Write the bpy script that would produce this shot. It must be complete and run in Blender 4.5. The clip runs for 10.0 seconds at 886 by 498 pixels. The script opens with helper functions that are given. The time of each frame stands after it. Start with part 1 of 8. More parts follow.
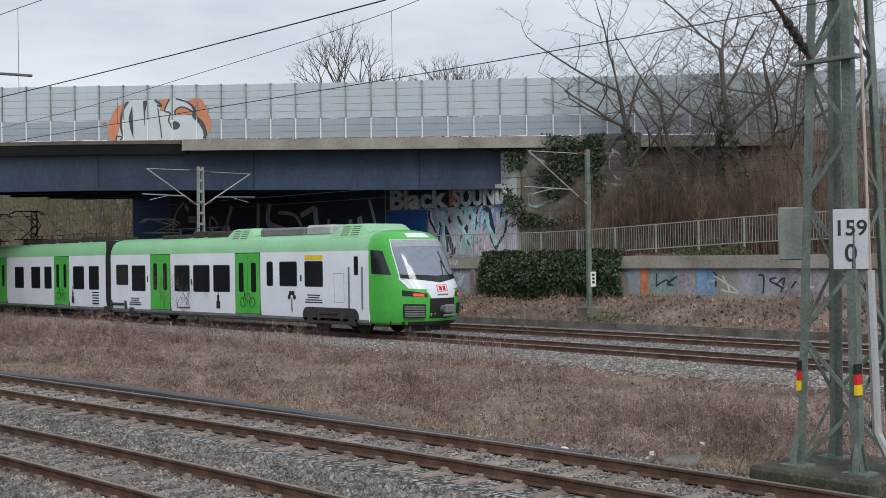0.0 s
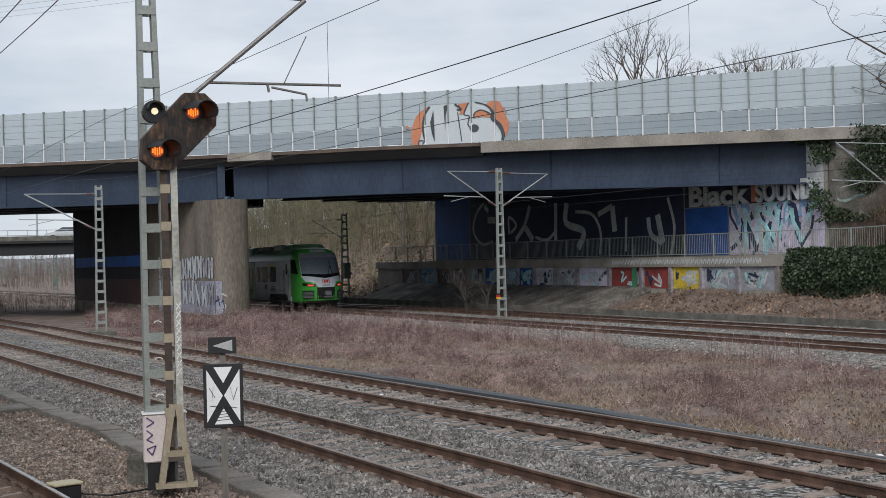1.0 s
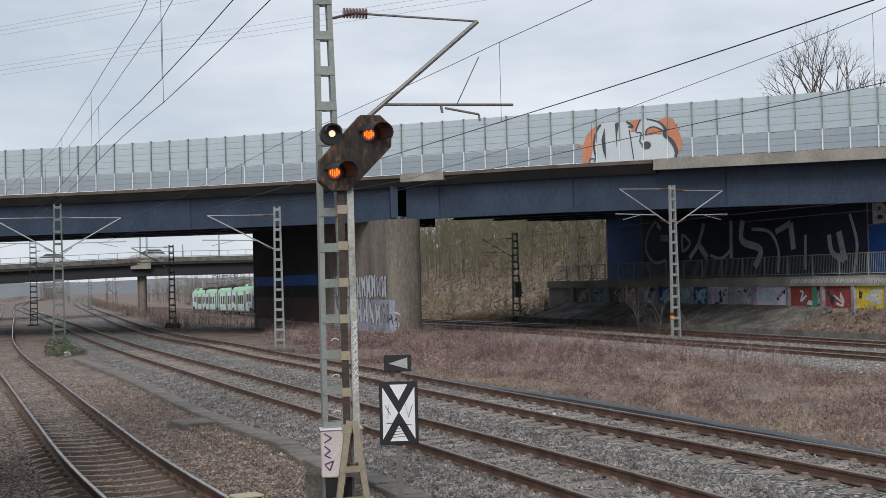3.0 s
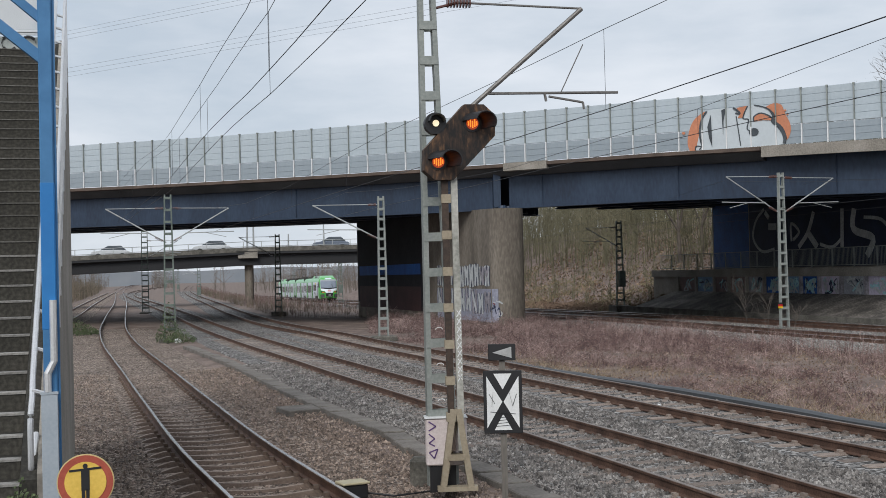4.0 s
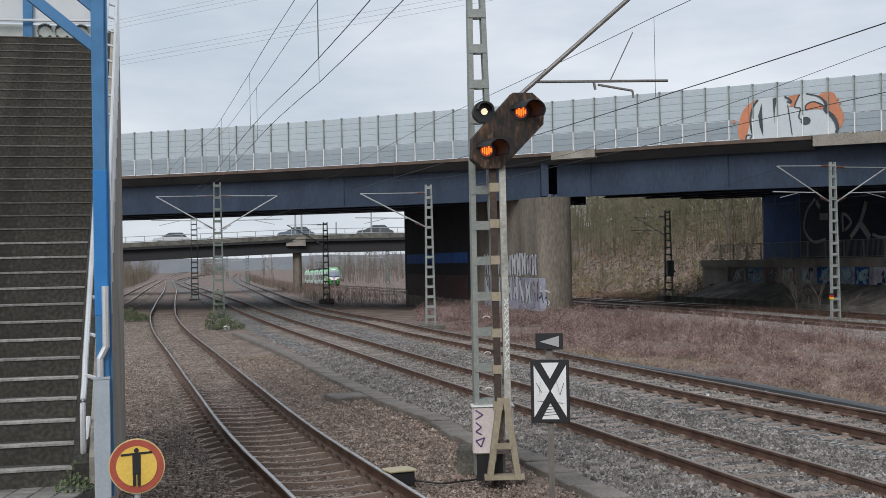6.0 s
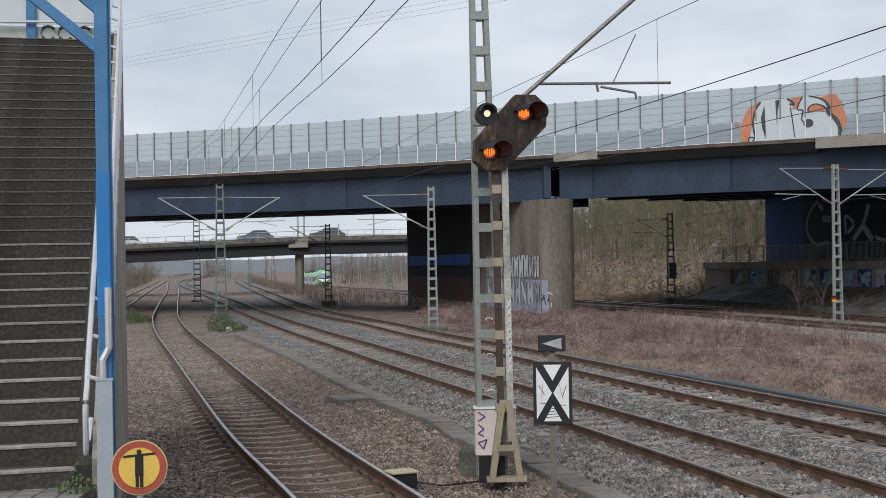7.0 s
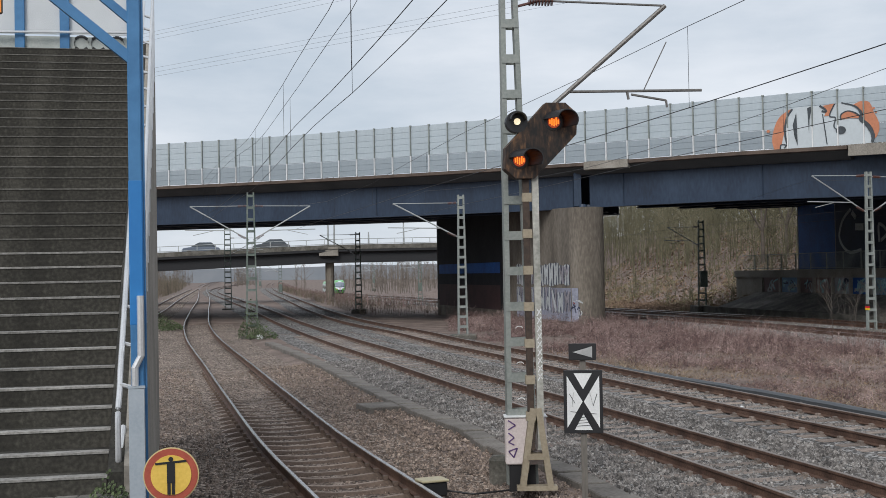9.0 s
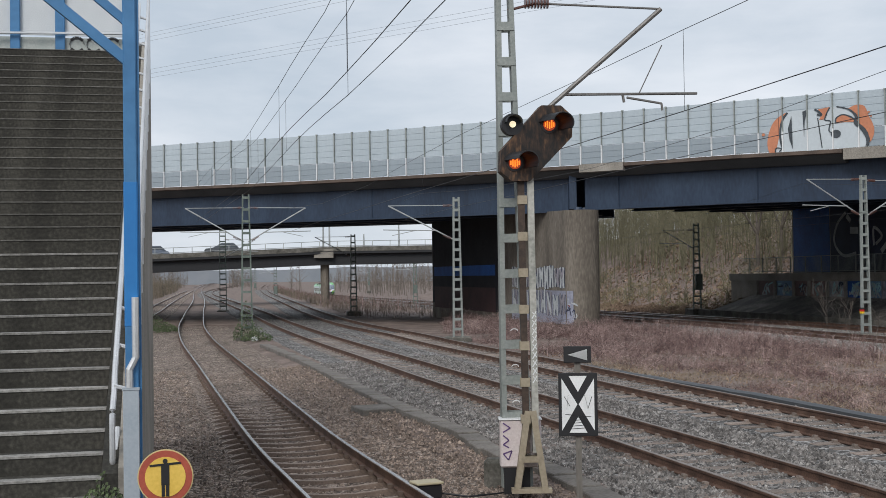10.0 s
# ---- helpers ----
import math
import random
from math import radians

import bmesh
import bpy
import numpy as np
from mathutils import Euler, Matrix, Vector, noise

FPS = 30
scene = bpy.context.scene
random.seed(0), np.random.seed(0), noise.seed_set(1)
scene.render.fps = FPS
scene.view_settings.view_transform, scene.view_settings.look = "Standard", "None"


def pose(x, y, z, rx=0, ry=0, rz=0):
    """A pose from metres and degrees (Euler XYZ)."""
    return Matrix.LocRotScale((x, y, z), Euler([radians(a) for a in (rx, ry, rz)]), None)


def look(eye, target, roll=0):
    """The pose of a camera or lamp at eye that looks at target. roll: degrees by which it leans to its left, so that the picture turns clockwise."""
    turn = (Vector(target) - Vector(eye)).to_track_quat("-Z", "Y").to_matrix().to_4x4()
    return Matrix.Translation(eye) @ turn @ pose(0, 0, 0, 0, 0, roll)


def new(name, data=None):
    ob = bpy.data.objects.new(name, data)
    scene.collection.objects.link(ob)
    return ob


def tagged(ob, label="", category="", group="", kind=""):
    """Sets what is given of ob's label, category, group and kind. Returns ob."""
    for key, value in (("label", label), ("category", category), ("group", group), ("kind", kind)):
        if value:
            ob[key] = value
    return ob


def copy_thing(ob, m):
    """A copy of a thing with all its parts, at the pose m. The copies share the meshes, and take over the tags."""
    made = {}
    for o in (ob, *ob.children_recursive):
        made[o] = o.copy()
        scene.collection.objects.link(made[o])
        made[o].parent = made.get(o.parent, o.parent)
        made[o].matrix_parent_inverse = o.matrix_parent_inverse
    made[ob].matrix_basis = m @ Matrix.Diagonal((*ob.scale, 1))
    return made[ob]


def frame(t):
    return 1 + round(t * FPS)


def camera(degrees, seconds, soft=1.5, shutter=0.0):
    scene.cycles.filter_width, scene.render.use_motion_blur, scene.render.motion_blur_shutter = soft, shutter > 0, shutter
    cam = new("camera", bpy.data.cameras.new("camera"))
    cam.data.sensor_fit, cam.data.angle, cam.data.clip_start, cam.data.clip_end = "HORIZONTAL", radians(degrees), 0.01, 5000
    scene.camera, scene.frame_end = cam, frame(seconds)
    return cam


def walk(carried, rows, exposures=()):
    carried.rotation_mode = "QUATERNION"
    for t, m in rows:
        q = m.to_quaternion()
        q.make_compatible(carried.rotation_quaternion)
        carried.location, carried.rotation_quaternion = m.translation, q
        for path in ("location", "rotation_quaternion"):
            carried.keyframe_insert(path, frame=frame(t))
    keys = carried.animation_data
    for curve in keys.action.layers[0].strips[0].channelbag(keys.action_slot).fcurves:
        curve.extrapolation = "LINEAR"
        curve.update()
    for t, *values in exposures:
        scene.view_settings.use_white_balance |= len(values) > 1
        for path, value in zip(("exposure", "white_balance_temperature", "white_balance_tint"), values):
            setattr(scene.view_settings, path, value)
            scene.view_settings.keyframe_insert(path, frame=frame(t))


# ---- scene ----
cam = camera(39.76, 10.0, soft=0.6)
EYE = 3.1
# seconds, shift to the right (m), yaw, pitch, roll
ROWS = [
    (0.0, 0.060, -30.093, 0.183, 0.848), (0.5, 0.055, -21.472, 0.195, 1.515), (1.0, 0.060, -16.236, 0.402, 1.364),
    (1.5, 0.055, -13.761, 0.749, 1.391), (2.0, 0.040, -11.032, 1.164, 1.469), (3.5, 0.018, -6.389, 1.479, 1.391),
    (4.0, 0.008, -3.479, 1.085, 1.381), (4.5, 0.0, -2.374, 0.630, 1.285), (5.0, 0.0, -1.806, 0.602, 1.266),
    (5.5, 0.0, -1.404, 0.591, 1.164), (7.0, -0.004, -1.170, 0.684, 0.991), (7.5, -0.006, -0.913, 0.817, 0.950),
    (8.0, -0.006, -0.565, 0.946, 0.997), (8.5, -0.006, -0.038, 1.006, 1.020), (9.0, -0.008, 0.225, 1.093, 1.002),
    (9.5, -0.008, 0.140, 1.176, 0.989), (10.0, -0.008, 0.0, 1.200, 0.850),
]
walk(cam, [(t, pose(s * math.cos(radians(yaw)), s * math.sin(radians(yaw)), EYE, 90 + pitch, roll, yaw)) for t, s, yaw, pitch, roll in ROWS])

# ---- light ----
world = bpy.data.worlds.new("overcast")
scene.world = world
world.use_nodes = True
wn, wl = world.node_tree.nodes, world.node_tree.links
wn.clear()
w_out, w_bg, w_sky = wn.new("ShaderNodeOutputWorld"), wn.new("ShaderNodeBackground"), wn.new("ShaderNodeTexSky")
w_sky.sky_type, w_sky.sun_disc, w_sky.sun_elevation, w_sky.sun_rotation = "NISHITA", False, radians(38), radians(200)
w_scale, w_mix = wn.new("ShaderNodeMix"), wn.new("ShaderNodeMix")
w_scale.data_type = w_mix.data_type = "RGBA"
w_scale.blend_type = "MULTIPLY"
w_scale.inputs[0].default_value = 1.0
w_scale.inputs[7].default_value = (0.09, 0.09, 0.09, 1)
w_co, w_map, w_noise, w_ramp = wn.new("ShaderNodeTexCoord"), wn.new("ShaderNodeMapping"), wn.new("ShaderNodeTexNoise"), wn.new("ShaderNodeValToRGB")
w_map.inputs["Scale"].default_value = (1.8, 1.8, 6.5)
w_map.inputs["Location"].default_value = (0.6, 0.0, 0.3)
w_noise.inputs["Scale"].default_value, w_noise.inputs["Detail"].default_value, w_noise.inputs["Roughness"].default_value = 1.6, 7, 0.55
w_ramp.color_ramp.elements[0].position, w_ramp.color_ramp.elements[0].color = 0.34, (0.50, 0.57, 0.655, 1)
w_ramp.color_ramp.elements[1].position, w_ramp.color_ramp.elements[1].color = 0.68, (0.80, 0.83, 0.885, 1)
w_mix.inputs[0].default_value = 0.93
wl.new(w_co.outputs["Generated"], w_map.inputs[0]); wl.new(w_map.outputs[0], w_noise.inputs["Vector"]); wl.new(w_noise.outputs["Fac"], w_ramp.inputs[0])
wl.new(w_sky.outputs[0], w_scale.inputs[6]); wl.new(w_scale.outputs[2], w_mix.inputs[6]); wl.new(w_ramp.outputs[0], w_mix.inputs[7])
wl.new(w_mix.outputs[2], w_bg.inputs[0]); wl.new(w_bg.outputs[0], w_out.inputs[0])
w_bg.inputs[1].default_value = 1.10
sun = new("sun", bpy.data.lights.new("sun", "SUN"))
sun.data.energy, sun.data.angle, sun.data.color = 2.1, radians(25), (1.0, 0.97, 0.93)
sun.matrix_world = look((0, 0, 60), (14, 38, 28))
scene.view_settings.exposure = 0.0


# ---- materials ----
def mat(name, colors, scale=4.0, rough=0.8, metal=0.0, bump=0.2, fine=40.0, spread=(0.35, 0.65), vary=0.0, stretch=(1, 1, 1), island=False, emit=None, alpha=None):
    """A surface whose colour wanders between two or three tones at a coarse and a fine scale, with relief."""
    m = bpy.data.materials.new(name)
    m.use_nodes = True
    n, l = m.node_tree.nodes, m.node_tree.links
    b = n["Principled BSDF"]
    co, mp = n.new("ShaderNodeTexCoord"), n.new("ShaderNodeMapping")
    mp.inputs["Scale"].default_value = stretch
    l.new(co.outputs["Object"], mp.inputs[0])
    big, small, ramp, mix = n.new("ShaderNodeTexNoise"), n.new("ShaderNodeTexNoise"), n.new("ShaderNodeValToRGB"), n.new("ShaderNodeMath")
    big.inputs["Scale"].default_value, big.inputs["Detail"].default_value = scale, 4
    small.inputs["Scale"].default_value, small.inputs["Detail"].default_value = fine, 3
    for t in (big, small):
        l.new(mp.outputs[0], t.inputs["Vector"])
    mix.operation = "MULTIPLY_ADD"
    mix.inputs[1].default_value = 0.45
    l.new(small.outputs["Fac"], mix.inputs[0])
    half = n.new("ShaderNodeMath")
    half.operation = "MULTIPLY"
    half.inputs[1].default_value = 0.55
    l.new(big.outputs["Fac"], half.inputs[0]); l.new(half.outputs[0], mix.inputs[2])
    e = ramp.color_ramp.elements
    e[0].position, e[1].position = spread
    e[0].color, e[1].color = (*colors[0], 1), (*colors[-1], 1)
    for k, c in enumerate(colors[1:-1]):
        x = e.new(spread[0] + (spread[1] - spread[0]) * (k + 1) / (len(colors) - 1))
        x.color = (*c, 1)
    l.new(mix.outputs[0], ramp.inputs[0])
    last = ramp.outputs[0]
    if vary:
        src = n.new("ShaderNodeNewGeometry").outputs["Random Per Island"] if island else n.new("ShaderNodeObjectInfo").outputs["Random"]
        hsv, rng = n.new("ShaderNodeHueSaturation"), n.new("ShaderNodeMapRange")
        rng.inputs["To Min"].default_value, rng.inputs["To Max"].default_value = 1 - vary, 1 + vary
        l.new(src, rng.inputs["Value"]); l.new(rng.outputs[0], hsv.inputs["Value"]); l.new(last, hsv.inputs["Color"])
        last = hsv.outputs[0]
    l.new(last, b.inputs["Base Color"])
    b.inputs["Roughness"].default_value, b.inputs["Metallic"].default_value = rough, metal
    if bump:
        bp = n.new("ShaderNodeBump")
        bp.inputs["Strength"].default_value, bp.inputs["Distance"].default_value = bump, 0.02
        l.new(mix.outputs[0], bp.inputs["Height"]); l.new(bp.outputs[0], b.inputs["Normal"])
    if emit:
        b.inputs["Emission Color"].default_value, b.inputs["Emission Strength"].default_value = (*emit[:3], 1), emit[3]
    if alpha is not None:
        b.inputs["Alpha"].default_value = alpha
    return m


def plain(name, c, rough=0.5, metal=0.0, spread=0.12, scale=6.0, bump=0.05, vary=0.0):
    lo, hi = tuple(v * (1 - spread) for v in c), tuple(min(1, v * (1 + spread)) for v in c)
    return mat(name, (lo, hi), scale, rough, metal, bump, 50, vary=vary)


M_EARTH = mat("earth", ((0.085, 0.062, 0.052), (0.155, 0.116, 0.098), (0.26, 0.20, 0.17)), 0.7, 0.95, bump=1.0, fine=14)
M_STONE = mat("ballast_stone", ((0.055, 0.050, 0.047), (0.15, 0.138, 0.13), (0.31, 0.295, 0.28)), 3, 0.9, bump=0.4, fine=30, vary=0.55, island=True)
M_STONE_BROWN = mat("old_ballast_stone", ((0.075, 0.056, 0.045), (0.19, 0.145, 0.118), (0.37, 0.30, 0.25)), 3, 0.9, bump=0.4, fine=30, vary=0.5, island=True)
M_RUST = mat("rail_rust", ((0.050, 0.027, 0.019), (0.10, 0.055, 0.038), (0.165, 0.098, 0.07)), 3, 0.75, 0.2, fine=40, stretch=(1, 1, 1))
M_HEAD = mat("rail_head", ((0.50, 0.47, 0.45), (0.66, 0.63, 0.61)), 3, 0.24, 0.9, 0.03)
M_HEAD_DULL = mat("rail_head_dull", ((0.19, 0.15, 0.13), (0.30, 0.25, 0.22)), 3, 0.42, 0.6, 0.05)
M_SLEEPER = mat("sleeper_wood", ((0.10, 0.078, 0.066), (0.21, 0.17, 0.145), (0.32, 0.265, 0.23)), 5, 0.9, bump=0.5, vary=0.3, stretch=(1, 6, 6))
M_CONC = mat("concrete", ((0.16, 0.145, 0.125), (0.25, 0.23, 0.20), (0.33, 0.305, 0.27)), 0.7, 0.9, bump=0.25, fine=16)
# tones lowered below plain concrete; some shade under the deck is in the colour
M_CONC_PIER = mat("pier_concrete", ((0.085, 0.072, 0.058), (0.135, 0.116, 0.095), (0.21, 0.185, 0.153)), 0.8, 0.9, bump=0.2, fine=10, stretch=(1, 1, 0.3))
M_CONC_DARK = mat("mossy_concrete", ((0.055, 0.053, 0.045), (0.11, 0.104, 0.09), (0.19, 0.18, 0.16)), 1.6, 0.95, bump=0.4, fine=18)
M_GIRDER = mat("girder_paint", ((0.009, 0.020, 0.042), (0.015, 0.031, 0.062), (0.025, 0.046, 0.082)), 0.6, 0.55, bump=0.1, fine=9, stretch=(1, 1, 0.3))
# a darker grey than the other concrete, for deck slab and haunch
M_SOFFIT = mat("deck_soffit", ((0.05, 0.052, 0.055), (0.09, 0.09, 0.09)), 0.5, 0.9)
M_RUSTEDGE = mat("rusty_edge", ((0.055, 0.04, 0.032), (0.13, 0.095, 0.075)), 1.2, 0.8, stretch=(1, 1, 0.4))
M_PANEL = mat("barrier_panel", ((0.36, 0.42, 0.46), (0.44, 0.50, 0.54)), 0.6, 0.45, bump=0.05, fine=7, vary=0.05)
M_PANEL_LOW = mat("barrier_panel_low", ((0.235, 0.28, 0.315), (0.30, 0.345, 0.38)), 0.6, 0.45, bump=0.05, fine=7, vary=0.05)
M_GALV = mat("galvanised_steel", ((0.34, 0.36, 0.36), (0.47, 0.49, 0.49)), 3, 0.5, 0.35, 0.05)
M_MAST = mat("mast_paint", ((0.075, 0.10, 0.085), (0.125, 0.155, 0.135), (0.19, 0.22, 0.20)), 2.5, 0.65, 0.1, fine=25)
M_MAST_GREY = mat("mast_grey", ((0.19, 0.215, 0.205), (0.31, 0.33, 0.31)), 2.5, 0.65, 0.1, fine=25)
M_WIRE = plain("wire", (0.035, 0.035, 0.038), 0.5, 0.6)
M_BLACK = plain("black", (0.012, 0.012, 0.014), 0.5)
M_WHITE = mat("white_paint", ((0.62, 0.63, 0.63), (0.76, 0.77, 0.77)), 2, 0.5, bump=0.05)
M_BRUSH = mat("dead_brush", ((0.085, 0.050, 0.046), (0.19, 0.125, 0.115), (0.36, 0.27, 0.245)), 0.9, 0.95, bump=0, fine=3, spread=(0.41, 0.59), vary=0.6, island=True)
M_GRASS = mat("dry_grass", ((0.17, 0.125, 0.08), (0.36, 0.285, 0.20)), 0.8, 0.95, bump=0, fine=3, vary=0.5, island=True)
M_BARK = mat("bark", ((0.060, 0.049, 0.041), (0.145, 0.122, 0.102)), 2, 0.95, bump=0.4)
# paler than the bark: the haze over far woods is put into the colour
M_TWIG = mat("hazed_far_twig", ((0.12, 0.10, 0.085), (0.20, 0.17, 0.145)), 0.3, 0.95, bump=0, fine=2, vary=0.25, island=True)
M_IVY = mat("ivy_leaf", ((0.020, 0.038, 0.016), (0.050, 0.078, 0.033)), 2, 0.55, bump=0, vary=0.5, island=True)


# ---- shapes ----
def part(name, bm, material, parent=None, label="", smooth=False):
    """Links a bmesh as one mesh object, under its thing where one is given."""
    me = bpy.data.meshes.new(name)
    bm.to_mesh(me)
    bm.free()
    ob = new(name, me)
    for m in material if isinstance(material, (list, tuple)) else (material,):
        me.materials.append(m)
    if smooth:
        me.polygons.foreach_set("use_smooth", [True] * len(me.polygons))
    if parent is not None:
        ob.parent = parent
    return tagged(ob, label)


def stuff_mesh(name, verts, faces, material, parent=None):
    me = bpy.data.meshes.new(name)
    me.from_pydata([tuple(v) for v in verts], [], [tuple(f) for f in faces])
    me.materials.append(material)
    ob = new(name, me)
    if parent is not None:
        ob.parent = parent
    return ob


def empty(name, m=None, label="", category="", group="", kind=""):
    ob = new(name)
    if m is not None:
        ob.matrix_basis = m
    return tagged(ob, label, category, group, kind)


def box(bm, lo, hi, m=None, bevel=0.0, mi=0):
    lo, hi = Vector(lo), Vector(hi)
    made = bmesh.ops.create_cube(bm, size=1.0, matrix=(m or Matrix()) @ Matrix.Translation((lo + hi) / 2) @ Matrix.Diagonal((*(hi - lo), 1)))
    fs = {f for v in made["verts"] for f in v.link_faces}
    if bevel:
        es = {e for v in made["verts"] for e in v.link_edges}
        fs |= set(bmesh.ops.bevel(bm, geom=list(es), offset=bevel, segments=1, affect="EDGES")["faces"])
    for f in fs:
        if f.is_valid:
            f.material_index = mi
    return bm


def rod(bm, a, b, r0, r1=None, seg=6, mi=0):
    a, b = Vector(a), Vector(b)
    d = b - a
    if d.length < 1e-6:
        return bm
    m = Matrix.Translation((a + b) / 2) @ d.to_track_quat("Z", "Y").to_matrix().to_4x4()
    made = bmesh.ops.create_cone(bm, cap_ends=True, segments=seg, radius1=r0, radius2=r0 if r1 is None else r1, depth=d.length, matrix=m)
    for v in made["verts"]:
        for f in v.link_faces:
            f.material_index = mi
    return bm


def bar(bm, a, b, w, h, mi=0):
    """A square-edged bar from a to b."""
    a, b = Vector(a), Vector(b)
    d = b - a
    up = Vector((0, 0, 1)) if abs(d.normalized().z) < 0.95 else Vector((0, 1, 0))
    x = d.normalized().cross(up).normalized()
    z = x.cross(d.normalized())
    m = Matrix((( x.x, d.normalized().x, z.x, 0), (x.y, d.normalized().y, z.y, 0), (x.z, d.normalized().z, z.z, 0), (0, 0, 0, 1)))
    return box(bm, (-w / 2, -d.length / 2, -h / 2), (w / 2, d.length / 2, h / 2), Matrix.Translation((a + b) / 2) @ m, mi=mi)


def path_rods(bm, pts, r, seg=5):
    """One bent tube through the points."""
    pts = [Vector(p) for p in pts]
    rings = []
    for i, p in enumerate(pts):
        d = (pts[min(i + 1, len(pts) - 1)] - pts[max(i - 1, 0)]).normalized()
        ref = Vector((0, 0, 1)) if abs(d.z) < 0.9 else Vector((0, 1, 0))
        x = d.cross(ref).normalized()
        y = d.cross(x)
        rings.append([bm.verts.new(p + x * (r * math.cos(6.2832 * k / seg)) + y * (r * math.sin(6.2832 * k / seg))) for k in range(seg)])
    for a, b in zip(rings, rings[1:]):
        for k in range(seg):
            bm.faces.new((a[k], a[(k + 1) % seg], b[(k + 1) % seg], b[k]))
    bm.faces.new(rings[0][::-1])
    bm.faces.new(rings[-1])
    return bm


def curve(keys, ys):
    """x over y through keyed places, gently rounded."""
    ky, kx = np.array([k[1] for k in keys], float), np.array([k[0] for k in keys], float)
    slopes = np.gradient(kx, ky)
    out = []
    for y in np.atleast_1d(ys):
        i = int(np.clip(np.searchsorted(ky, y) - 1, 0, len(ky) - 2))
        h = ky[i + 1] - ky[i]
        t = min(max((y - ky[i]) / h, -0.5), 1.5)
        out.append((2 * t**3 - 3 * t**2 + 1) * kx[i] + (t**3 - 2 * t**2 + t) * h * slopes[i] + (3 * t**2 - 2 * t**3) * kx[i + 1] + (t**3 - t**2) * h * slopes[i + 1])
    return np.array(out)


def sweep(bm, profile, line, mi=0, caps=True):
    """Carries a closed profile of (across, up) along a line of points; across is to the right of the way."""
    rings = []
    for i, p in enumerate(line):
        a, b = line[max(i - 1, 0)], line[min(i + 1, len(line) - 1)]
        d = Vector((b[0] - a[0], b[1] - a[1], 0)).normalized()
        side = Vector((d.y, -d.x, 0))
        rings.append([bm.verts.new(Vector(p) + side * u + Vector((0, 0, w))) for u, w in profile])
    k = len(profile)
    for r, s in zip(rings, rings[1:]):
        for j in range(k):
            f = bm.faces.new((r[j], r[(j + 1) % k], s[(j + 1) % k], s[j]))
            f.material_index = mi
    if caps:
        for r in (rings[0][::-1], rings[-1]):
            bm.faces.new(r).material_index = mi
    return bm


# ---- the lie of the land ----
T4 = [(30.5, -40), (28.6, -20), (26.0, 5), (23.9, 22), (22.6, 30), (21.1, 38), (19.3, 46.5), (16.9, 57), (15.3, 65), (13.9, 72), (9.2, 97), (-2.8, 168), (-9, 205), (-14.3, 238), (-25.5, 308), (-33.5, 362), (-40, 405), (-72, 600), (-110, 900)]
T3 = [(13.5, -20), (12.2, 0), (10.4, 11), (9.4, 15.6), (8.25, 20), (6.9, 25), (5.45, 30.8), (2.25, 44), (0.5, 50.5), (-1.9, 61), (-5.3, 74), (-9.2, 93), (-17.5, 140), (-33, 230), (-74, 520), (-120, 900)]
T2 = [(9.2, -20), (7.9, 0), (5.3, 14.5), (4.0, 20), (2.25, 26.8), (0.1, 35), (-2.4, 45), (-4.2, 52), (-9.4, 74), (-14.8, 99), (-24, 140), (-44, 230), (-84, 520), (-130, 900)]
T1 = [(4.2, -20), (2.6, 0), (0.4, 11), (-1.1, 16.4), (-2.2, 20.2), (-4.65, 29.75), (-7.05, 39.4), (-11.45, 57.1), (-14.8, 72), (-19, 93), (-29, 145), (-58, 290), (-100, 520), (-160, 900)]
T0 = [(-15, 40), (-24, 98), (-33, 145), (-60, 290), (-102, 520), (-162, 900)]


def x4(y):
    return float(curve(T4, y)[0])


def fall(x, y):
    """The far pair of tracks drops gently away beyond the bridge."""
    r = math.hypot(x, y)
    if r <= 70:
        return 0.0
    w = smooth(2, 13, x - float(curve(T3, y)[0]))
    return -0.010 * (r - 70) * w if r < 520 else -4.5 * w


def smooth(a, b, v):
    t = min(max((v - a) / (b - a), 0), 1)
    return t * t * (3 - 2 * t)


def land(x, y):
    """Height of the ground: flat track beds, a bank on the far side, a low rise by the stairs."""
    z = fall(x, y)
    d = x - x4(y) - 8.0
    if d > 0:
        if y < 90:
            near = 1.15 * min(d / 3.3, 1) + (1.65 if d > 4.5 else 0) + 5.3 * smooth(6.0, 13.5, d)
            z += near
        else:
            z += 9.5 * smooth(0.5, 26, d)
        z += 0.25 * noise.noise((x * 0.25, y * 0.25, 1)) * min(d, 3) / 3
    left = float(curve(T1, y)[0]) - x - 9
    if y > 60 and left > 0:
        z += 5.0 * smooth(3, 40, left) * smooth(60, 110, y)
    return z


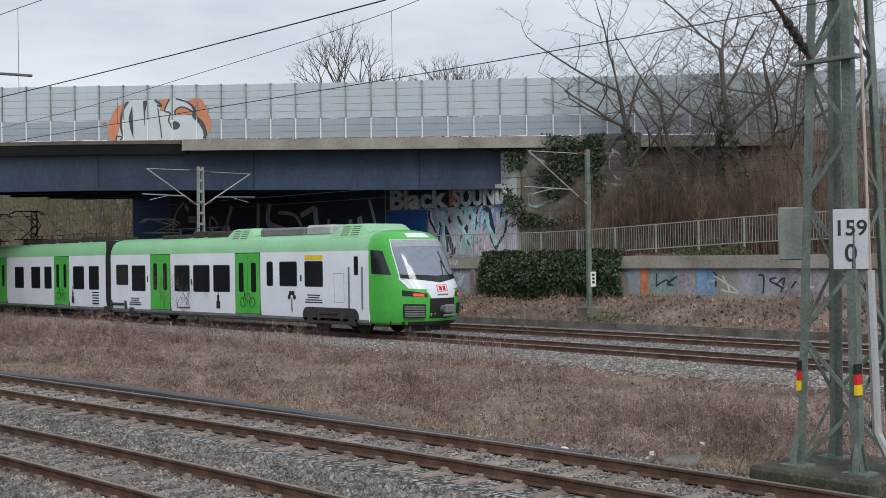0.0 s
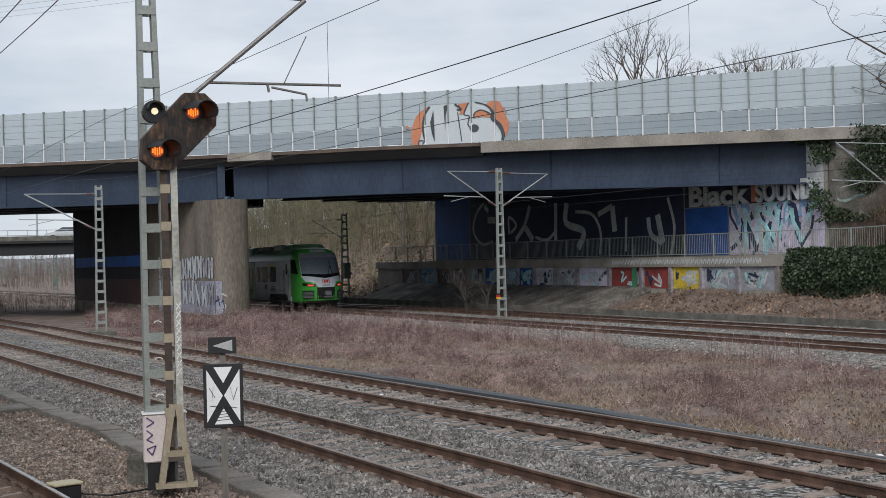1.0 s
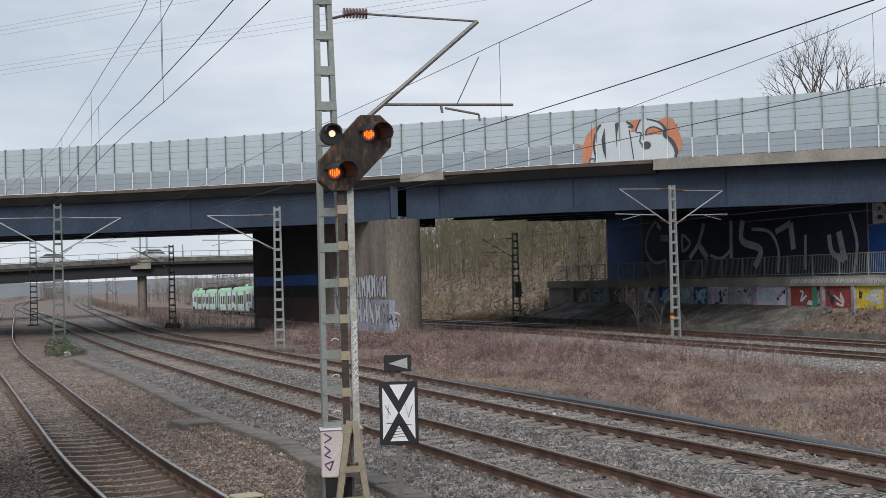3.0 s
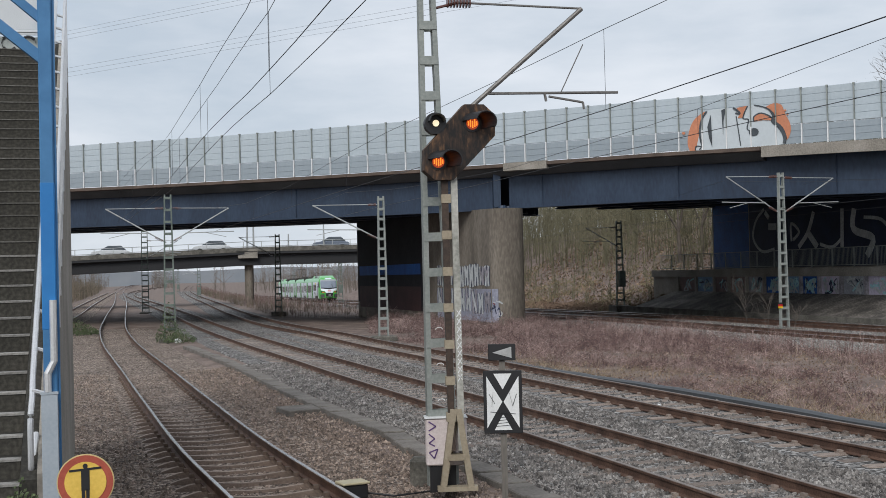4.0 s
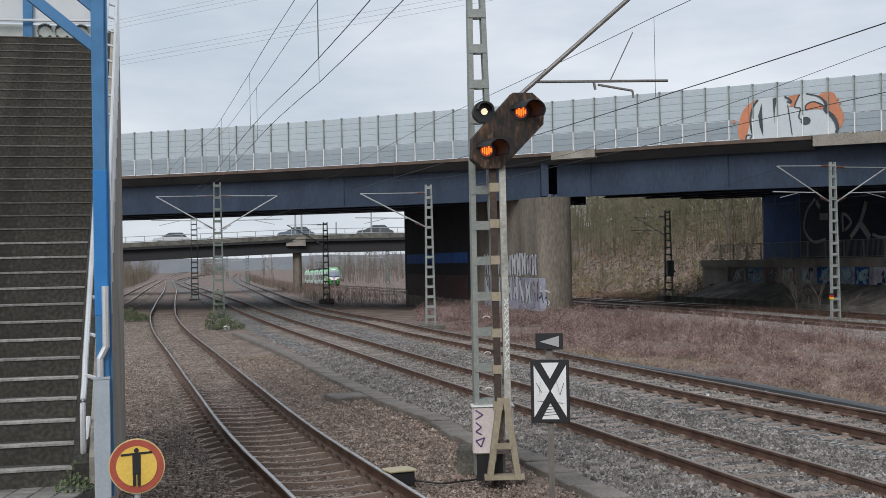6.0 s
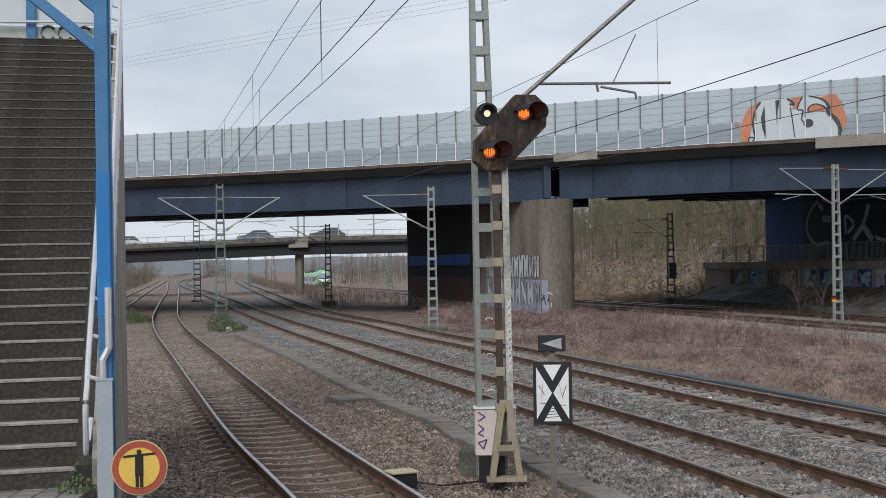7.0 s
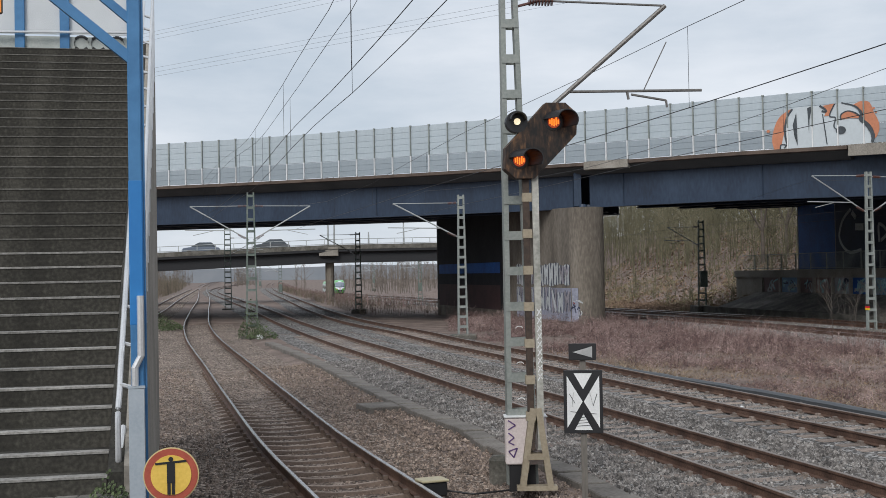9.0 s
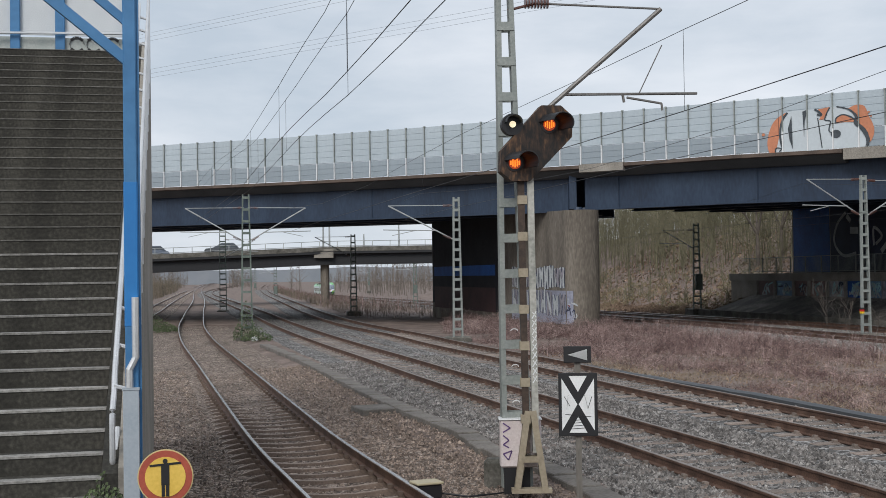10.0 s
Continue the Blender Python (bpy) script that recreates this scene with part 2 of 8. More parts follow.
# ---- ground ----
def build_ground():
    xs = list(np.arange(-60, -20, 4.0)) + list(np.arange(-20, 60, 0.8)) + list(np.arange(60, 140, 5.0))
    ys = list(np.arange(-40, 4, 4.0)) + list(np.arange(4, 110, 0.8)) + list(np.arange(110, 260, 5.0))
    xs = [-4000, -1500, -600, -250, -120] + xs + [140, 300, 800, 2000, 4000]
    ys = [-3000, -800, -200] + ys + [260, 330, 420, 520, 800, 1600, 4500]
    bm = bmesh.new()
    grid = []
    for y in ys:
        row = []
        for x in xs:
            edge = max(abs(x) / 140, y / 260)
            z = land(x, y) if edge <= 1 else (-4.5 if y > 260 else 0.0) if abs(x) > 140 else fall(x, y)
            if edge <= 1:
                z += 0.035 * noise.noise((x * 0.9, y * 0.9, 0)) + 0.05 * noise.noise((x * 0.2, y * 0.2, 4)) - 0.02
                if -5 < y < 80:
                    u = x - float(curve(T1, y)[0])
                    z -= 0.20 * smooth(-4.6, -3.6, u) * (1 - smooth(1.9, 2.7, u))
            row.append(bm.verts.new((x, y, z)))
        grid.append(row)
    for a, b in zip(grid, grid[1:]):
        for i in range(len(xs) - 1):
            bm.faces.new((a[i], a[i + 1], b[i + 1], b[i]))
    ob = part("ground", bm, M_EARTH, smooth=True)
    return tagged(ob, "brown earth and old ballast railway ground", "ground", kind="structure")


build_ground()


# ---- tracks ----
RAIL_LOW = [(-0.063, 0.03), (0.063, 0.03), (0.063, 0.045), (0.012, 0.065), (0.012, 0.15), (0.034, 0.165), (0.034, 0.195), (-0.034, 0.195), (-0.034, 0.165), (-0.012, 0.15), (-0.012, 0.065), (-0.063, 0.045)]
RAIL_TOP = [(-0.030, 0.196), (0.030, 0.196), (0.026, 0.204), (-0.026, 0.204)]


def track_line(keys, y0, y1, step=1.5, shift=0.0, lift=0.0):
    ys, out = [], []
    y = y0
    while y < y1:
        ys.append(y)
        y += step * (1 + max(0, y - 60) / 60)
    xs = curve(keys, ys)
    for i, (x, y) in enumerate(zip(xs, ys)):
        j, k = max(i - 1, 0), min(i + 1, len(ys) - 1)
        d = Vector((xs[k] - xs[j], ys[k] - ys[j], 0)).normalized()
        out.append(Vector((x + d.y * shift, y - d.x * shift, fall(x, y) + lift)))
    return out


def sleeper_mesh():
    bm = bmesh.new()
    box(bm, (-1.3, -0.13, -0.12), (1.3, 0.13, 0.03), bevel=0.015)
    for s in (-0.75, 0.75):
        box(bm, (s - 0.17, -0.08, 0.03), (s + 0.17, 0.08, 0.045))
        for k in (-0.11, 0.11):
            box(bm, (s + k - 0.03, -0.05, 0.045), (s + k + 0.03, 0.05, 0.085))
    me = bpy.data.meshes.new("sleeper")
    bm.to_mesh(me)
    bm.free()
    me.materials.append(M_SLEEPER)
    return me


def trough_sleeper_mesh():
    """A pressed steel sleeper: narrow crown, flared flanks, low in the middle and bent down at its ends."""
    bm = bmesh.new()
    rings = []
    for x, z in ((-1.28, -0.16), (-1.16, -0.03), (-0.95, 0.025), (-0.75, 0.03), (-0.5, 0.012), (-0.2, -0.014), (0.2, -0.014), (0.5, 0.012), (0.75, 0.03), (0.95, 0.025), (1.16, -0.03), (1.28, -0.16)):
        rings.append([bm.verts.new((x, y, z + dz)) for y, dz in ((-0.125, -0.10), (-0.062, -0.012), (-0.045, 0.0), (0.045, 0.0), (0.062, -0.012), (0.125, -0.10))])
    for r, s in zip(rings, rings[1:]):
        for j in range(5):
            bm.faces.new((r[j], s[j], s[j + 1], r[j + 1])).material_index = 0 if j == 2 else 1
    for s in (-0.75, 0.75):
        for k in (-0.10, 0.10):
            box(bm, (s + k - 0.035, -0.05, 0.025), (s + k + 0.035, 0.05, 0.085), mi=1)
    me = bpy.data.meshes.new("sleeper")
    bm.to_mesh(me)
    bm.free()
    # pale crown, darker brown flanks, so the gaps between sleepers read dark
    me.materials.append(mat("sleeper_crown", ((0.14, 0.102, 0.082), (0.29, 0.222, 0.18), (0.44, 0.36, 0.30)), 2.0, 0.75, 0.1, bump=0.3, fine=30, vary=0.25))
    me.materials.append(mat("sleeper_flank_dark", ((0.075, 0.052, 0.040), (0.18, 0.13, 0.102)), 3.0, 0.9, bump=0.3, fine=30, vary=0.2))
    return me


SLEEPER, TROUGH_SLEEPER = sleeper_mesh(), trough_sleeper_mesh()


def build_track(name, keys, y0, y1, lift, bright, label, sleepers=None, mesh=None):
    track = empty(name, label=label, category="railway track", kind="structure")
    for s in (-0.752, 0.752):
        line = track_line(keys, y0, y1, shift=s, lift=lift)
        bm = bmesh.new()
        sweep(bm, RAIL_LOW, line)
        rail = part("rail", bm, M_RUST, track)
        bm = bmesh.new()
        sweep(bm, RAIL_TOP, line)
        part("running_surface", bm, M_HEAD if bright else M_HEAD_DULL, rail, "worn bare steel running surface")
    if sleepers:
        line = track_line(keys, sleepers[0], sleepers[1], step=0.1, lift=lift)
        gone, last = 0.6, line[0]
        rnd = random.Random(3)
        for a, b in zip(line, line[1:]):
            gone += (b - a).length
            if gone >= 0.62:
                gone = 0
                ob = new("sleeper", mesh or SLEEPER)
                ob.parent = track
                d = (b - a).normalized()
                ob.matrix_basis = Matrix.Translation(a + Vector((0, 0, rnd.uniform(-0.012, 0.004) - (0.075 * smooth(22, 38, a.y) if mesh else 0)))) @ Matrix.Rotation(math.atan2(-d.x, d.y) + rnd.uniform(-0.02, 0.02), 4, "Z")
    return track


build_track("track_1", T1, -30, 700, 0.0, True, "single track with shiny rails on brown steel sleepers", (6, 40), TROUGH_SLEEPER)
build_track("track_2", T2, -20, 500, 0.0, False, "rusty-sided rails on weathered sleepers in grey ballast", (8, 62))
build_track("track_3", T3, -20, 500, 0.0, False, "rusty rails with sleepers half sunk in grey ballast", (6, 66))
build_track("track_4", T4, -40, 700, 0.0, True, "main line track on pale grey ballast")
T5 = [(x + 4.8, y) for x, y in T4]
build_track("track_5", T5, -40, 700, 0.0, True, "main line track beside the low concrete kerb")
build_track("track_6", T0, 45, 700, 0.0, True, "distant track curving away under the road bridge")


# ---- road bridge over the tracks ----
def bridge_y(x):
    return -5.43556991e-03 * x * x - 0.558253673 * x + 72.07


BX = np.linspace(-62, 66, 129)
B_TOP = [(-62, 11.6), (-18.5, 11.9), (3, 11.88), (15, 11.74), (22, 11.57), (32, 11.32), (39, 11.09), (66, 10.3)]
B_LOW = [(-62, 8.9), (-18.5, 9.08), (3, 9.02), (15, 8.98), (22, 8.83), (32, 8.55), (39, 8.3), (66, 7.5)]


def level(table, x):
    return float(np.interp(x, [a for a, _ in table], [b for _, b in table]))


def bridge_line(low=0.0, x0=-62, x1=66, n=120):
    return [Vector((x, bridge_y(x), level(B_LOW, x) + low)) for x in np.linspace(x0, x1, n)]


SUPER = 0.030


def build_bridge():
    bridge = empty("road_bridge", label="long skewed road bridge with dark blue steel girders", category="bridge", kind="structure")
    full = bridge_line()
    # the way of the line is to +x, so its left side (negative across) is the far side
    bm = bmesh.new()
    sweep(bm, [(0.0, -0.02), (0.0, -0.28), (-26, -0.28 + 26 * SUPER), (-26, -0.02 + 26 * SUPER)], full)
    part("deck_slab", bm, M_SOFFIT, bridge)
    bm = bmesh.new()
    line = bridge_line(0, 19.5, 66, 60)
    sweep(bm, [(0.25, 0.02), (0.25, -0.52), (0.0, -0.52), (-0.3, -0.3), (-0.3, 0.02)], line)
    part("edge_beam", bm, M_CONC, bridge, "pale weathered concrete edge beam")
    bm = bmesh.new()
    sweep(bm, [(0.25, 0.0), (0.25, -0.18), (0.12, -0.22), (-0.3, -0.25), (-0.3, 0.0)], bridge_line(0, -62, 19.45, 90))
    part("edge_plate", bm, M_RUSTEDGE, bridge, "rust-stained narrow deck edge")
    bm = bmesh.new()
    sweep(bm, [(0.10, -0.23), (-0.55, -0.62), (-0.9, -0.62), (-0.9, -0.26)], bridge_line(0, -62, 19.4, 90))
    part("edge_haunch", bm, M_SOFFIT, bridge, "dark grey concrete haunch under the deck edge")
    bm = bmesh.new()
    sweep(bm, [(0.27, 0.03), (0.27, -0.40), (0.0, -0.44), (-0.2, -0.2), (-0.2, 0.03)], bridge_line(0, 7.7, 9.9, 4))
    part("joint_block", bm, M_CONC, bridge, "pale concrete block beside the deck joint")
    spans = [(-62, 7.1, -2.42, -2.62), (7.5, 33.2, -2.62, -2.32)]
    for inset in (0.9, 7.5, 14.0, 20.5, 25.2):
        for x0, x1, d0, d1 in spans:
            line = bridge_line(0, x0, x1 - inset * 0.25, 60)
            bm = bmesh.new()
            depth = 0.5 * (d0 + d1)
            up = inset * SUPER
            sweep(bm, [(-inset, -0.28 + up), (-inset, depth + 0.06 + up), (-inset + 0.28, depth + 0.06 + up), (-inset + 0.28, depth + up), (-inset - 0.3, depth + up), (-inset - 0.3, depth + 0.06 + up), (-inset - 0.03, depth + 0.06 + up), (-inset - 0.03, -0.28 + up)], line)
            girder = part("girder", bm, M_GIRDER, bridge, "dark blue painted steel girder")
            if inset < 1:
                bm = bmesh.new()
                for p in line[4::15]:
                    q = p + Vector((0.54, 0.84, 0)) * 0.86
                    bar(bm, q + Vector((0, 0, -0.3)), q + Vector((0, 0, depth + 0.05)), 0.02, 0.05)
                part("stiffener", bm, M_GIRDER, girder)
    # bearings and joint over the pier
    bm = bmesh.new()
    p = Vector((7.3, bridge_y(7.3), 6.45))
    side = Vector((0.54, 0.84, 0))
    for k in (0.5, 1.3):
        rod(bm, p + side * k, p + side * k + Vector((0, 0, 0.3)), 0.28, 0.2, 10)
    box(bm, (-0.2, 0.5, 0.2), (0.2, 1.5, 2.2), Matrix.Translation(p))
    part("bearing", bm, M_GIRDER, bridge)
    return bridge


BRIDGE = build_bridge()


def build_barrier():
    """Noise barrier on the bridge's near edge: posts, two-tone panels, painted lettering."""
    barrier = empty("noise_barrier", label="grey panel noise barrier with slim posts along the bridge", category="noise barrier")
    post_me = bpy.data.meshes.new("post")
    bm = bmesh.new()
    box(bm, (-0.024, -0.105, 0.37), (0.024, 0.03, 1))
    box(bm, (-0.026, -0.115, 0), (0.026, 0.03, 0.37), mi=1)
    box(bm, (-0.045, -0.115, 0.975), (0.045, 0.045, 1.0))
    bm.to_mesh(post_me); bm.free(); post_me.materials.append(M_MAST_GREY); post_me.materials.append(M_WHITE)
    unit = []
    for lo, hi, m in ((0.0, 1.0, M_PANEL), (0.0, 1.0, M_PANEL_LOW)):
        me = bpy.data.meshes.new("panel")
        bm = bmesh.new()
        n = 5 if m is M_PANEL else 3
        prof = []
        for k in range(n):
            prof += [(0.0, k / n + 0.008), (0.0, (k + 1) / n - 0.008), (0.018, (k + 1) / n - 0.004), (0.018, (k + 1) / n + 0.004)]
        prof = [(u, min(w, 1.0)) for u, w in prof]
        front = [[bm.verts.new((x_, u, w)) for u, w in prof] for x_ in (0.0, 1.0)]
        for i in range(len(prof) - 1):
            bm.faces.new((front[0][i], front[1][i], front[1][i + 1], front[0][i + 1]))
        back = [bm.verts.new(c) for c in ((0, 0.06, 0), (1, 0.06, 0), (1, 0.06, 1), (0, 0.06, 1))]
        bm.faces.new(back[::-1])
        bm.to_mesh(me); bm.free(); me.materials.append(m)
        unit.append(me)
    x = -44.0
    while x < 52:
        y = bridge_y(x)
        sl = -2 * 5.43556991e-03 * x - 0.558253673
        dx = 1.26 / math.hypot(1, sl)
        x2 = x + dx
        a, b = Vector((x, y, level(B_LOW, x))), Vector((x2, bridge_y(x2), level(B_LOW, x2)))
        top = level(B_TOP, x) - a.z
        rot = Matrix.Rotation(math.atan2(b.y - a.y, b.x - a.x), 4, "Z")
        post = new("post", post_me)
        post.parent = barrier
        post.matrix_basis = Matrix.Translation(a) @ rot @ Matrix.Diagonal((1, 1, top + 0.03, 1))
        L = (b - a).length
        shear = Matrix(((1, 0, 0, 0), (0, 1, 0, 0), ((b.z - a.z) / L, 0, 1, 0), (0, 0, 0, 1)))
        for me, z0, z1 in ((unit[1], 0.06, 0.36 * top), (unit[0], 0.36 * top + 0.02, top)):
            ob = new("panel", me)
            ob.parent = barrier
            ob.matrix_basis = Matrix.Translation(a + Vector((0, 0, z0))) @ rot @ Matrix.Diagonal((L, 1, z1 - z0, 1))
        x = x2
    return barrier


BARRIER = build_barrier()


def build_pier():
    """Long wall pier with rounded ends."""
    a, d, L, r = Vector((7.55, 67.0, 0)), Vector((-0.246, 0.969, 0)), 30.0, 1.0
    side = Vector((d.y, -d.x, 0))
    bm = bmesh.new()
    ring = []
    for k in range(13):
        t = math.pi * k / 12
        ring.append((a + side * r * math.cos(t) - d * r * math.sin(t), 6.5))
    for k in range(13):
        t = math.pi * k / 12
        ring.append((a + d * L - side * r * math.cos(t) + d * r * math.sin(t), 7.35))
    lo = [bm.verts.new((p.x, p.y, -0.8)) for p, _ in ring]
    hi = [bm.verts.new((p.x, p.y, h)) for p, h in ring]
    n = len(ring)
    for i in range(n):
        bm.faces.new((lo[i], lo[(i + 1) % n], hi[(i + 1) % n], hi[i]))
    bm.faces.new(hi)
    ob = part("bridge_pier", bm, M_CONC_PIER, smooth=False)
    return tagged(ob, "grey concrete wall pier with rounded end and graffiti", "bridge pier", kind="structure")


build_pier()


def wall_line(off, y0, y1, z, step=2.0):
    ys = np.arange(y0, y1 + 0.01, step)
    return [Vector((x4(y) + off, y, z)) for y in ys]


def build_abutment():
    bm = bmesh.new()
    sweep(bm, [(0.0, 1.4), (0.0, 8.6), (1.4, 8.6), (1.4, 1.4)], wall_line(13.6, 48.6, 86.6, 0))
    ob = part("abutment_wall", bm, M_CONC)
    tagged(ob, "tall concrete abutment wall covered in graffiti", "wall", kind="structure")
    bm = bmesh.new()
    sweep(bm, [(0.0, 0.6), (0.0, 2.35), (0.5, 2.35), (0.5, 0.6)], wall_line(11.5, 20, 93, 0))
    low = part("retaining_wall", bm, M_CONC)
    tagged(low, "low concrete retaining wall with faded graffiti panels", "retaining wall", kind="structure")
    bm = bmesh.new()
    sweep(bm, [(-0.15, 2.35), (-0.15, 2.85), (0.55, 2.85), (2.2, 2.8), (2.2, 2.35)], wall_line(11.5, 20, 93, 0))
    tagged(part("walkway", bm, M_CONC), "concrete walkway slab on the retaining wall", "walkway", kind="structure")
    bm = bmesh.new()
    sweep(bm, [(0.0, -0.3), (0.0, 0.32), (0.22, 0.32), (0.22, -0.3)], wall_line(8.0, -20, 93, 0))
    tagged(part("kerb", bm, M_CONC_DARK), "low stained concrete kerb wall beside the track", "kerb", kind="structure")


build_abutment()


def build_apron():
    """Sloping concrete slabs between the kerb and the retaining wall, under the bridge."""
    apron = empty("slope_apron", label="stained sloping concrete apron slabs under the bridge", category="apron", kind="structure")
    m_apron = mat("apron_concrete", ((0.045, 0.042, 0.038), (0.11, 0.10, 0.09), (0.24, 0.22, 0.20)), 0.8, 0.95, bump=0.3, fine=9, spread=(0.38, 0.62), vary=0.3)
    ys = list(np.arange(58.0, 88.1, 3.0))
    for a, b in zip(ys, ys[1:]):
        bm = bmesh.new()
        ring = []
        for y in (a + 0.02, b - 0.02):
            ring.append([bm.verts.new((x4(y) + off, y, z)) for off, z in ((8.25, 0.24), (8.25, 0.02), (11.45, 1.1), (11.45, 1.34))])
        for j in range(4):
            bm.faces.new((ring[0][j], ring[0][(j + 1) % 4], ring[1][(j + 1) % 4], ring[1][j]))
        bm.faces.new(ring[0][::-1]); bm.faces.new(ring[1])
        bmesh.ops.recalc_face_normals(bm, faces=bm.faces)
        part("slab", bm, m_apron, apron)


build_apron()

# ---- the train ----
M_TRAIN_WHITE = mat("train_white", ((0.64, 0.68, 0.74), (0.76, 0.80, 0.87)), 0.8, 0.32, bump=0.02, fine=10)
M_TRAIN_GREEN = mat("train_green", ((0.055, 0.36, 0.050), (0.085, 0.45, 0.075)), 0.8, 0.30, bump=0.02, fine=10)
M_TRAIN_ROOF = mat("train_roof_green", ((0.20, 0.46, 0.24), (0.28, 0.55, 0.32)), 0.8, 0.35, bump=0.02, fine=10)
M_TRAIN_GREY = mat("train_grey", ((0.10, 0.105, 0.11), (0.18, 0.185, 0.19)), 2, 0.6, bump=0.1)
M_UNDER = mat("underframe_grime", ((0.018, 0.016, 0.015), (0.055, 0.048, 0.043)), 3, 0.75, 0.2, bump=0.3)
M_GLASS = plain("tinted_glass", (0.012, 0.014, 0.017), 0.06)
# the sky's reflection is put into the windscreen's base grey
M_SCREEN = plain("sky_grey_glass", (0.20, 0.235, 0.29), 0.07)
M_SCREEN_TOP = plain("windscreen_top", (0.30, 0.32, 0.35), 0.15)
M_YELLOW = plain("yellow_film", (0.72, 0.52, 0.02), 0.4)
M_RED = plain("red_film", (0.55, 0.02, 0.025), 0.4)
M_TAIL = mat("tail_lamp", ((0.30, 0.02, 0.012), (0.45, 0.03, 0.02)), 4, 0.25, bump=0, emit=(1.0, 0.12, 0.06, 0.7))
M_RUBBER = plain("bellows_rubber", (0.014, 0.014, 0.015), 0.8)

SECTION = [(1.36, 0.46), (1.41, 0.95), (1.41, 2.80), (1.40, 3.02)]
ROOF_SECTION = [(1.40, 3.02), (1.37, 3.22), (1.27, 3.46), (1.10, 3.62), (0.70, 3.72), (0.0, 3.76)]


def strip(bm, pts, x0, x1, mirror=True):
    for s in ((1, -1) if mirror else (1,)):
        ring0 = [bm.verts.new((x0, s * y, z)) for y, z in pts]
        ring1 = [bm.verts.new((x1, s * y, z)) for y, z in pts]
        for i in range(len(pts) - 1):
            q = (ring0[i], ring0[i + 1], ring1[i + 1], ring1[i])
            bm.faces.new(q if s < 0 else q[::-1])
    return bm


def slab(name, x0, x1, z0, z1, out, material, car, label="", bevel=0.03, side=0):
    """A flush panel, window or door leaf on the sides of a car, one object a side."""
    last = None
    for s in ((1, -1) if not side else (side,)):
        bm = bmesh.new()
        box(bm, (x0, s * 1.37 if s > 0 else -(1.41 + out), z0), (x1, (1.41 + out) if s > 0 else -1.37, z1), bevel=0)
        if bevel:
            es = [e for e in bm.edges if abs(e.verts[0].co.x - e.verts[1].co.x) < 1e-6 and abs(e.verts[0].co.z - e.verts[1].co.z) < 1e-6]
            bmesh.ops.bevel(bm, geom=es, offset=bevel, segments=4, profile=0.5, affect="EDGES")
        last = part(name, bm, material, car, label)
    return last


def train_window(car, x0, x1, z0, z1):
    slab("window_gasket", x0 - 0.035, x1 + 0.035, z0 - 0.035, z1 + 0.035, 0.006, M_RUBBER, car, "black rubber window surround", 0.07)
    slab("window", x0, x1, z0, z1, 0.010, M_GLASS, car, "dark tinted window", 0.06)


def train_door(car, x0, x1):
    mid = (x0 + x1) / 2
    slab("door_gap", x0 - 0.03, x1 + 0.03, 0.50, 3.02, 0.003, M_RUBBER, car, "dark door surround", 0)
    for a, b in ((x0, mid - 0.012), (mid + 0.012, x1)):
        slab("door_leaf", a, b, 0.60, 2.99, 0.010, M_TRAIN_GREEN, car, "bright green sliding door leaf", 0.02)
        slab("door_window", a + 0.26, b - 0.26, 1.45, 2.62, 0.016, M_GLASS, car, "narrow tinted door window", 0.08)
    slab("step", x0, x1, 0.47, 0.58, 0.03, M_TRAIN_GREY, car, "grey retractable step", 0)


def bogie(car, x):
    bm = bmesh.new()
    for s in (-1, 1):
        box(bm, (x - 1.75, s * 1.24 - 0.08, 0.42), (x + 1.75, s * 1.24 + 0.08, 0.62), bevel=0.03)
        for k in (-1.25, 1.25):
            box(bm, (x + k - 0.22, s * 1.30 - 0.12, 0.30), (x + k + 0.22, s * 1.30 + 0.12, 0.62), bevel=0.04)
            rod(bm, (x + k * 0.55, s * 1.36, 0.5), (x + k * 0.55, s * 1.36, 0.92), 0.11, seg=8)
        rod(bm, (x - 0.5, s * 1.4, 0.75), (x + 0.6, s * 1.4, 0.75), 0.06, seg=6)
    box(bm, (x - 0.5, -1.0, 0.45), (x + 0.5, 1.0, 0.75))
    frame_ = part("bogie", bm, M_UNDER, car, "grimy steel bogie frame")
    for k in (-1.25, 1.25):
        for s in (-1, 1):
            bm = bmesh.new()
            rod(bm, (x + k, s * 0.70, 0.43), (x + k, s * 0.83, 0.43), 0.43, seg=20)
            rod(bm, (x + k, s * 0.83, 0.43), (x + k, s * 0.90, 0.43), 0.16, seg=12)
            part("wheel", bm, M_UNDER, frame_)


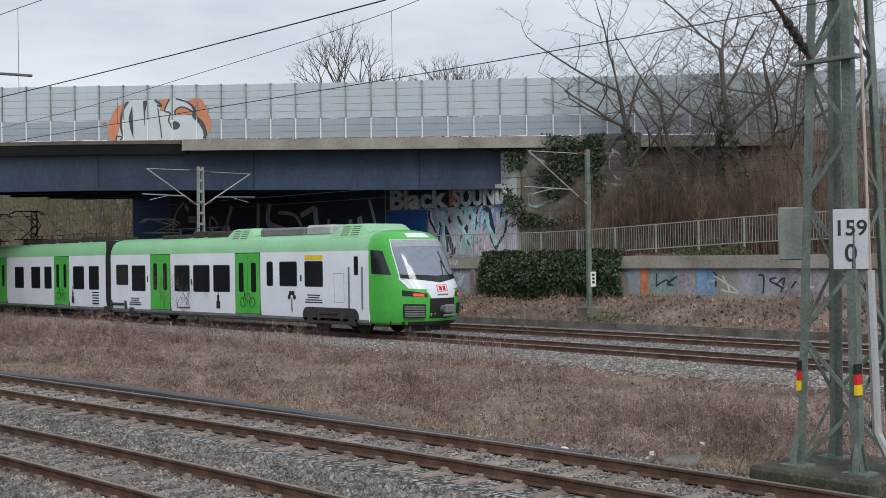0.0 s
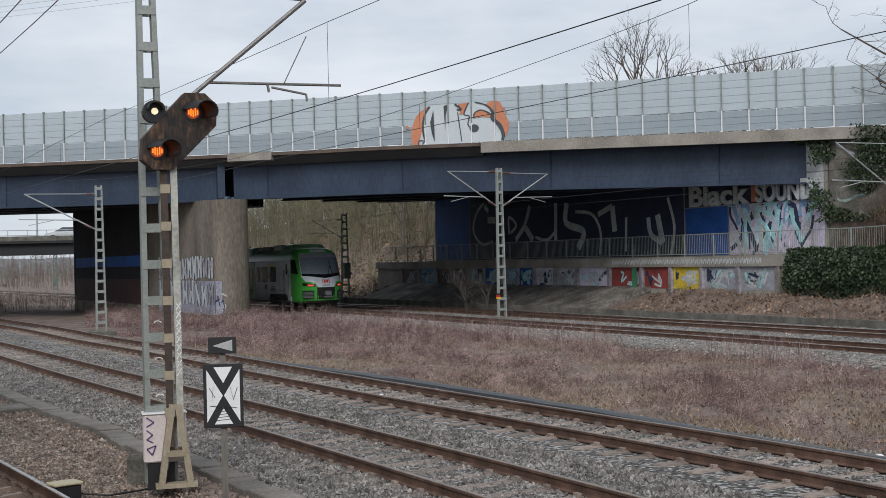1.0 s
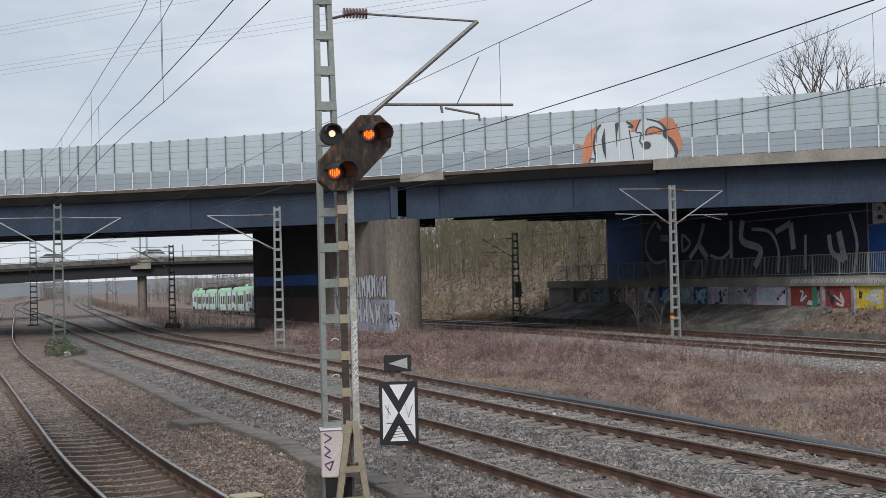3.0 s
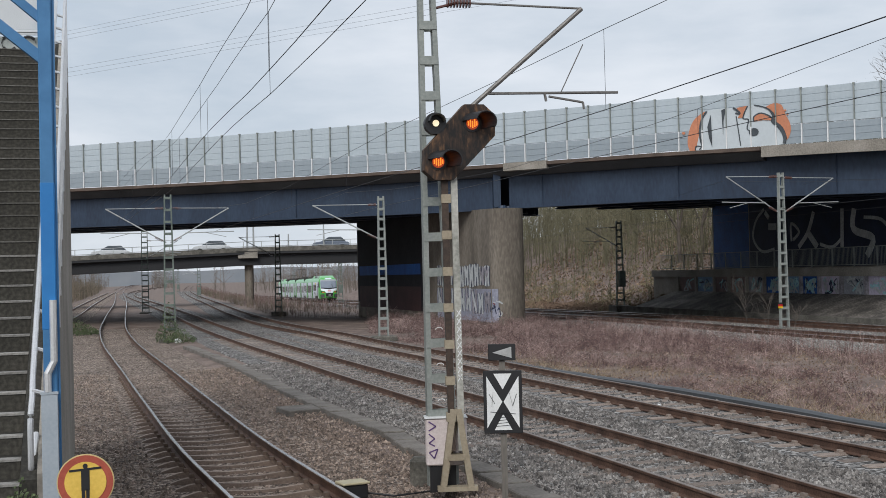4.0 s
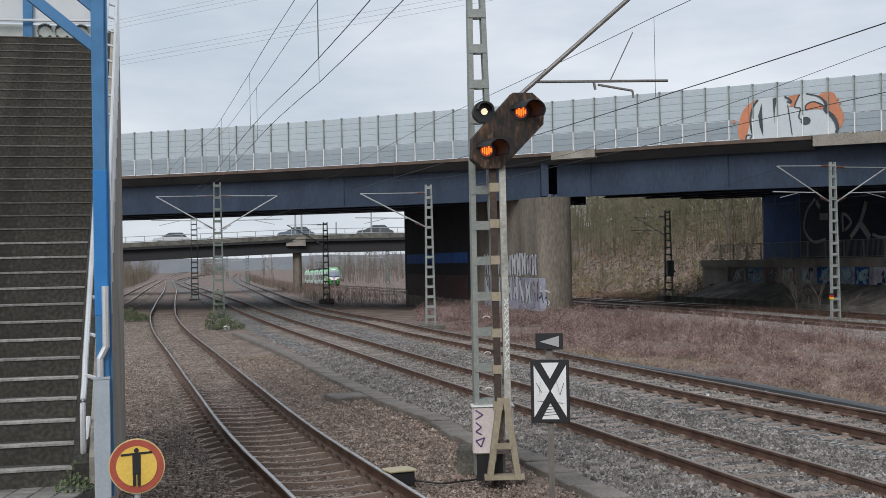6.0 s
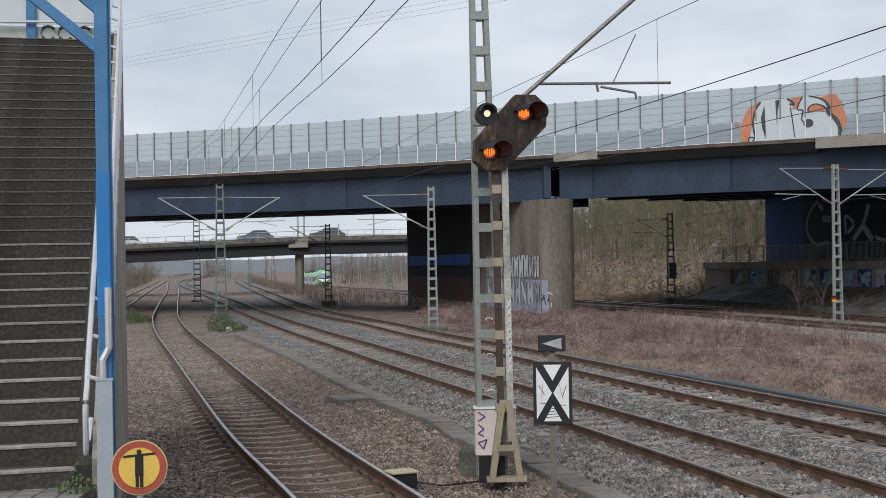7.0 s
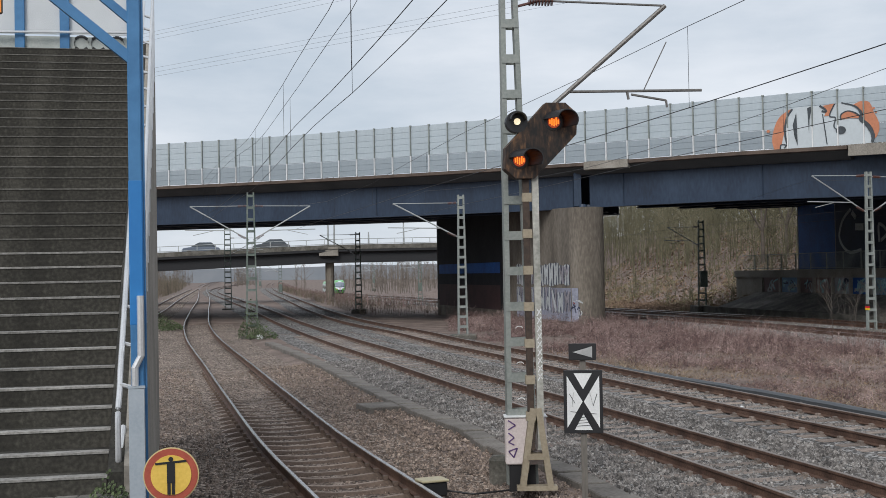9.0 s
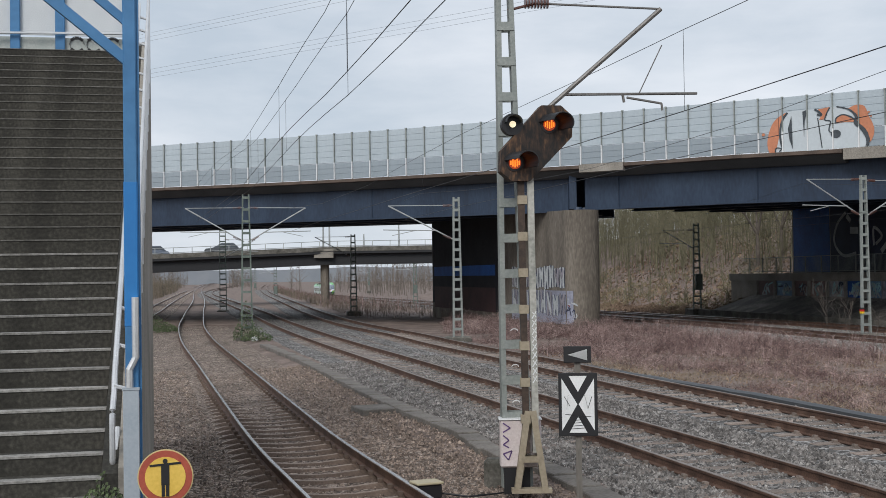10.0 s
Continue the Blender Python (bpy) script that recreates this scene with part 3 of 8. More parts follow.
def roof_kit(car, x0, x1, kind):
    """Roof gear: sloping green fairings with louvres, dark wells, pale covers, low dark boxes and insulators."""
    if kind == "fairing":
        bm = bmesh.new()
        ring = []
        for x, h in ((x0, 3.74), (x0 + 0.45, 4.0), (x1 - 0.45, 4.0), (x1, 3.74)):
            ring.append([bm.verts.new((x, y, z)) for y, z in ((-1.26, 3.46), (-1.02, h - 0.05), (-0.8, h), (0.8, h), (1.02, h - 0.05), (1.26, 3.46))])
        for r, s in zip(ring, ring[1:]):
            for j in range(5):
                bm.faces.new((r[j], r[j + 1], s[j + 1], s[j]))
        bm.faces.new(ring[0][::-1]); bm.faces.new(ring[-1])
        bmesh.ops.recalc_face_normals(bm, faces=bm.faces)
        hood = part("roof_fairing", bm, M_TRAIN_ROOF, car, "green roof fairing with louvres")
        for bank_x in (x0 + 0.45, x0 + 1.05):
            for k in range(5):
                for s in (-1, 1):
                    bm = bmesh.new()
                    z = 3.60 + k * 0.075
                    y = s * (1.26 - 0.24 * (z - 3.46) / 0.49 + 0.004)
                    bar(bm, (bank_x, y, z), (bank_x + 0.45, y, z), 0.012, 0.03)
                    part("louvre", bm, M_MAST, hood)
    elif kind == "well":
        bm = bmesh.new()
        box(bm, (x0, -1.0, 3.6), (x1, 1.0, 3.97), bevel=0.08)
        part("roof_well", bm, M_TRAIN_GREY, car, "dark roof equipment well")
    elif kind == "cover":
        bm = bmesh.new()
        box(bm, (x0, -1.0, 3.6), (x1, 1.0, 4.02), bevel=0.09)
        part("roof_panel", bm, M_GALV, car, "pale grey roof equipment cover")
    else:
        bm = bmesh.new()
        x = x0
        k = 0
        while x < x1 - 0.8:
            w = (1.6, 0.8, 2.3, 1.1)[k % 4]
            box(bm, (x, -0.85, 3.66), (min(x + w, x1), 0.85, (3.90, 3.98, 3.86, 3.94)[k % 4]), bevel=0.04)
            x += w + 0.35
            k += 1
        part("roof_equipment", bm, M_UNDER, car, "low dark roof equipment boxes")
        bm = bmesh.new()
        for k in range(int((x1 - x0) / 1.3)):
            rod(bm, (x0 + 0.4 + k * 1.3, 0.55, 3.85), (x0 + 0.4 + k * 1.3, 0.55, 4.12), 0.045, seg=6)
        rod(bm, (x0 + 0.3, 0.55, 4.12), (x1 - 0.3, 0.55, 4.12), 0.018, seg=5)
        part("roof_busbar", bm, M_UNDER, car, "dark roof insulators and busbar")


def pantograph(car, x, up):
    bm = bmesh.new()
    knee, head = (Vector((x - 1.3, 0, 4.75)), Vector((x + 0.2, 0, 5.55))) if up else (Vector((x - 1.1, 0, 4.35)), Vector((x + 0.2, 0, 4.62)))
    for s in (-0.35, 0.35):
        rod(bm, (x + 0.3, s, 4.0), knee + Vector((0, s * 0.4, 0)), 0.03, seg=5)
        rod(bm, knee + Vector((0, s * 0.4, 0)), head + Vector((0, s, 0)), 0.022, seg=5)
    for k in (-0.15, 0.15):
        path_rods(bm, [head + Vector((k, -0.95, -0.15)), head + Vector((k, -0.65, 0.03)), head + Vector((k, 0.65, 0.03)), head + Vector((k, 0.95, -0.15))], 0.025)
    box(bm, (x - 0.5, -0.6, 3.98), (x + 0.6, 0.6, 4.04))
    part("pantograph", bm, M_UNDER, car, "dark pantograph arm")


def car_shell(car, x0, x1):
    bm = strip(bmesh.new(), SECTION, x0, x1)
    part("body_side", bm, M_TRAIN_WHITE, car, "glossy white body side", smooth=True)
    bm = strip(bmesh.new(), ROOF_SECTION, x0, x1)
    part("roof", bm, M_TRAIN_ROOF, car, "light green roof edge", smooth=True)
    bm = bmesh.new()
    strip(bm, [(0.0, 0.46), (1.33, 0.46), (1.33, 0.38), (0, 0.38)], x0, x1)
    part("skirt", bm, M_TRAIN_GREY, car, "grey lower skirt")
    for x in ((x0, x1) if x0 < 1 else (x1,)):
        bm = bmesh.new()
        box(bm, (x - 0.01, -1.36, 0.46), (x + 0.01, 1.36, 3.7))
        part("end_wall", bm, M_RUBBER, car)
    slab("stripe", x0, x1, 0.47, 0.56, 0.004, M_TRAIN_GREY, car, "grey sill stripe", 0)


def emblem(car, x, z, kind):
    """Small dark film symbols on the white side."""
    bm = bmesh.new()
    y = 1.41
    def plate(a, b, c, d):
        box(bm, (a, y, c), (b, y + 0.005, d))
    if kind == "tree":
        plate(x - 0.03, x + 0.03, z, z + 0.5)
        for k in range(4):
            rod(bm, (x + 0.17 * math.cos(k * 1.05), y, z + 0.55 + 0.17 * math.sin(k * 1.05)), (x + 0.17 * math.cos(k * 1.05), y + 0.005, z + 0.55 + 0.17 * math.sin(k * 1.05)), 0.1, seg=8)
    elif kind == "tower":
        plate(x - 0.14, x + 0.14, z, z + 0.3); plate(x - 0.08, x + 0.08, z + 0.3, z + 0.55); plate(x - 0.03, x + 0.03, z + 0.55, z + 0.85)
    elif kind == "arch":
        for k in range(9):
            t0, t1 = math.pi * k / 9, math.pi * (k + 1) / 9
            bar(bm, (x + 0.5 * math.cos(t0), y, z + 0.45 * math.sin(t0)), (x + 0.5 * math.cos(t1), y, z + 0.45 * math.sin(t1)), 0.03, 0.008)
        plate(x - 0.55, x + 0.55, z - 0.02, z + 0.02)
    elif kind == "rack":
        for k in range(5):
            plate(x - 0.35, x + 0.35, z + k * 0.13, z + k * 0.13 + 0.06)
    elif kind == "cycle":
        for cx in (-0.32, 0.32):
            for k in range(10):
                t0, t1 = 2 * math.pi * k / 10, 2 * math.pi * (k + 1) / 10
                bar(bm, (x + cx + 0.2 * math.cos(t0), y + 0.014, z + 0.2 * math.sin(t0)), (x + cx + 0.2 * math.cos(t1), y + 0.014, z + 0.2 * math.sin(t1)), 0.035, 0.008)
        for a, b in (((-0.32, 0), (-0.1, 0.35)), ((-0.1, 0.35), (0.2, 0.3)), ((0.2, 0.3), (0, 0)), ((0, 0), (-0.32, 0)), ((0.32, 0), (0.2, 0.45))):
            bar(bm, (x + a[0], y + 0.014, z + a[1]), (x + b[0], y + 0.014, z + b[1]), 0.035, 0.008)
    elif kind == "notice":
        for k, w in enumerate((0.55, 0.5, 0.35, 0.4)):
            plate(x - w, x + w, z + k * 0.09, z + k * 0.09 + 0.045)
    part("emblem", bm, M_BLACK, car, "small dark film symbol")


def build_cab(car):
    """The rounded green driving end, nose at x = 0: level sections stacked, panels laid on the hull."""
    LEN, N = 2.35, 3.1
    zs_w = ((0.42, 1.30), (0.60, 1.36), (0.95, 1.41), (2.80, 1.41), (3.02, 1.40), (3.22, 1.37), (3.46, 1.27), (3.62, 1.10), (3.72, 0.70), (3.755, 0.25))
    zs_f = ((0.42, 0.22), (0.60, 0.10), (1.0, 0.02), (1.40, 0.0), (1.70, 0.06), (1.95, 0.20), (2.4, 0.46), (3.0, 0.84), (3.35, 1.10), (3.55, 1.36), (3.68, 1.66), (3.755, 2.1))

    def half(z):
        return float(np.interp(z, [a for a, _ in zs_w], [b for _, b in zs_w]))

    def nose(z):
        return float(curve([(b, a) for a, b in zs_f], z)[0])

    def at(s, z):
        """Point of the hull at the share s of its half width."""
        s = max(-1.0, min(1.0, s))
        return Vector((LEN - (LEN - nose(z)) * (1 - abs(s) ** N) ** (1 / N), s * half(z), z))

    def side(x, z, sgn):
        q = min(1.0, max(0.0, (LEN - x) / (LEN - nose(z))))
        return Vector((x, sgn * half(z) * (1 - q ** N) ** (1 / N), z))

    def hull(t, z):
        c, s = math.cos(t), math.sin(t)
        return Vector((LEN - (LEN - nose(z)) * abs(c) ** (2 / N), half(z) * math.copysign(abs(s) ** (2 / N), s), z))
    levels = np.concatenate([np.linspace(0.42, 3.0, 27), np.linspace(3.08, 3.755, 16)])
    turns = np.linspace(-math.pi / 2, math.pi / 2, 65)
    bm = bmesh.new()
    grid = [[bm.verts.new(hull(t, z)) for t in turns] for z in levels]
    for r, s in zip(grid, grid[1:]):
        for k in range(64):
            bm.faces.new((r[k], r[k + 1], s[k + 1], s[k]))
    bm.faces.new(grid[-1]); bm.faces.new(grid[0][::-1])
    bmesh.ops.recalc_face_normals(bm, faces=bm.faces)
    part("cab_shell", bm, M_TRAIN_GREEN, car, "bright green rounded cab shell", smooth=True)

    def lay(name, fn, out, material, parent, label="", nu=16, nv=10, where=at, smooth_=True):
        """A panel bent over the hull; fn(u, v) gives its two coordinates there."""
        bm = bmesh.new()
        rows = []
        for j in range(nv + 1):
            row = []
            for i in range(nu + 1):
                a, z = fn(i / nu, j / nv)
                p = where(a, z)
                e = 0.02
                n_ = (where(a + e, z) - where(a - e, z)).cross(where(a, z + e) - where(a, z - e))
                n_ = n_.normalized() if n_.length > 1e-9 else Vector((-1, 0, 0))
                if n_.dot(p - Vector((2.0, 0, 2.0))) < 0:
                    n_ = -n_
                row.append(bm.verts.new(p + n_ * out))
            rows.append(row)
        for r, s in zip(rows, rows[1:]):
            for i in range(nu):
                bm.faces.new((r[i], r[i + 1], s[i + 1], s[i]))
        rim = [rows[0], [r[-1] for r in rows], rows[-1][::-1], [r[0] for r in rows][::-1]]
        for edge in rim:
            low_ = [bm.verts.new(v.co + (Vector((2.0, 0, 2.0)) - v.co).normalized() * (out + 0.01)) for v in edge]
            for i in range(len(edge) - 1):
                bm.faces.new((edge[i], edge[i + 1], low_[i + 1], low_[i]))
        bmesh.ops.recalc_face_normals(bm, faces=bm.faces)
        return part(name, bm, material, parent, label, smooth=False)

    def brim(s):
        return 2.04 - 0.17 * (1 - abs(s) / 0.86)
    lay("screen_edge", lambda u, v: ((u * 2 - 1) * 0.875, brim((u * 2 - 1) * 0.86) - 0.02 + v * (3.415 - brim((u * 2 - 1) * 0.86))), 0.006, M_TRAIN_WHITE, car, "pale edging round the windscreen", 28, 14)
    screen = lay("windscreen", lambda u, v: ((u * 2 - 1) * 0.86, brim((u * 2 - 1) * 0.86) + v * (3.38 - brim((u * 2 - 1) * 0.86))), 0.012, M_SCREEN, car, "large raked windscreen with sky reflection in its grey", 28, 16)
    lay("screen_band", lambda u, v: ((u * 2 - 1) * 0.86, brim((u * 2 - 1) * 0.86) + v * (0.13 + 0.10 * (1 - abs(u * 2 - 1)))), 0.018, M_GLASS, screen, "dark lower band of the windscreen", 28, 3)
    lay("sun_strip", lambda u, v: ((u * 2 - 1) * 0.86, 3.13 + v * 0.24), 0.018, M_SCREEN_TOP, screen, "lighter top strip of the windscreen", 24, 3)
    lay("brow_hatch", lambda u, v: ((u * 2 - 1) * 0.42, 3.46 + v * 0.16), 0.006, M_TRAIN_WHITE, car, "pale hatch above the windscreen", 10, 4)

    def mask_pt(u, v):
        top = brim((u * 2 - 1) * 0.86) - 0.004
        z = 1.34 + v * (top - 1.34)
        w = float(np.interp(v, (0, 0.42, 0.5, 1), (0.36, 0.48, 0.80, 0.89)))
        return (u * 2 - 1) * w, z
    mask = lay("nose_mask", mask_pt, 0.008, M_TRAIN_WHITE, car, "white nose panel", 20, 12)
    lay("operator_mark", lambda u, v: ((u * 2 - 1) * 0.17, 1.56 + v * 0.23), 0.014, M_RED, mask, "red framed operator mark", 4, 2)
    lay("mark_ground", lambda u, v: ((u * 2 - 1) * 0.145, 1.583 + v * 0.184), 0.018, M_WHITE, mask, "", 4, 2)
    for a in (-0.105, 0.015):
        lay("mark_block", lambda u, v: (a + u * 0.09, 1.605 + v * 0.14), 0.022, M_RED, mask, "", 2, 2)
    lay("number_bar", lambda u, v: ((u * 2 - 1) * 0.17, 1.43 + v * 0.05), 0.014, M_TRAIN_GREY, mask, "", 4, 2)
    # the hull stays closed here; the recess's darkness is a black panel on it
    lay("coupler_recess", lambda u, v: ((u * 2 - 1) * 0.40, 0.46 + v * 0.87), 0.006, M_RUBBER, car, "black flush panel as the recess shade round the coupler", 8, 4)
    lay("front_skirt", lambda u, v: ((u * 2 - 1) * 0.97, 0.425 + v * 0.12), 0.006, M_UNDER, car, "dark lower skirt", 20, 2)
    for s in (-1, 1):
        lamp = lay("lamp_housing", lambda u, v: (s * (0.46 + u * 0.42), 1.38 + u * 0.05 + v * (0.12 + 0.08 * u)), 0.014, M_BLACK, car, "black tail lamp housing", 8, 3)
        lay("tail_lamp", lambda u, v: (s * (0.54 + u * 0.20), 1.405 + u * 0.02 + v * 0.09), 0.020, M_TAIL, lamp, "lit red tail lamp", 4, 2)
        block = lay("buffer_block", lambda u, v: (s * (0.52 + u * 0.34), 0.70 + v * 0.42), 0.10, M_BLACK, car, "black ribbed corner bumper", 5, 3)
        for k in range(5):
            lay("buffer_rib", lambda u, v: (s * (0.54 + u * 0.30), 0.735 + k * 0.078 + v * 0.035), 0.125, M_TRAIN_GREY, block, "", 5, 1)
        lay("cab_side_window", lambda u, v: ((2.22 - 0.06 * (1 - v)) * (1 - u) + u * (1.20 + 0.42 * v), 2.16 + 0.04 * (1 - u) + v * 0.84), 0.012, M_GLASS, car, "dark cab side window", 10, 8, lambda x, z: side(x, z, s))
    bm = bmesh.new()
    rod(bm, (-0.32, 0, 0.95), (0.3, 0, 0.95), 0.14, seg=12)
    box(bm, (-0.42, -0.20, 0.82), (-0.2, 0.20, 1.12), bevel=0.05)
    rod(bm, (-0.36, -0.30, 0.75), (-0.36, 0.30, 0.75), 0.045, seg=6)
    part("coupler", bm, M_TRAIN_GREY, car, "grey automatic coupler")
    bm = bmesh.new()
    box(bm, (0.65, -0.95, 0.18), (1.0, 0.95, 0.42), bevel=0.02)
    part("snow_plough", bm, M_UNDER, car)
    bm = bmesh.new()
    a, b, c = at(-0.42, 2.05), at(-0.30, 2.62), at(-0.36, 2.95)
    o = Vector((-0.03, 0, 0.02))
    rod(bm, a + o, b + o, 0.018, seg=5)
    rod(bm, at(-0.18, 2.1) + o, b + o, 0.014, seg=5)
    rod(bm, at(-0.36, 2.2) + o, c + o, 0.022, seg=5)
    part("wiper", bm, M_BLACK, car)
    slab("mask_edge", 2.33, 2.41, 0.50, 3.0, 0.004, M_WHITE, car, "white edge of the cab", 0)


def build_end_car():
    car = empty("end_railcar", label="white and bright green electric railcar end with cab", category="train car", group="train cars")
    car_shell(car, 2.35, 21.5)
    build_cab(car)
    for x0, x1, z0, z1 in ((19.86, 20.93, 1.67, 2.54), (18.27, 19.45, 1.41, 2.50), (14.47, 15.66, 1.44, 2.50), (12.88, 14.11, 1.44, 2.50), (11.34, 12.52, 1.46, 2.50), (8.27, 8.63, 1.74, 2.62), (6.68, 7.76, 1.74, 2.62), (5.05, 6.12, 1.74, 2.63)):
        train_window(car, x0, x1, z0, z1)
    for x0, x1 in ((16.07, 17.76), (9.14, 10.88)):
        train_door(car, x0, x1)
    slab("class_band", 5.02, 6.14, 2.70, 2.88, 0.005, M_YELLOW, car, "yellow first class band", 0)
    slab("cab_door_window", 2.93, 3.16, 2.15, 2.82, 0.008, M_GLASS, car, "slim cab door window", 0.04)
    for x in (2.66, 3.42):
        slab("grab_rail", x, x + 0.04, 0.95, 2.45, 0.05, M_TRAIN_GREY, car, "", 0)
    bm = bmesh.new()
    for a, b, c, d in ((3.75, 4.35, 1.15, 1.165), (3.75, 4.35, 2.2, 2.215), (3.75, 3.765, 1.15, 2.2), (4.335, 4.35, 1.15, 2.2)):
        box(bm, (a, 1.41, c), (b, 1.414, d))
    part("hatch_outline", bm, M_TRAIN_GREY, car)
    for x, z, k in ((7.0, 0.75, "tree"), (5.6, 1.1, "notice"), (15.0, 0.72, "arch"), (12.2, 0.75, "tower"), (10.0, 1.05, "cycle"), (19.2, 0.75, "notice")):
        emblem(car, x, z, k)
    for x, z in ((8.45, 2.72), (14.3, 2.0), (18.05, 2.1), (6.4, 2.2)):
        slab("door_number", x - 0.05, x + 0.05, z - 0.3, z - 0.05, 0.004, M_BLACK, car, "", 0)
    bogie(car, 4.6)
    # no opening is cut: a dark flush panel gives the shade round the wheels
    slab("wheel_recess", 2.95, 6.3, 0.36, 0.95, 0.004, M_UNDER, car, "dark flush panel as the recess shade above the bogie", 0.28)
    bogie(car, 20.8)
    roof_kit(car, 12.3, 18.2, "low")
    roof_kit(car, 9.9, 12.0, "fairing")
    roof_kit(car, 6.7, 9.7, "well")
    roof_kit(car, 5.0, 6.6, "cover")
    roof_kit(car, 2.7, 4.85, "fairing")
    pantograph(car, 19.2, False)
    bm = bmesh.new()
    box(bm, (21.5, -1.25, 0.6), (21.95, 1.25, 3.45), bevel=0.06)
    part("bellows", bm, M_RUBBER, car, "black gangway bellows")
    return car


def build_mid_car():
    car = empty("middle_railcar", label="white electric railcar with green doors and roof edge", category="train car", group="train cars")
    car_shell(car, 0.0, 14.4)
    for x0, x1 in ((0.75, 1.75), (2.35, 3.5), (6.1, 6.9), (7.5, 8.55), (9.6, 10.7)):
        train_window(car, x0, x1, 1.42, 2.48)
    for x0, x1 in ((4.05, 5.72), (11.9, 13.55)):
        train_door(car, x0, x1)
    for x, z, k in ((1.1, 0.7, "rack"), (3.6, 0.72, "tower"), (4.9, 1.05, "cycle")):
        emblem(car, x, z, k)
    bogie(car, 13.7)
    roof_kit(car, 1.0, 11.0, "low")
    pantograph(car, 12.2, True)
    bm = bmesh.new()
    box(bm, (14.4, -1.25, 0.6), (14.8, 1.25, 3.45), bevel=0.06)
    part("bellows", bm, M_RUBBER, car, "black gangway bellows")
    return car


CARS = [build_end_car(), build_mid_car()]
CARS.append(copy_thing(CARS[1], Matrix()))
CARS.append(copy_thing(CARS[0], Matrix()))
# metres from the tail to a car's own start, its length, and whether it is turned about
CAR_PLACES = ((0.0, 21.5, False), (22.0, 14.4, False), (36.9, 14.4, True), (51.8, 21.5, True))
TAIL = [(0.0, 17.0), (0.5, 35.2), (1.0, 53.4), (1.5, 72.4), (2.0, 91.6), (2.75, 120.5), (3.5, 149.0), (4.0, 169.5), (4.5, 189.0), (5.0, 206.5), (5.5, 222.5), (6.25, 246.5), (7.0, 268.0), (7.5, 281.0), (8.0, 294.0), (8.5, 307.0), (9.0, 320.0), (9.5, 332.0), (10.0, 345.0)]
_ys = np.arange(20, 560, 0.25)
_xs = curve(T4, _ys)
_ss = np.concatenate([[0], np.cumsum(np.hypot(np.diff(_xs), np.diff(_ys)))])


def on_line(s):
    x, y = float(np.interp(s, _ss, _xs)), float(np.interp(s, _ss, _ys))
    return Vector((x, y, fall(x, y) + 0.204))


def drive_train():
    for car, (start, length, turned) in zip(CARS, CAR_PLACES):
        rows = []
        for t, s in TAIL:
            a, b = on_line(s + start), on_line(s + start + length)
            if turned:
                a, b = b, a
            d = (b - a).normalized()
            yaw = math.degrees(math.atan2(d.y, d.x))
            pitch = math.degrees(math.asin(d.z))
            rows.append((t, pose(a.x, a.y, a.z, 0, -pitch, yaw)))
        walk(car, rows)


# ---- masts, signals, overhead line ----
def ladder_mast(name, base, height, w0, w1, material, label, yaw=0.0, pitch=0.5, group="catenary masts", foot=True, lean=0.0):
    """Two channel legs joined by batten plates, on a concrete foot."""
    mast = empty(name, Matrix.Translation(base) @ Matrix.Rotation(yaw, 4, "Z") @ Matrix.Rotation(lean, 4, "Y"), label, "catenary mast", group)
    for s in (-1, 1):
        bm = bmesh.new()
        a, b = Vector((s * w0 / 2, 0, 0)), Vector((s * w1 / 2, 0, height))
        bar(bm, a, b, 0.07, 0.16)
        part("leg", bm, material, mast)
    n = int(height / pitch)
    for k in range(1, n + 1):
        z = k * height / (n + 0.3)
        w = w0 + (w1 - w0) * z / height
        for y in (-0.085, 0.085):
            bm = bmesh.new()
            box(bm, (-w / 2 - 0.03, y - 0.006, z - 0.06), (w / 2 + 0.03, y + 0.006, z + 0.06))
            part("batten", bm, material, mast)
    if foot:
        bm = bmesh.new()
        box(bm, (-0.55, -0.5, -0.6), (0.55, 0.5, 0.12), bevel=0.05)
        part("foundation", bm, M_CONC_DARK, mast, "stained concrete foundation")
    return mast


M_INSUL = plain("insulator_brown", (0.11, 0.045, 0.035), 0.3)


def cantilever(mast, side, reach, top, low, yaw=0.0):
    """A tube bracket: top stay, raking strut with insulators, registration tube and steady arm."""
    m = Matrix.Rotation(yaw, 4, "Z")
    tip = Vector((side * reach, 0, top))
    bm = bmesh.new()
    rod(bm, m @ Vector((side * 0.1, 0, top + 0.02)), m @ tip, 0.018, seg=6)
    rod(bm, m @ Vector((side * 0.1, 0, low)), m @ tip, 0.032, seg=6)
    reg = tip.lerp(Vector((0, 0, low)), 0.72)
    rod(bm, m @ reg, m @ Vector((side * (reach + 0.25), 0, reg.z + 0.05)), 0.024, seg=6)
    rod(bm, m @ Vector((side * reach * 0.62, 0, reg.z)), m @ Vector((side * reach * 0.95, 0, reg.z - 0.22)), 0.016, seg=5)
    arm = part("cantilever", bm, M_GALV, mast, "galvanised tube cantilever")
    bm = bmesh.new()
    for a, b in ((Vector((side * 0.25, 0, top + 0.02)), Vector((side * 0.6, 0, top))), (Vector((side * 0.3, 0, low + 0.18 * (top - low) / reach)), Vector((side * 0.62, 0, low + 0.45 * (top - low) / reach)))):
        for k in range(7):
            c = a.lerp(b, k / 6)
            d = (b - a).normalized() * 0.012
            rod(bm, m @ (c - d), m @ (c + d), 0.06, seg=8)
    part("insulator", bm, M_INSUL, arm, "ribbed brown insulator")


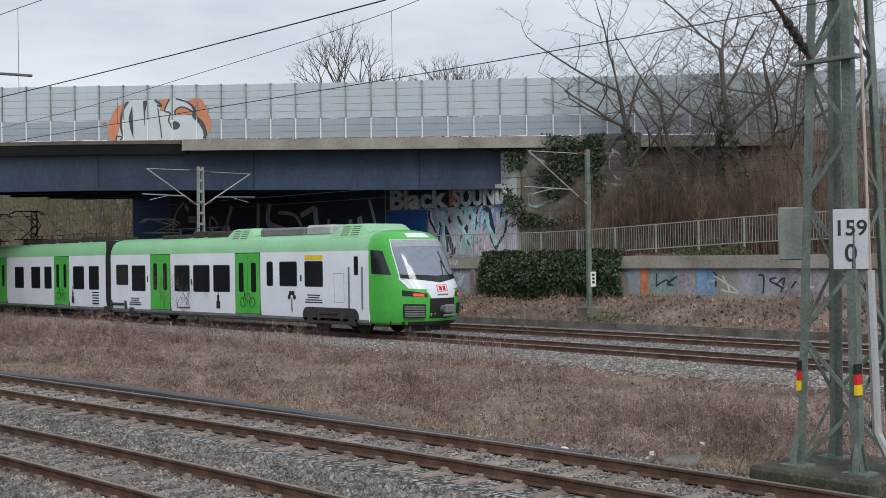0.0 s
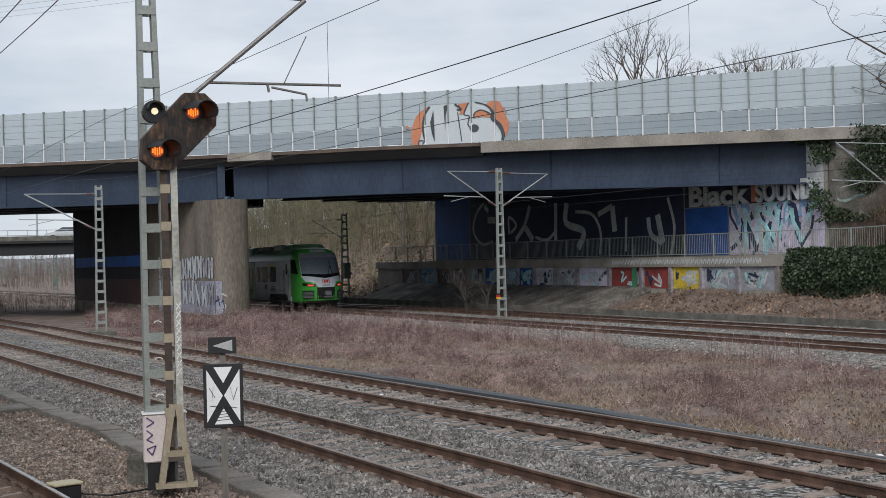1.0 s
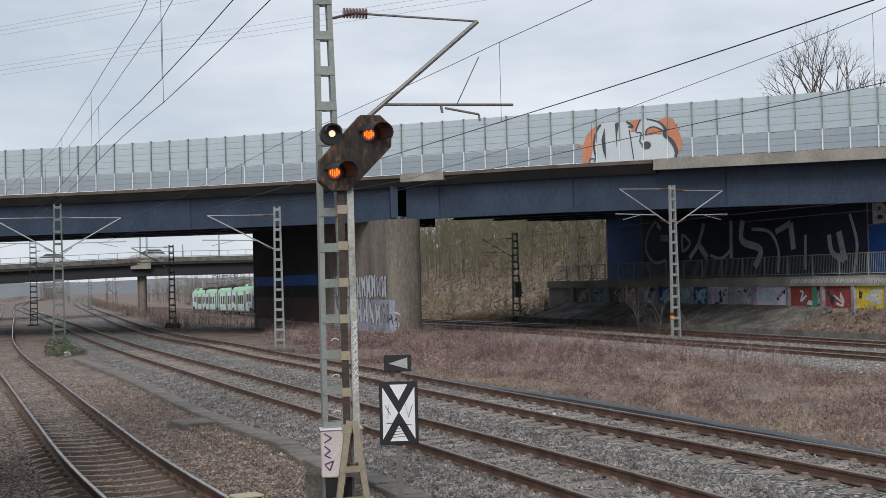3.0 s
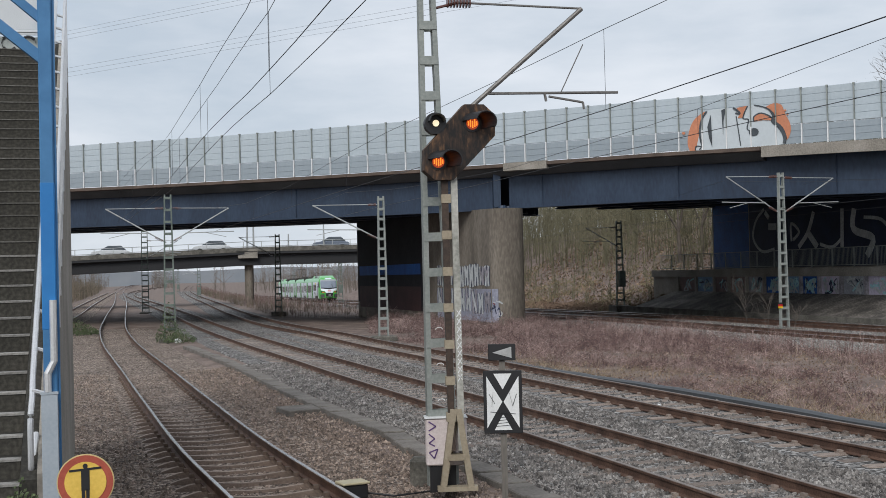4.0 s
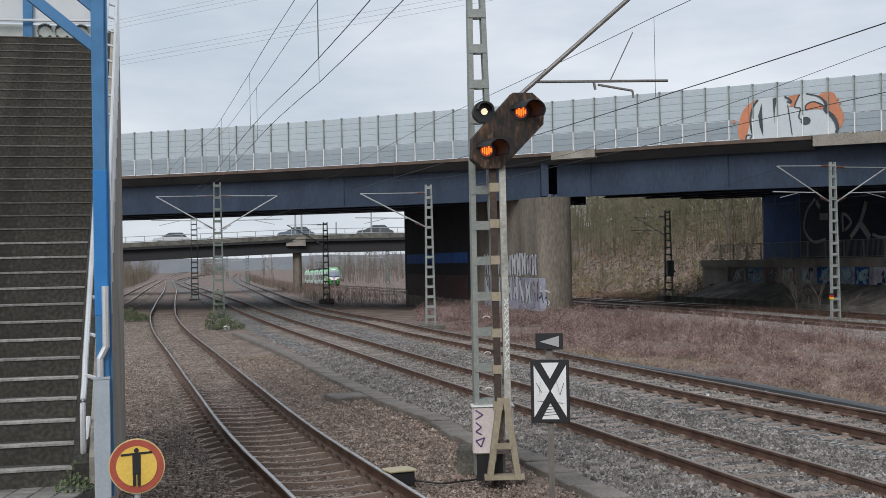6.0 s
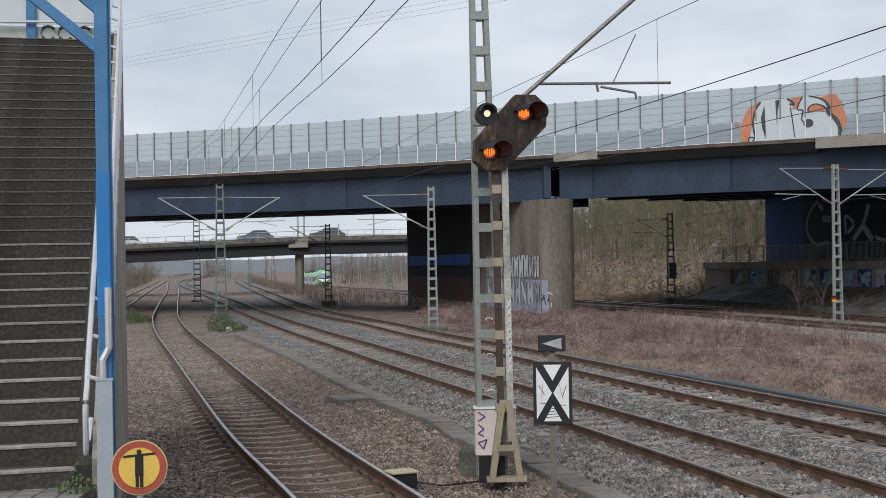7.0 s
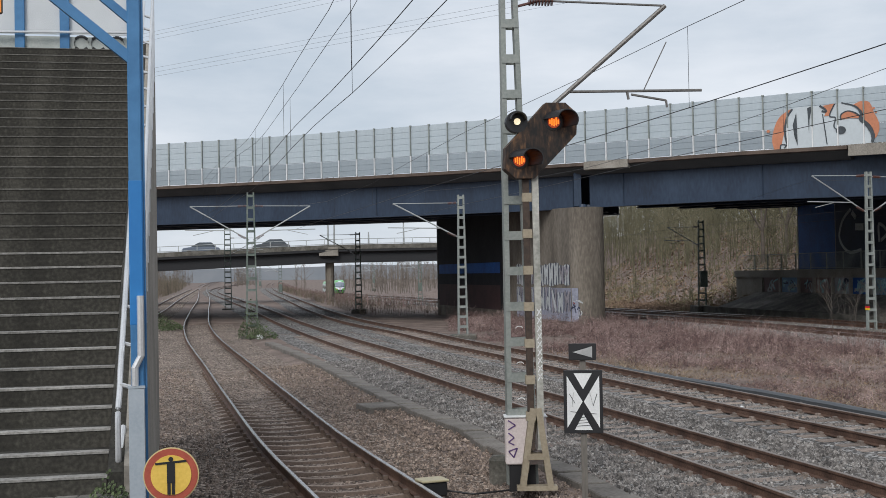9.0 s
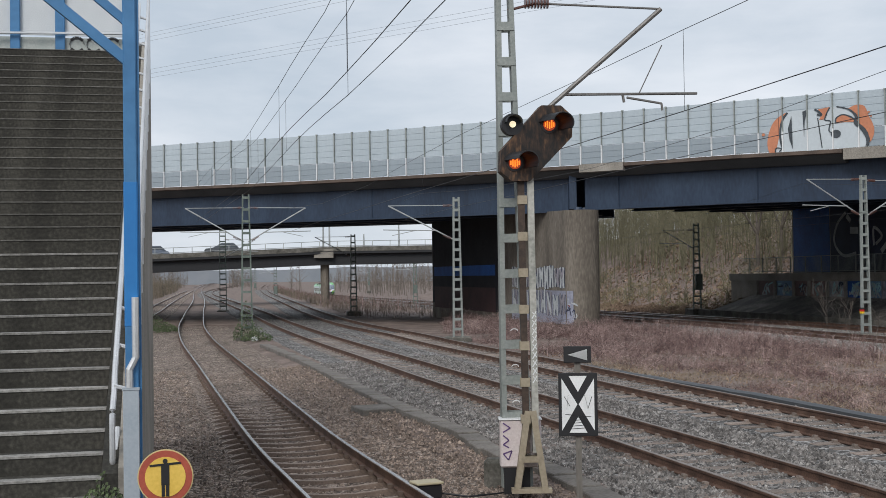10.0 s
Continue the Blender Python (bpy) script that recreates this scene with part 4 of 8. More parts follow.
def band(mast, z, w, cols=((0.012, 0.012, 0.012), (0.5, 0.02, 0.02), (0.75, 0.55, 0.03))):
    for k, c in enumerate(cols):
        bm = bmesh.new()
        box(bm, (-w / 2 - 0.06, -0.1, z - 0.09 * k - 0.09), (-w / 2 + 0.06, 0.1, z - 0.09 * k))
        part("colour_band", bm, (M_BLACK, M_RED, M_YELLOW)[k], mast, ("black", "red", "yellow")[k] + " painted band")


m2 = ladder_mast("catenary_mast", (19.45, 56.5, 0.0), 7.4, 0.42, 0.22, M_MAST_GREY, "grey lattice mast with cantilevers on both sides", 0.25, 0.5)
cantilever(m2, -1, 2.9, 7.2, 5.5)
cantilever(m2, 1, 2.9, 7.15, 5.5)
band(m2, 1.3, 0.4)
mb = ladder_mast("catenary_mast", (0.65, 57.0, 0.1), 6.6, 0.42, 0.24, M_MAST_GREY, "grey lattice mast beside the bridge pier", 0.2, 0.45)
cantilever(mb, -1, 3.2, 6.2, 4.6)
ma = ladder_mast("catenary_mast", (-9.9, 61.7, 0.0), 7.3, 0.55, 0.3, M_MAST, "dark green lattice mast between the tracks", 0.2, 0.6)
cantilever(ma, 1, 3.0, 6.6, 4.9)
cantilever(ma, -1, 3.0, 6.6, 4.9)
mc = ladder_mast("catenary_mast", (18.65, 90.1, 0.2), 6.4, 0.6, 0.35, M_MAST, "dark lattice mast at the foot of the bank", 0.2, 0.5)
bm = bmesh.new()
box(bm, (-0.25, -0.5, 1.5), (0.25, -0.2, 2.7), bevel=0.03)
part("switch_box", bm, M_MAST, mc)
cantilever(mc, -1, 2.6, 5.9, 4.5)
md = ladder_mast("catenary_mast", (-20.3, 113, 0.0), 7.6, 0.6, 0.5, M_MAST, "dark lattice mast beyond the bridge", 0.2, 0.5)
cantilever(md, 1, 3.0, 6.6, 5.0)
mf = ladder_mast("catenary_mast", (-7.1, 97, 0.2), 6.2, 0.5, 0.3, M_MAST, "rusty brown lattice mast on a concrete block", 0.2, 0.5)
cantilever(mf, -1, 3.0, 6.0, 4.4)
for x, y, h in ((-26, 190, 8), (-4, 175, 7), (2, 215, 7), (-46, 300, 8), (-20, 330, 8), (-62, 380, 8), (12, 150, 4)):
    far = copy_thing(mc, Matrix.Translation((x, y, -1.0)) @ Matrix.Rotation(0.2, 4, "Z"))
    tagged(far, "distant dark lattice mast in the haze")
for k, (x, y) in enumerate(((7.9, 128), (9.1, 126.5))):
    sm = ladder_mast("marker_ladder", (x, y, -0.6), 3.4, 0.5, 0.45, M_WHITE, "short pale lattice post beside the far track", 0.3, 0.55, "pale posts", False)
# slim tube mast on the bank
slim = empty("tube_mast", Matrix.Translation((30.05, 39.95, 0.7)), "slim grey tube mast with white number plate", "catenary mast", "catenary masts")
bm = bmesh.new()
box(bm, (-0.09, -0.09, 0), (0.09, 0.09, 6.5), bevel=0.02)
part("pole", bm, M_MAST, slim)
bm = bmesh.new()
box(bm, (-0.4, -0.4, -0.6), (0.4, 0.4, 0.15), bevel=0.05)
part("foundation", bm, M_CONC_DARK, slim)
bm = bmesh.new()
box(bm, (-0.02, -0.13, 0.95), (0.24, -0.10, 1.55))
plate = part("number_plate", bm, M_WHITE, slim, "white mast number plate")
bm = bmesh.new()
for k in range(3):
    box(bm, (0.05, -0.14, 1.08 + k * 0.15), (0.17, -0.13, 1.17 + k * 0.15))
part("plate_bar", bm, M_BLACK, plate)
cantilever(slim, -1, 3.4, 6.3, 4.3, 0.2)


def build_tower():
    """Four-legged lattice mast close by, with kilometre board, flag-coloured bands and a cable duct."""
    mast = empty("lattice_tower_mast", Matrix.Translation((12.57, 11.16, 0.25)) @ Matrix.Rotation(radians(10.5), 4, "Z"), "green painted four-legged lattice mast on a mossy footing", "catenary mast", "catenary masts")
    H, w0, w1 = 9.5, 0.445, 0.20
    def corner(i, z):
        w = w0 + (w1 - w0) * z / H
        return Vector(((-w, w)[i in (1, 2)], (-w, w)[i in (2, 3)], z))
    for i in range(4):
        bm = bmesh.new()
        for u, v in ((0.055, 0), (0, 0.055)):
            a, b = corner(i, 0), corner(i, H)
            sx, sy = (1 if i in (0, 3) else -1), (1 if i in (0, 1) else -1)
            bar(bm, a + Vector((sx * u, sy * v, 0)), b + Vector((sx * u, sy * v, 0)), 0.12 if u else 0.016, 0.016 if u else 0.12)
        leg = part("leg", bm, M_MAST, mast, "green angle-steel leg")
        if i in (0, 3):
            for k in range(3):
                bm = bmesh.new()
                p = corner(i, 1.38 - 0.13 * k)
                box(bm, (p.x - 0.065, p.y - 0.03, p.z - 0.13), (p.x + 0.065, p.y + 0.012, p.z))
                part("colour_band", bm, (M_BLACK, M_RED, M_YELLOW)[k], leg, ("black", "red", "yellow")[k] + " painted band")
        bm = bmesh.new()
        p = corner(i, 0)
        box(bm, (p.x - 0.17, p.y - 0.17, -0.02), (p.x + 0.17, p.y + 0.17, 0.03))
        for s in (-1, 1):
            bar(bm, (p.x + s * 0.12, p.y, 0.02), (p.x + s * 0.03, p.y, 0.38), 0.02, 0.09)
        part("base_plate", bm, M_MAST, leg)
    n = 11
    for i in range(4):
        j = (i + 1) % 4
        for k in range(n):
            z0, z1 = H * k / n, H * (k + 1) / n
            a, b = (corner(i, z0), corner(j, z1)) if (k + i) % 2 else (corner(j, z0), corner(i, z1))
            bm = bmesh.new()
            bar(bm, a, b, 0.012, 0.055)
            part("brace", bm, M_MAST, mast, "diagonal angle brace")
    bm = bmesh.new()
    bar(bm, (-0.37, -0.48, 5.25), (-0.37, 0.46, 5.25), 0.13, 0.05)
    part("cross_beam", bm, M_MAST, mast)
    bm = bmesh.new()
    a, b = Vector((-0.42, 0.25, 5.40)), Vector((-0.85, 0.25, 5.75))
    for k in range(9):
        c, d = a.lerp(b, k / 8), (b - a).normalized() * 0.02
        rod(bm, c - d, c + d, 0.065 if k % 2 else 0.045, seg=10)
    part("insulator", bm, M_UNDER, mast, "ribbed dark insulator")
    bm = bmesh.new()
    rod(bm, (-0.30, 0.25, 5.3), a, 0.03)
    rod(bm, b, (-3.3, 0.25, 7.75), 0.03)
    rod(bm, (-1.12, 0.25, 5.97), (-3.7, 0.25, 6.2), 0.026)
    rod(bm, (-3.55, 0.25, 6.15), (-3.45, 0.25, 6.02), 0.016)
    rod(bm, (-3.45, 0.25, 6.02), (-2.95, 0.25, 5.88), 0.016)
    part("cantilever", bm, M_RUST, mast, "brown tube cantilever")
    home = mast.matrix_basis.inverted()
    m = home @ Matrix.Translation((12.255, 10.765, 2.82)) @ Matrix.Rotation(radians(-46), 4, "Z")
    bm = bmesh.new()
    box(bm, (-0.21, -0.01, 0), (0.21, 0.01, 0.76), m, bevel=0)
    board = part("kilometre_board", bm, mat("weathered_board", ((0.36, 0.38, 0.42), (0.47, 0.49, 0.53)), 3, 0.6, bump=0.05), mast, "white kilometre board reading 159 over 0")
    for text, z, size in (("159", 0.43, 0.235), ("0", 0.10, 0.27)):
        cu = bpy.data.curves.new("figures", "FONT")
        cu.body, cu.size, cu.align_x, cu.extrude, cu.offset = text, size * 1.15, "CENTER", 0.003, 0.004
        cu.materials.append(M_BLACK)
        ob = new("figures", cu)
        ob.parent = board
        ob.matrix_basis = m @ Matrix.Translation((0, -0.014, z)) @ Matrix.Rotation(radians(90), 4, "X")
    bm = bmesh.new()
    box(bm, (-0.17, -0.08, 0.0), (0.17, 0.08, 0.72), home @ Matrix.Translation((12.5, 12.0, 2.93)) @ Matrix.Rotation(radians(-46), 4, "Z"), bevel=0.02)
    part("equipment_box", bm, M_MAST_GREY, mast, "grey equipment box behind the legs")
    bm = bmesh.new()
    path_rods(bm, [home @ Vector((12.62, 10.45, 0.3)), home @ Vector((12.52, 10.62, 0.75)), home @ Vector((12.50, 10.68, 2.8))], 0.06, 8)
    part("cable_duct", bm, M_GALV, mast, "grey plastic cable duct")
    bm = bmesh.new()
    rod(bm, home @ Vector((12.50, 10.68, 2.8)), home @ Vector((12.42, 10.80, 9.0)), 0.02)
    part("cable", bm, plain("pale_cable", (0.42, 0.33, 0.28)), mast, "pale cable")
    bm = bmesh.new()
    box(bm, (-0.84, -0.84, -0.75), (0.95, 0.95, 0.0), bevel=0.05)
    part("foundation", bm, mat("mossy_concrete", ((0.022, 0.026, 0.012), (0.05, 0.05, 0.036), (0.11, 0.105, 0.088)), 2.2, 0.95, bump=0.5, fine=22), mast, "mossy concrete footing")
    return mast


build_tower()

M_BEIGE = mat("faded_beige_paint", ((0.24, 0.20, 0.14), (0.36, 0.31, 0.23)), 3, 0.7, fine=25)
M_RUSTHEAD = mat("rusty_signal_face", ((0.010, 0.009, 0.009), (0.045, 0.026, 0.017), (0.17, 0.088, 0.042)), 3.2, 0.7, 0.1, fine=16, spread=(0.40, 0.62), stretch=(1.4, 1.4, 0.5))
M_AMBER = mat("amber_lamp", ((0.5, 0.06, 0.01), (0.7, 0.16, 0.02)), 28, 0.3, bump=0, fine=60, emit=(1.0, 0.24, 0.02, 1.3))
M_LENS = mat("lens_glass", ((0.10, 0.02, 0.006), (0.20, 0.05, 0.012)), 28, 0.25, bump=0, emit=(1.0, 0.10, 0.004, 0.28))
M_PALE_LAMP = mat("pale_lamp", ((0.8, 0.7, 0.5), (0.9, 0.8, 0.6)), 9, 0.3, bump=0, emit=(1.0, 0.85, 0.55, 0.8))


def build_signal():
    mast = ladder_mast("signal_line_mast", (0.99, 17.25, 0.12), 8.6, 0.36, 0.13, M_MAST_GREY, "tall pale green lattice mast carrying the overhead line", 0.12, 0.48, "catenary masts", False, -0.012)
    m = Matrix.Rotation(0.12, 4, "Z")
    tip, root = Vector((2.28, 0, 6.72)), Vector((0.1, 0, 4.9))
    bm = bmesh.new()
    rod(bm, (0.45, 0, 6.8), tip, 0.016)
    rod(bm, root, tip, 0.033, seg=8)
    reg = Vector((0.82, 0, 5.5))
    rod(bm, reg, (2.78, 0, 5.5), 0.02)
    rod(bm, (1.68, 0, 5.5), (1.7, 0, 5.38), 0.02)
    rod(bm, (1.74, 0, 5.45), (2.25, 0, 5.36), 0.017)
    rod(bm, (2.25, 0, 5.36), (2.26, 0, 5.26), 0.017)
    rod(bm, (1.92, 0, 5.5), (2.28, 0, 6.2), 0.008)
    arm = part("cantilever", bm, mat("weathered_tube", ((0.10, 0.095, 0.09), (0.22, 0.21, 0.20)), 3, 0.5, 0.3, 0.05), mast, "weathered steel tube cantilever")
    bm = bmesh.new()
    for k in range(8):
        rod(bm, (0.30 + k * 0.045, 0, 6.8), (0.318 + k * 0.045, 0, 6.8), 0.075, seg=10)
    rod(bm, (0.05, 0, 6.7), (0.45, 0, 6.8), 0.02)
    part("insulator", bm, M_INSUL, arm, "ribbed red-brown insulator")

    sig = empty("light_signal", Matrix.Translation((1.16, 16.85, 0.1)), "rusty light signal showing two amber lights on a post", "railway signal")
    for x, mt in ((-0.06, mat("dark_rusty_channel", ((0.03, 0.022, 0.018), (0.075, 0.05, 0.037)), 4, 0.8, fine=25)), (0.07, mat("pale_post_paint", ((0.22, 0.225, 0.20), (0.36, 0.355, 0.32), (0.50, 0.49, 0.45)), 2.2, 0.65, fine=18))):
        bm = bmesh.new()
        bar(bm, (x, 0, 0.55), (x - 0.02, 0, 4.35), 0.09, 0.12)
        part("post", bm, mt, sig)
    for k in range(7):
        bm = bmesh.new()
        box(bm, (-0.13, -0.07, 0.95 + k * 0.5), (0.0, 0.07, 1.07 + k * 0.5))
        part("batten", bm, M_BEIGE, sig)
    for s in (-1, 1):
        bm = bmesh.new()
        bar(bm, (0.0 + s * 0.035, 0.0, 1.12), (0.0 + s * 0.19, -0.02 * (s + 1) * 0.1, 0.05), 0.085, 0.152 + 0.008 * s)
        part("foot_leg", bm, M_BEIGE, sig, "beige splayed foot")
        bm = bmesh.new()
        bar(bm, (0.0, s * 0.02 + 0.1, 0.95), (-0.16, 0.25, 0.02), 0.07, 0.07)
        part("back_leg", bm, M_BEIGE, sig)
    bm = bmesh.new()
    box(bm, (-0.27, -0.09, 0.0), (0.28, 0.09, 0.06))
    part("foot_plate", bm, M_BEIGE, sig)
    bm = bmesh.new()
    box(bm, (-0.12, -0.092, 0.42), (0.12, 0.092, 0.50))
    part("foot_tie", bm, M_BEIGE, sig)
    head_m = Matrix.Translation((0.14, -0.1, 4.78)) @ Matrix.Rotation(radians(8), 4, "Z")
    ring = [(0.078, 0.523), (0.351, 0.523), (0.515, 0.374), (0.499, 0.086), (-0.094, -0.515), (-0.359, -0.515), (-0.507, -0.382), (-0.491, -0.094)]
    bm = bmesh.new()
    f0 = [bm.verts.new(head_m @ Vector((x, 0.0, z))) for x, z in ring]
    f1 = [bm.verts.new(head_m @ Vector((x, 0.22, z))) for x, z in ring]
    bm.faces.new(f0[::-1]); bm.faces.new(f1)
    for k in range(8):
        bm.faces.new((f0[k], f0[(k + 1) % 8], f1[(k + 1) % 8], f1[k]))
    head = part("signal_head", bm, M_RUSTHEAD, sig, "rusty dark octagonal signal screen")
    for x, z in ((0.18, 0.255), (-0.31, -0.27)):
        bm = bmesh.new()
        rod(bm, head_m @ Vector((x, -0.012, z)), head_m @ Vector((x, 0.01, z)), 0.115, seg=18)
        part("lamp_ring", bm, M_BLACK, head)
        bm = bmesh.new()
        rod(bm, head_m @ Vector((x, -0.03, z)), head_m @ Vector((x, -0.012, z)), 0.085, seg=18)
        lens = part("lens", bm, M_LENS, head, "dark amber lens glass")
        for j, (lx, l0, l1) in enumerate(((-0.058, -0.03, 0.03), (-0.030, -0.05, 0.055), (0.0, -0.062, 0.035), (0.030, -0.05, 0.06), (0.058, -0.03, 0.03))):
            bm = bmesh.new()
            box(bm, (x + lx - 0.0095, -0.036, z + l0), (x + lx + 0.0095, -0.028, z + l1), head_m, bevel=0.003)
            part("light_row", bm, M_AMBER, lens, "glowing amber light row")
        bm = bmesh.new()
        prev = None
        for k in range(13):
            t = math.pi * (-0.18 + 1.10 * k / 12)
            p = [head_m @ Vector((x + 0.135 * math.cos(t), -0.01, z + 0.135 * math.sin(t))), head_m @ Vector((x + 0.13 + 0.135 * math.cos(t), -0.32, z + 0.13 * math.sin(t) + 0.0))]
            q = [head_m @ Vector((x + 0.15 * math.cos(t), -0.01, z + 0.15 * math.sin(t))), head_m @ Vector((x + 0.13 + 0.148 * math.cos(t), -0.32, z + 0.143 * math.sin(t)))]
            v = [bm.verts.new(c) for c in p + q]
            if prev:
                bm.faces.new((prev[0], prev[1], v[1], v[0])); bm.faces.new((prev[2], v[2], v[3], prev[3])); bm.faces.new((prev[1], prev[3], v[3], v[1]))
            prev = v
        part("hood", bm, M_BLACK, head, "black lamp hood")
    bm = bmesh.new()
    rod(bm, head_m @ Vector((-0.33, 0.0, 0.26)), head_m @ Vector((-0.33, 0.14, 0.26)), 0.15, seg=20)
    disc = part("small_lamp", bm, M_BLACK, sig, "small round black lamp")
    bm = bmesh.new()
    rod(bm, head_m @ Vector((-0.33, -0.02, 0.26)), head_m @ Vector((-0.33, 0.0, 0.26)), 0.045, seg=12)
    part("lens", bm, M_PALE_LAMP, disc, "pale lit lens")
    bm = bmesh.new()
    arcs = [[bm.verts.new(head_m @ Vector((-0.33 + r * math.cos(math.pi * k / 12), y_, 0.28 + r * 0.9 * math.sin(math.pi * k / 12)))) for k in range(13)] for r, y_ in ((0.10, 0.0), (0.10, -0.16), (0.112, -0.16), (0.112, 0.0))]
    for p_, q_ in zip(arcs, arcs[1:] + arcs[:1]):
        for k in range(12):
            bm.faces.new((p_[k], p_[k + 1], q_[k + 1], q_[k]))
    part("hood", bm, M_BLACK, disc)

    bm = bmesh.new()
    for k in range(9):
        z = 1.5 + k * 0.11
        bar(bm, (0.04, -0.066, z), (0.10, -0.066, z + 0.10), 0.004, 0.014)
        bar(bm, (0.10, -0.066, z + 0.02), (0.045, -0.066, z + 0.09), 0.004, 0.012)
    part("scrawl", bm, M_WHITE, sig, "white scrawl down the post")
    bm = bmesh.new()
    for z in (1.18, 1.68, 2.18):
        for k in range(5):
            t0, t1 = math.pi * k / 5, math.pi * (k + 1) / 5
            bar(bm, (0.0 + 0.05 * math.cos(t0), -0.098, z + 0.03 * math.sin(t0)), (0.05 * math.cos(t1), -0.098, z + 0.03 * math.sin(t1)), 0.004, 0.012)
    part("batten_tag", bm, M_WHITE, mast, "small white painted arcs")
    # white cabinet with a tag on it
    cab = empty("trackside_cabinet", Matrix.Translation((0.86, 17.15, 0.35)), "small white trackside cabinet with purple graffiti tag", "cabinet")
    bm = bmesh.new()
    box(bm, (-0.11, -0.16, 0.07), (0.46, 0.16, 0.72), bevel=0.02)
    part("body", bm, mat("pinkish_white_paint", ((0.55, 0.48, 0.47), (0.72, 0.65, 0.64)), 2, 0.6, bump=0.05), cab)
    bm = bmesh.new()
    box(bm, (-0.125, -0.175, 0.72), (0.475, 0.175, 0.74), bevel=0.008)
    part("lid", bm, M_WHITE, cab)
    bm = bmesh.new()
    box(bm, (-0.06, -0.12, -0.3), (0.30, 0.12, 0.07))
    part("stand", bm, M_BLACK, cab)
    bm = bmesh.new()
    for k, (a, b) in enumerate((((-0.1, 0.7), (0.0, 0.62)), ((0.0, 0.62), (-0.1, 0.55)), ((-0.1, 0.5), (-0.02, 0.42)), ((-0.02, 0.42), (-0.1, 0.35)), ((-0.1, 0.35), (-0.02, 0.3)), ((-0.1, 0.2), (-0.03, 0.1)), ((-0.03, 0.1), (0.02, 0.25)), ((0.02, 0.25), (-0.1, 0.2)))):
        bar(bm, (a[0] + 0.03, -0.163, a[1] * 0.85 + 0.09), (b[0] + 0.03, -0.163, b[1] * 0.85 + 0.09), 0.006, 0.018)
    part("tag", bm, plain("purple_marker", (0.10, 0.05, 0.16)), cab, "purple scribbled tag")
    bm = bmesh.new()
    box(bm, (-0.16, -0.14, -0.3), (0.16, 0.14, 0.36), Matrix.Translation((0.72, 18.3, 0.0)), bevel=0.06)
    tagged(part("concrete_stump", bm, M_CONC_DARK), "mossy concrete stump beside the cable trough", "concrete block")


build_signal()


def build_cross_board():
    sign = empty("crossed_board_sign", Matrix.Translation((1.64, 15.2, 0.0)) @ Matrix.Rotation(radians(-6), 4, "Z"), "black and white crossed board on a grey post", "railway sign")
    bm = bmesh.new()
    bar(bm, (0, 0.045, -0.2), (0, 0.045, 2.0), 0.075, 0.05)
    part("post", bm, mat("weathered_post", ((0.10, 0.09, 0.08), (0.19, 0.175, 0.155)), 3, 0.85, fine=30, stretch=(1, 1, 0.2)), sign)
    bm = bmesh.new()
    box(bm, (-0.24, -0.015, 1.08), (0.24, 0.015, 1.86), bevel=0.006)
    board = part("board", bm, M_BLACK, sign, "black rectangular board")
    cz = 1.47
    tris = {"top": ((-0.112, 0.353), (0.112, 0.353), (0, 0.155)), "bottom": ((-0.110, -0.347), (0, -0.148), (0.110, -0.347)), "left": ((-0.200, 0.322), (-0.008, 0.003), (-0.200, -0.322)), "right": ((0.200, 0.322), (0.200, -0.322), (0.008, 0.003))}
    for pts in tris.values():
        bm = bmesh.new()
        v0 = [bm.verts.new((x, -0.02, cz + z)) for x, z in pts]
        v1 = [bm.verts.new((x, -0.015, cz + z)) for x, z in pts]
        bm.faces.new(v0); bm.faces.new(v1[::-1])
        for k in range(3):
            bm.faces.new((v0[k], v1[k], v1[(k + 1) % 3], v0[(k + 1) % 3]))
        bmesh.ops.recalc_face_normals(bm, faces=bm.faces)
        part("white_triangle", bm, M_WHITE, board, "white reflective triangle")
    bm = bmesh.new()
    for k in range(5):
        bar(bm, (-0.10 + 0.02 * k, -0.0225, cz - 0.30 + 0.035 * k), (0.12 - 0.015 * k, -0.0225, cz - 0.285 + 0.035 * k), 0.003, 0.006)
    for a, b in (((-0.17, 0.1), (-0.1, -0.02)), ((-0.12, 0.12), (-0.14, -0.06)), ((0.08, 0.12), (0.12, -0.05)), ((0.12, -0.05), (0.17, 0.1)), ((-0.16, -0.12), (0.16, -0.15))):
        bar(bm, (a[0], -0.0225, cz + a[1]), (b[0], -0.0225, cz + b[1]), 0.003, 0.007)
    part("scribble", bm, M_BLACK, board, "thin marker scribbles")
    bm = bmesh.new()
    box(bm, (-0.17, -0.015, 1.985), (0.17, 0.012, 2.19), bevel=0.006)
    top = part("arrow_plate", bm, M_BLACK, sign, "small black plate with white arrow")
    bm = bmesh.new()
    v0 = [bm.verts.new(c) for c in ((-0.12, -0.02, 2.085), (0.12, -0.02, 2.015), (0.12, -0.02, 2.155))]
    bm.faces.new(v0)
    bmesh.ops.solidify(bm, geom=bm.faces[:], thickness=0.004)
    part("arrow", bm, M_WHITE, top, "white triangle arrow")


build_cross_board()


M_TROUGH = mat("trough_concrete", ((0.085, 0.075, 0.066), (0.15, 0.135, 0.12), (0.20, 0.185, 0.165)), 1.5, 0.95, bump=0.3, fine=20, vary=0.15)


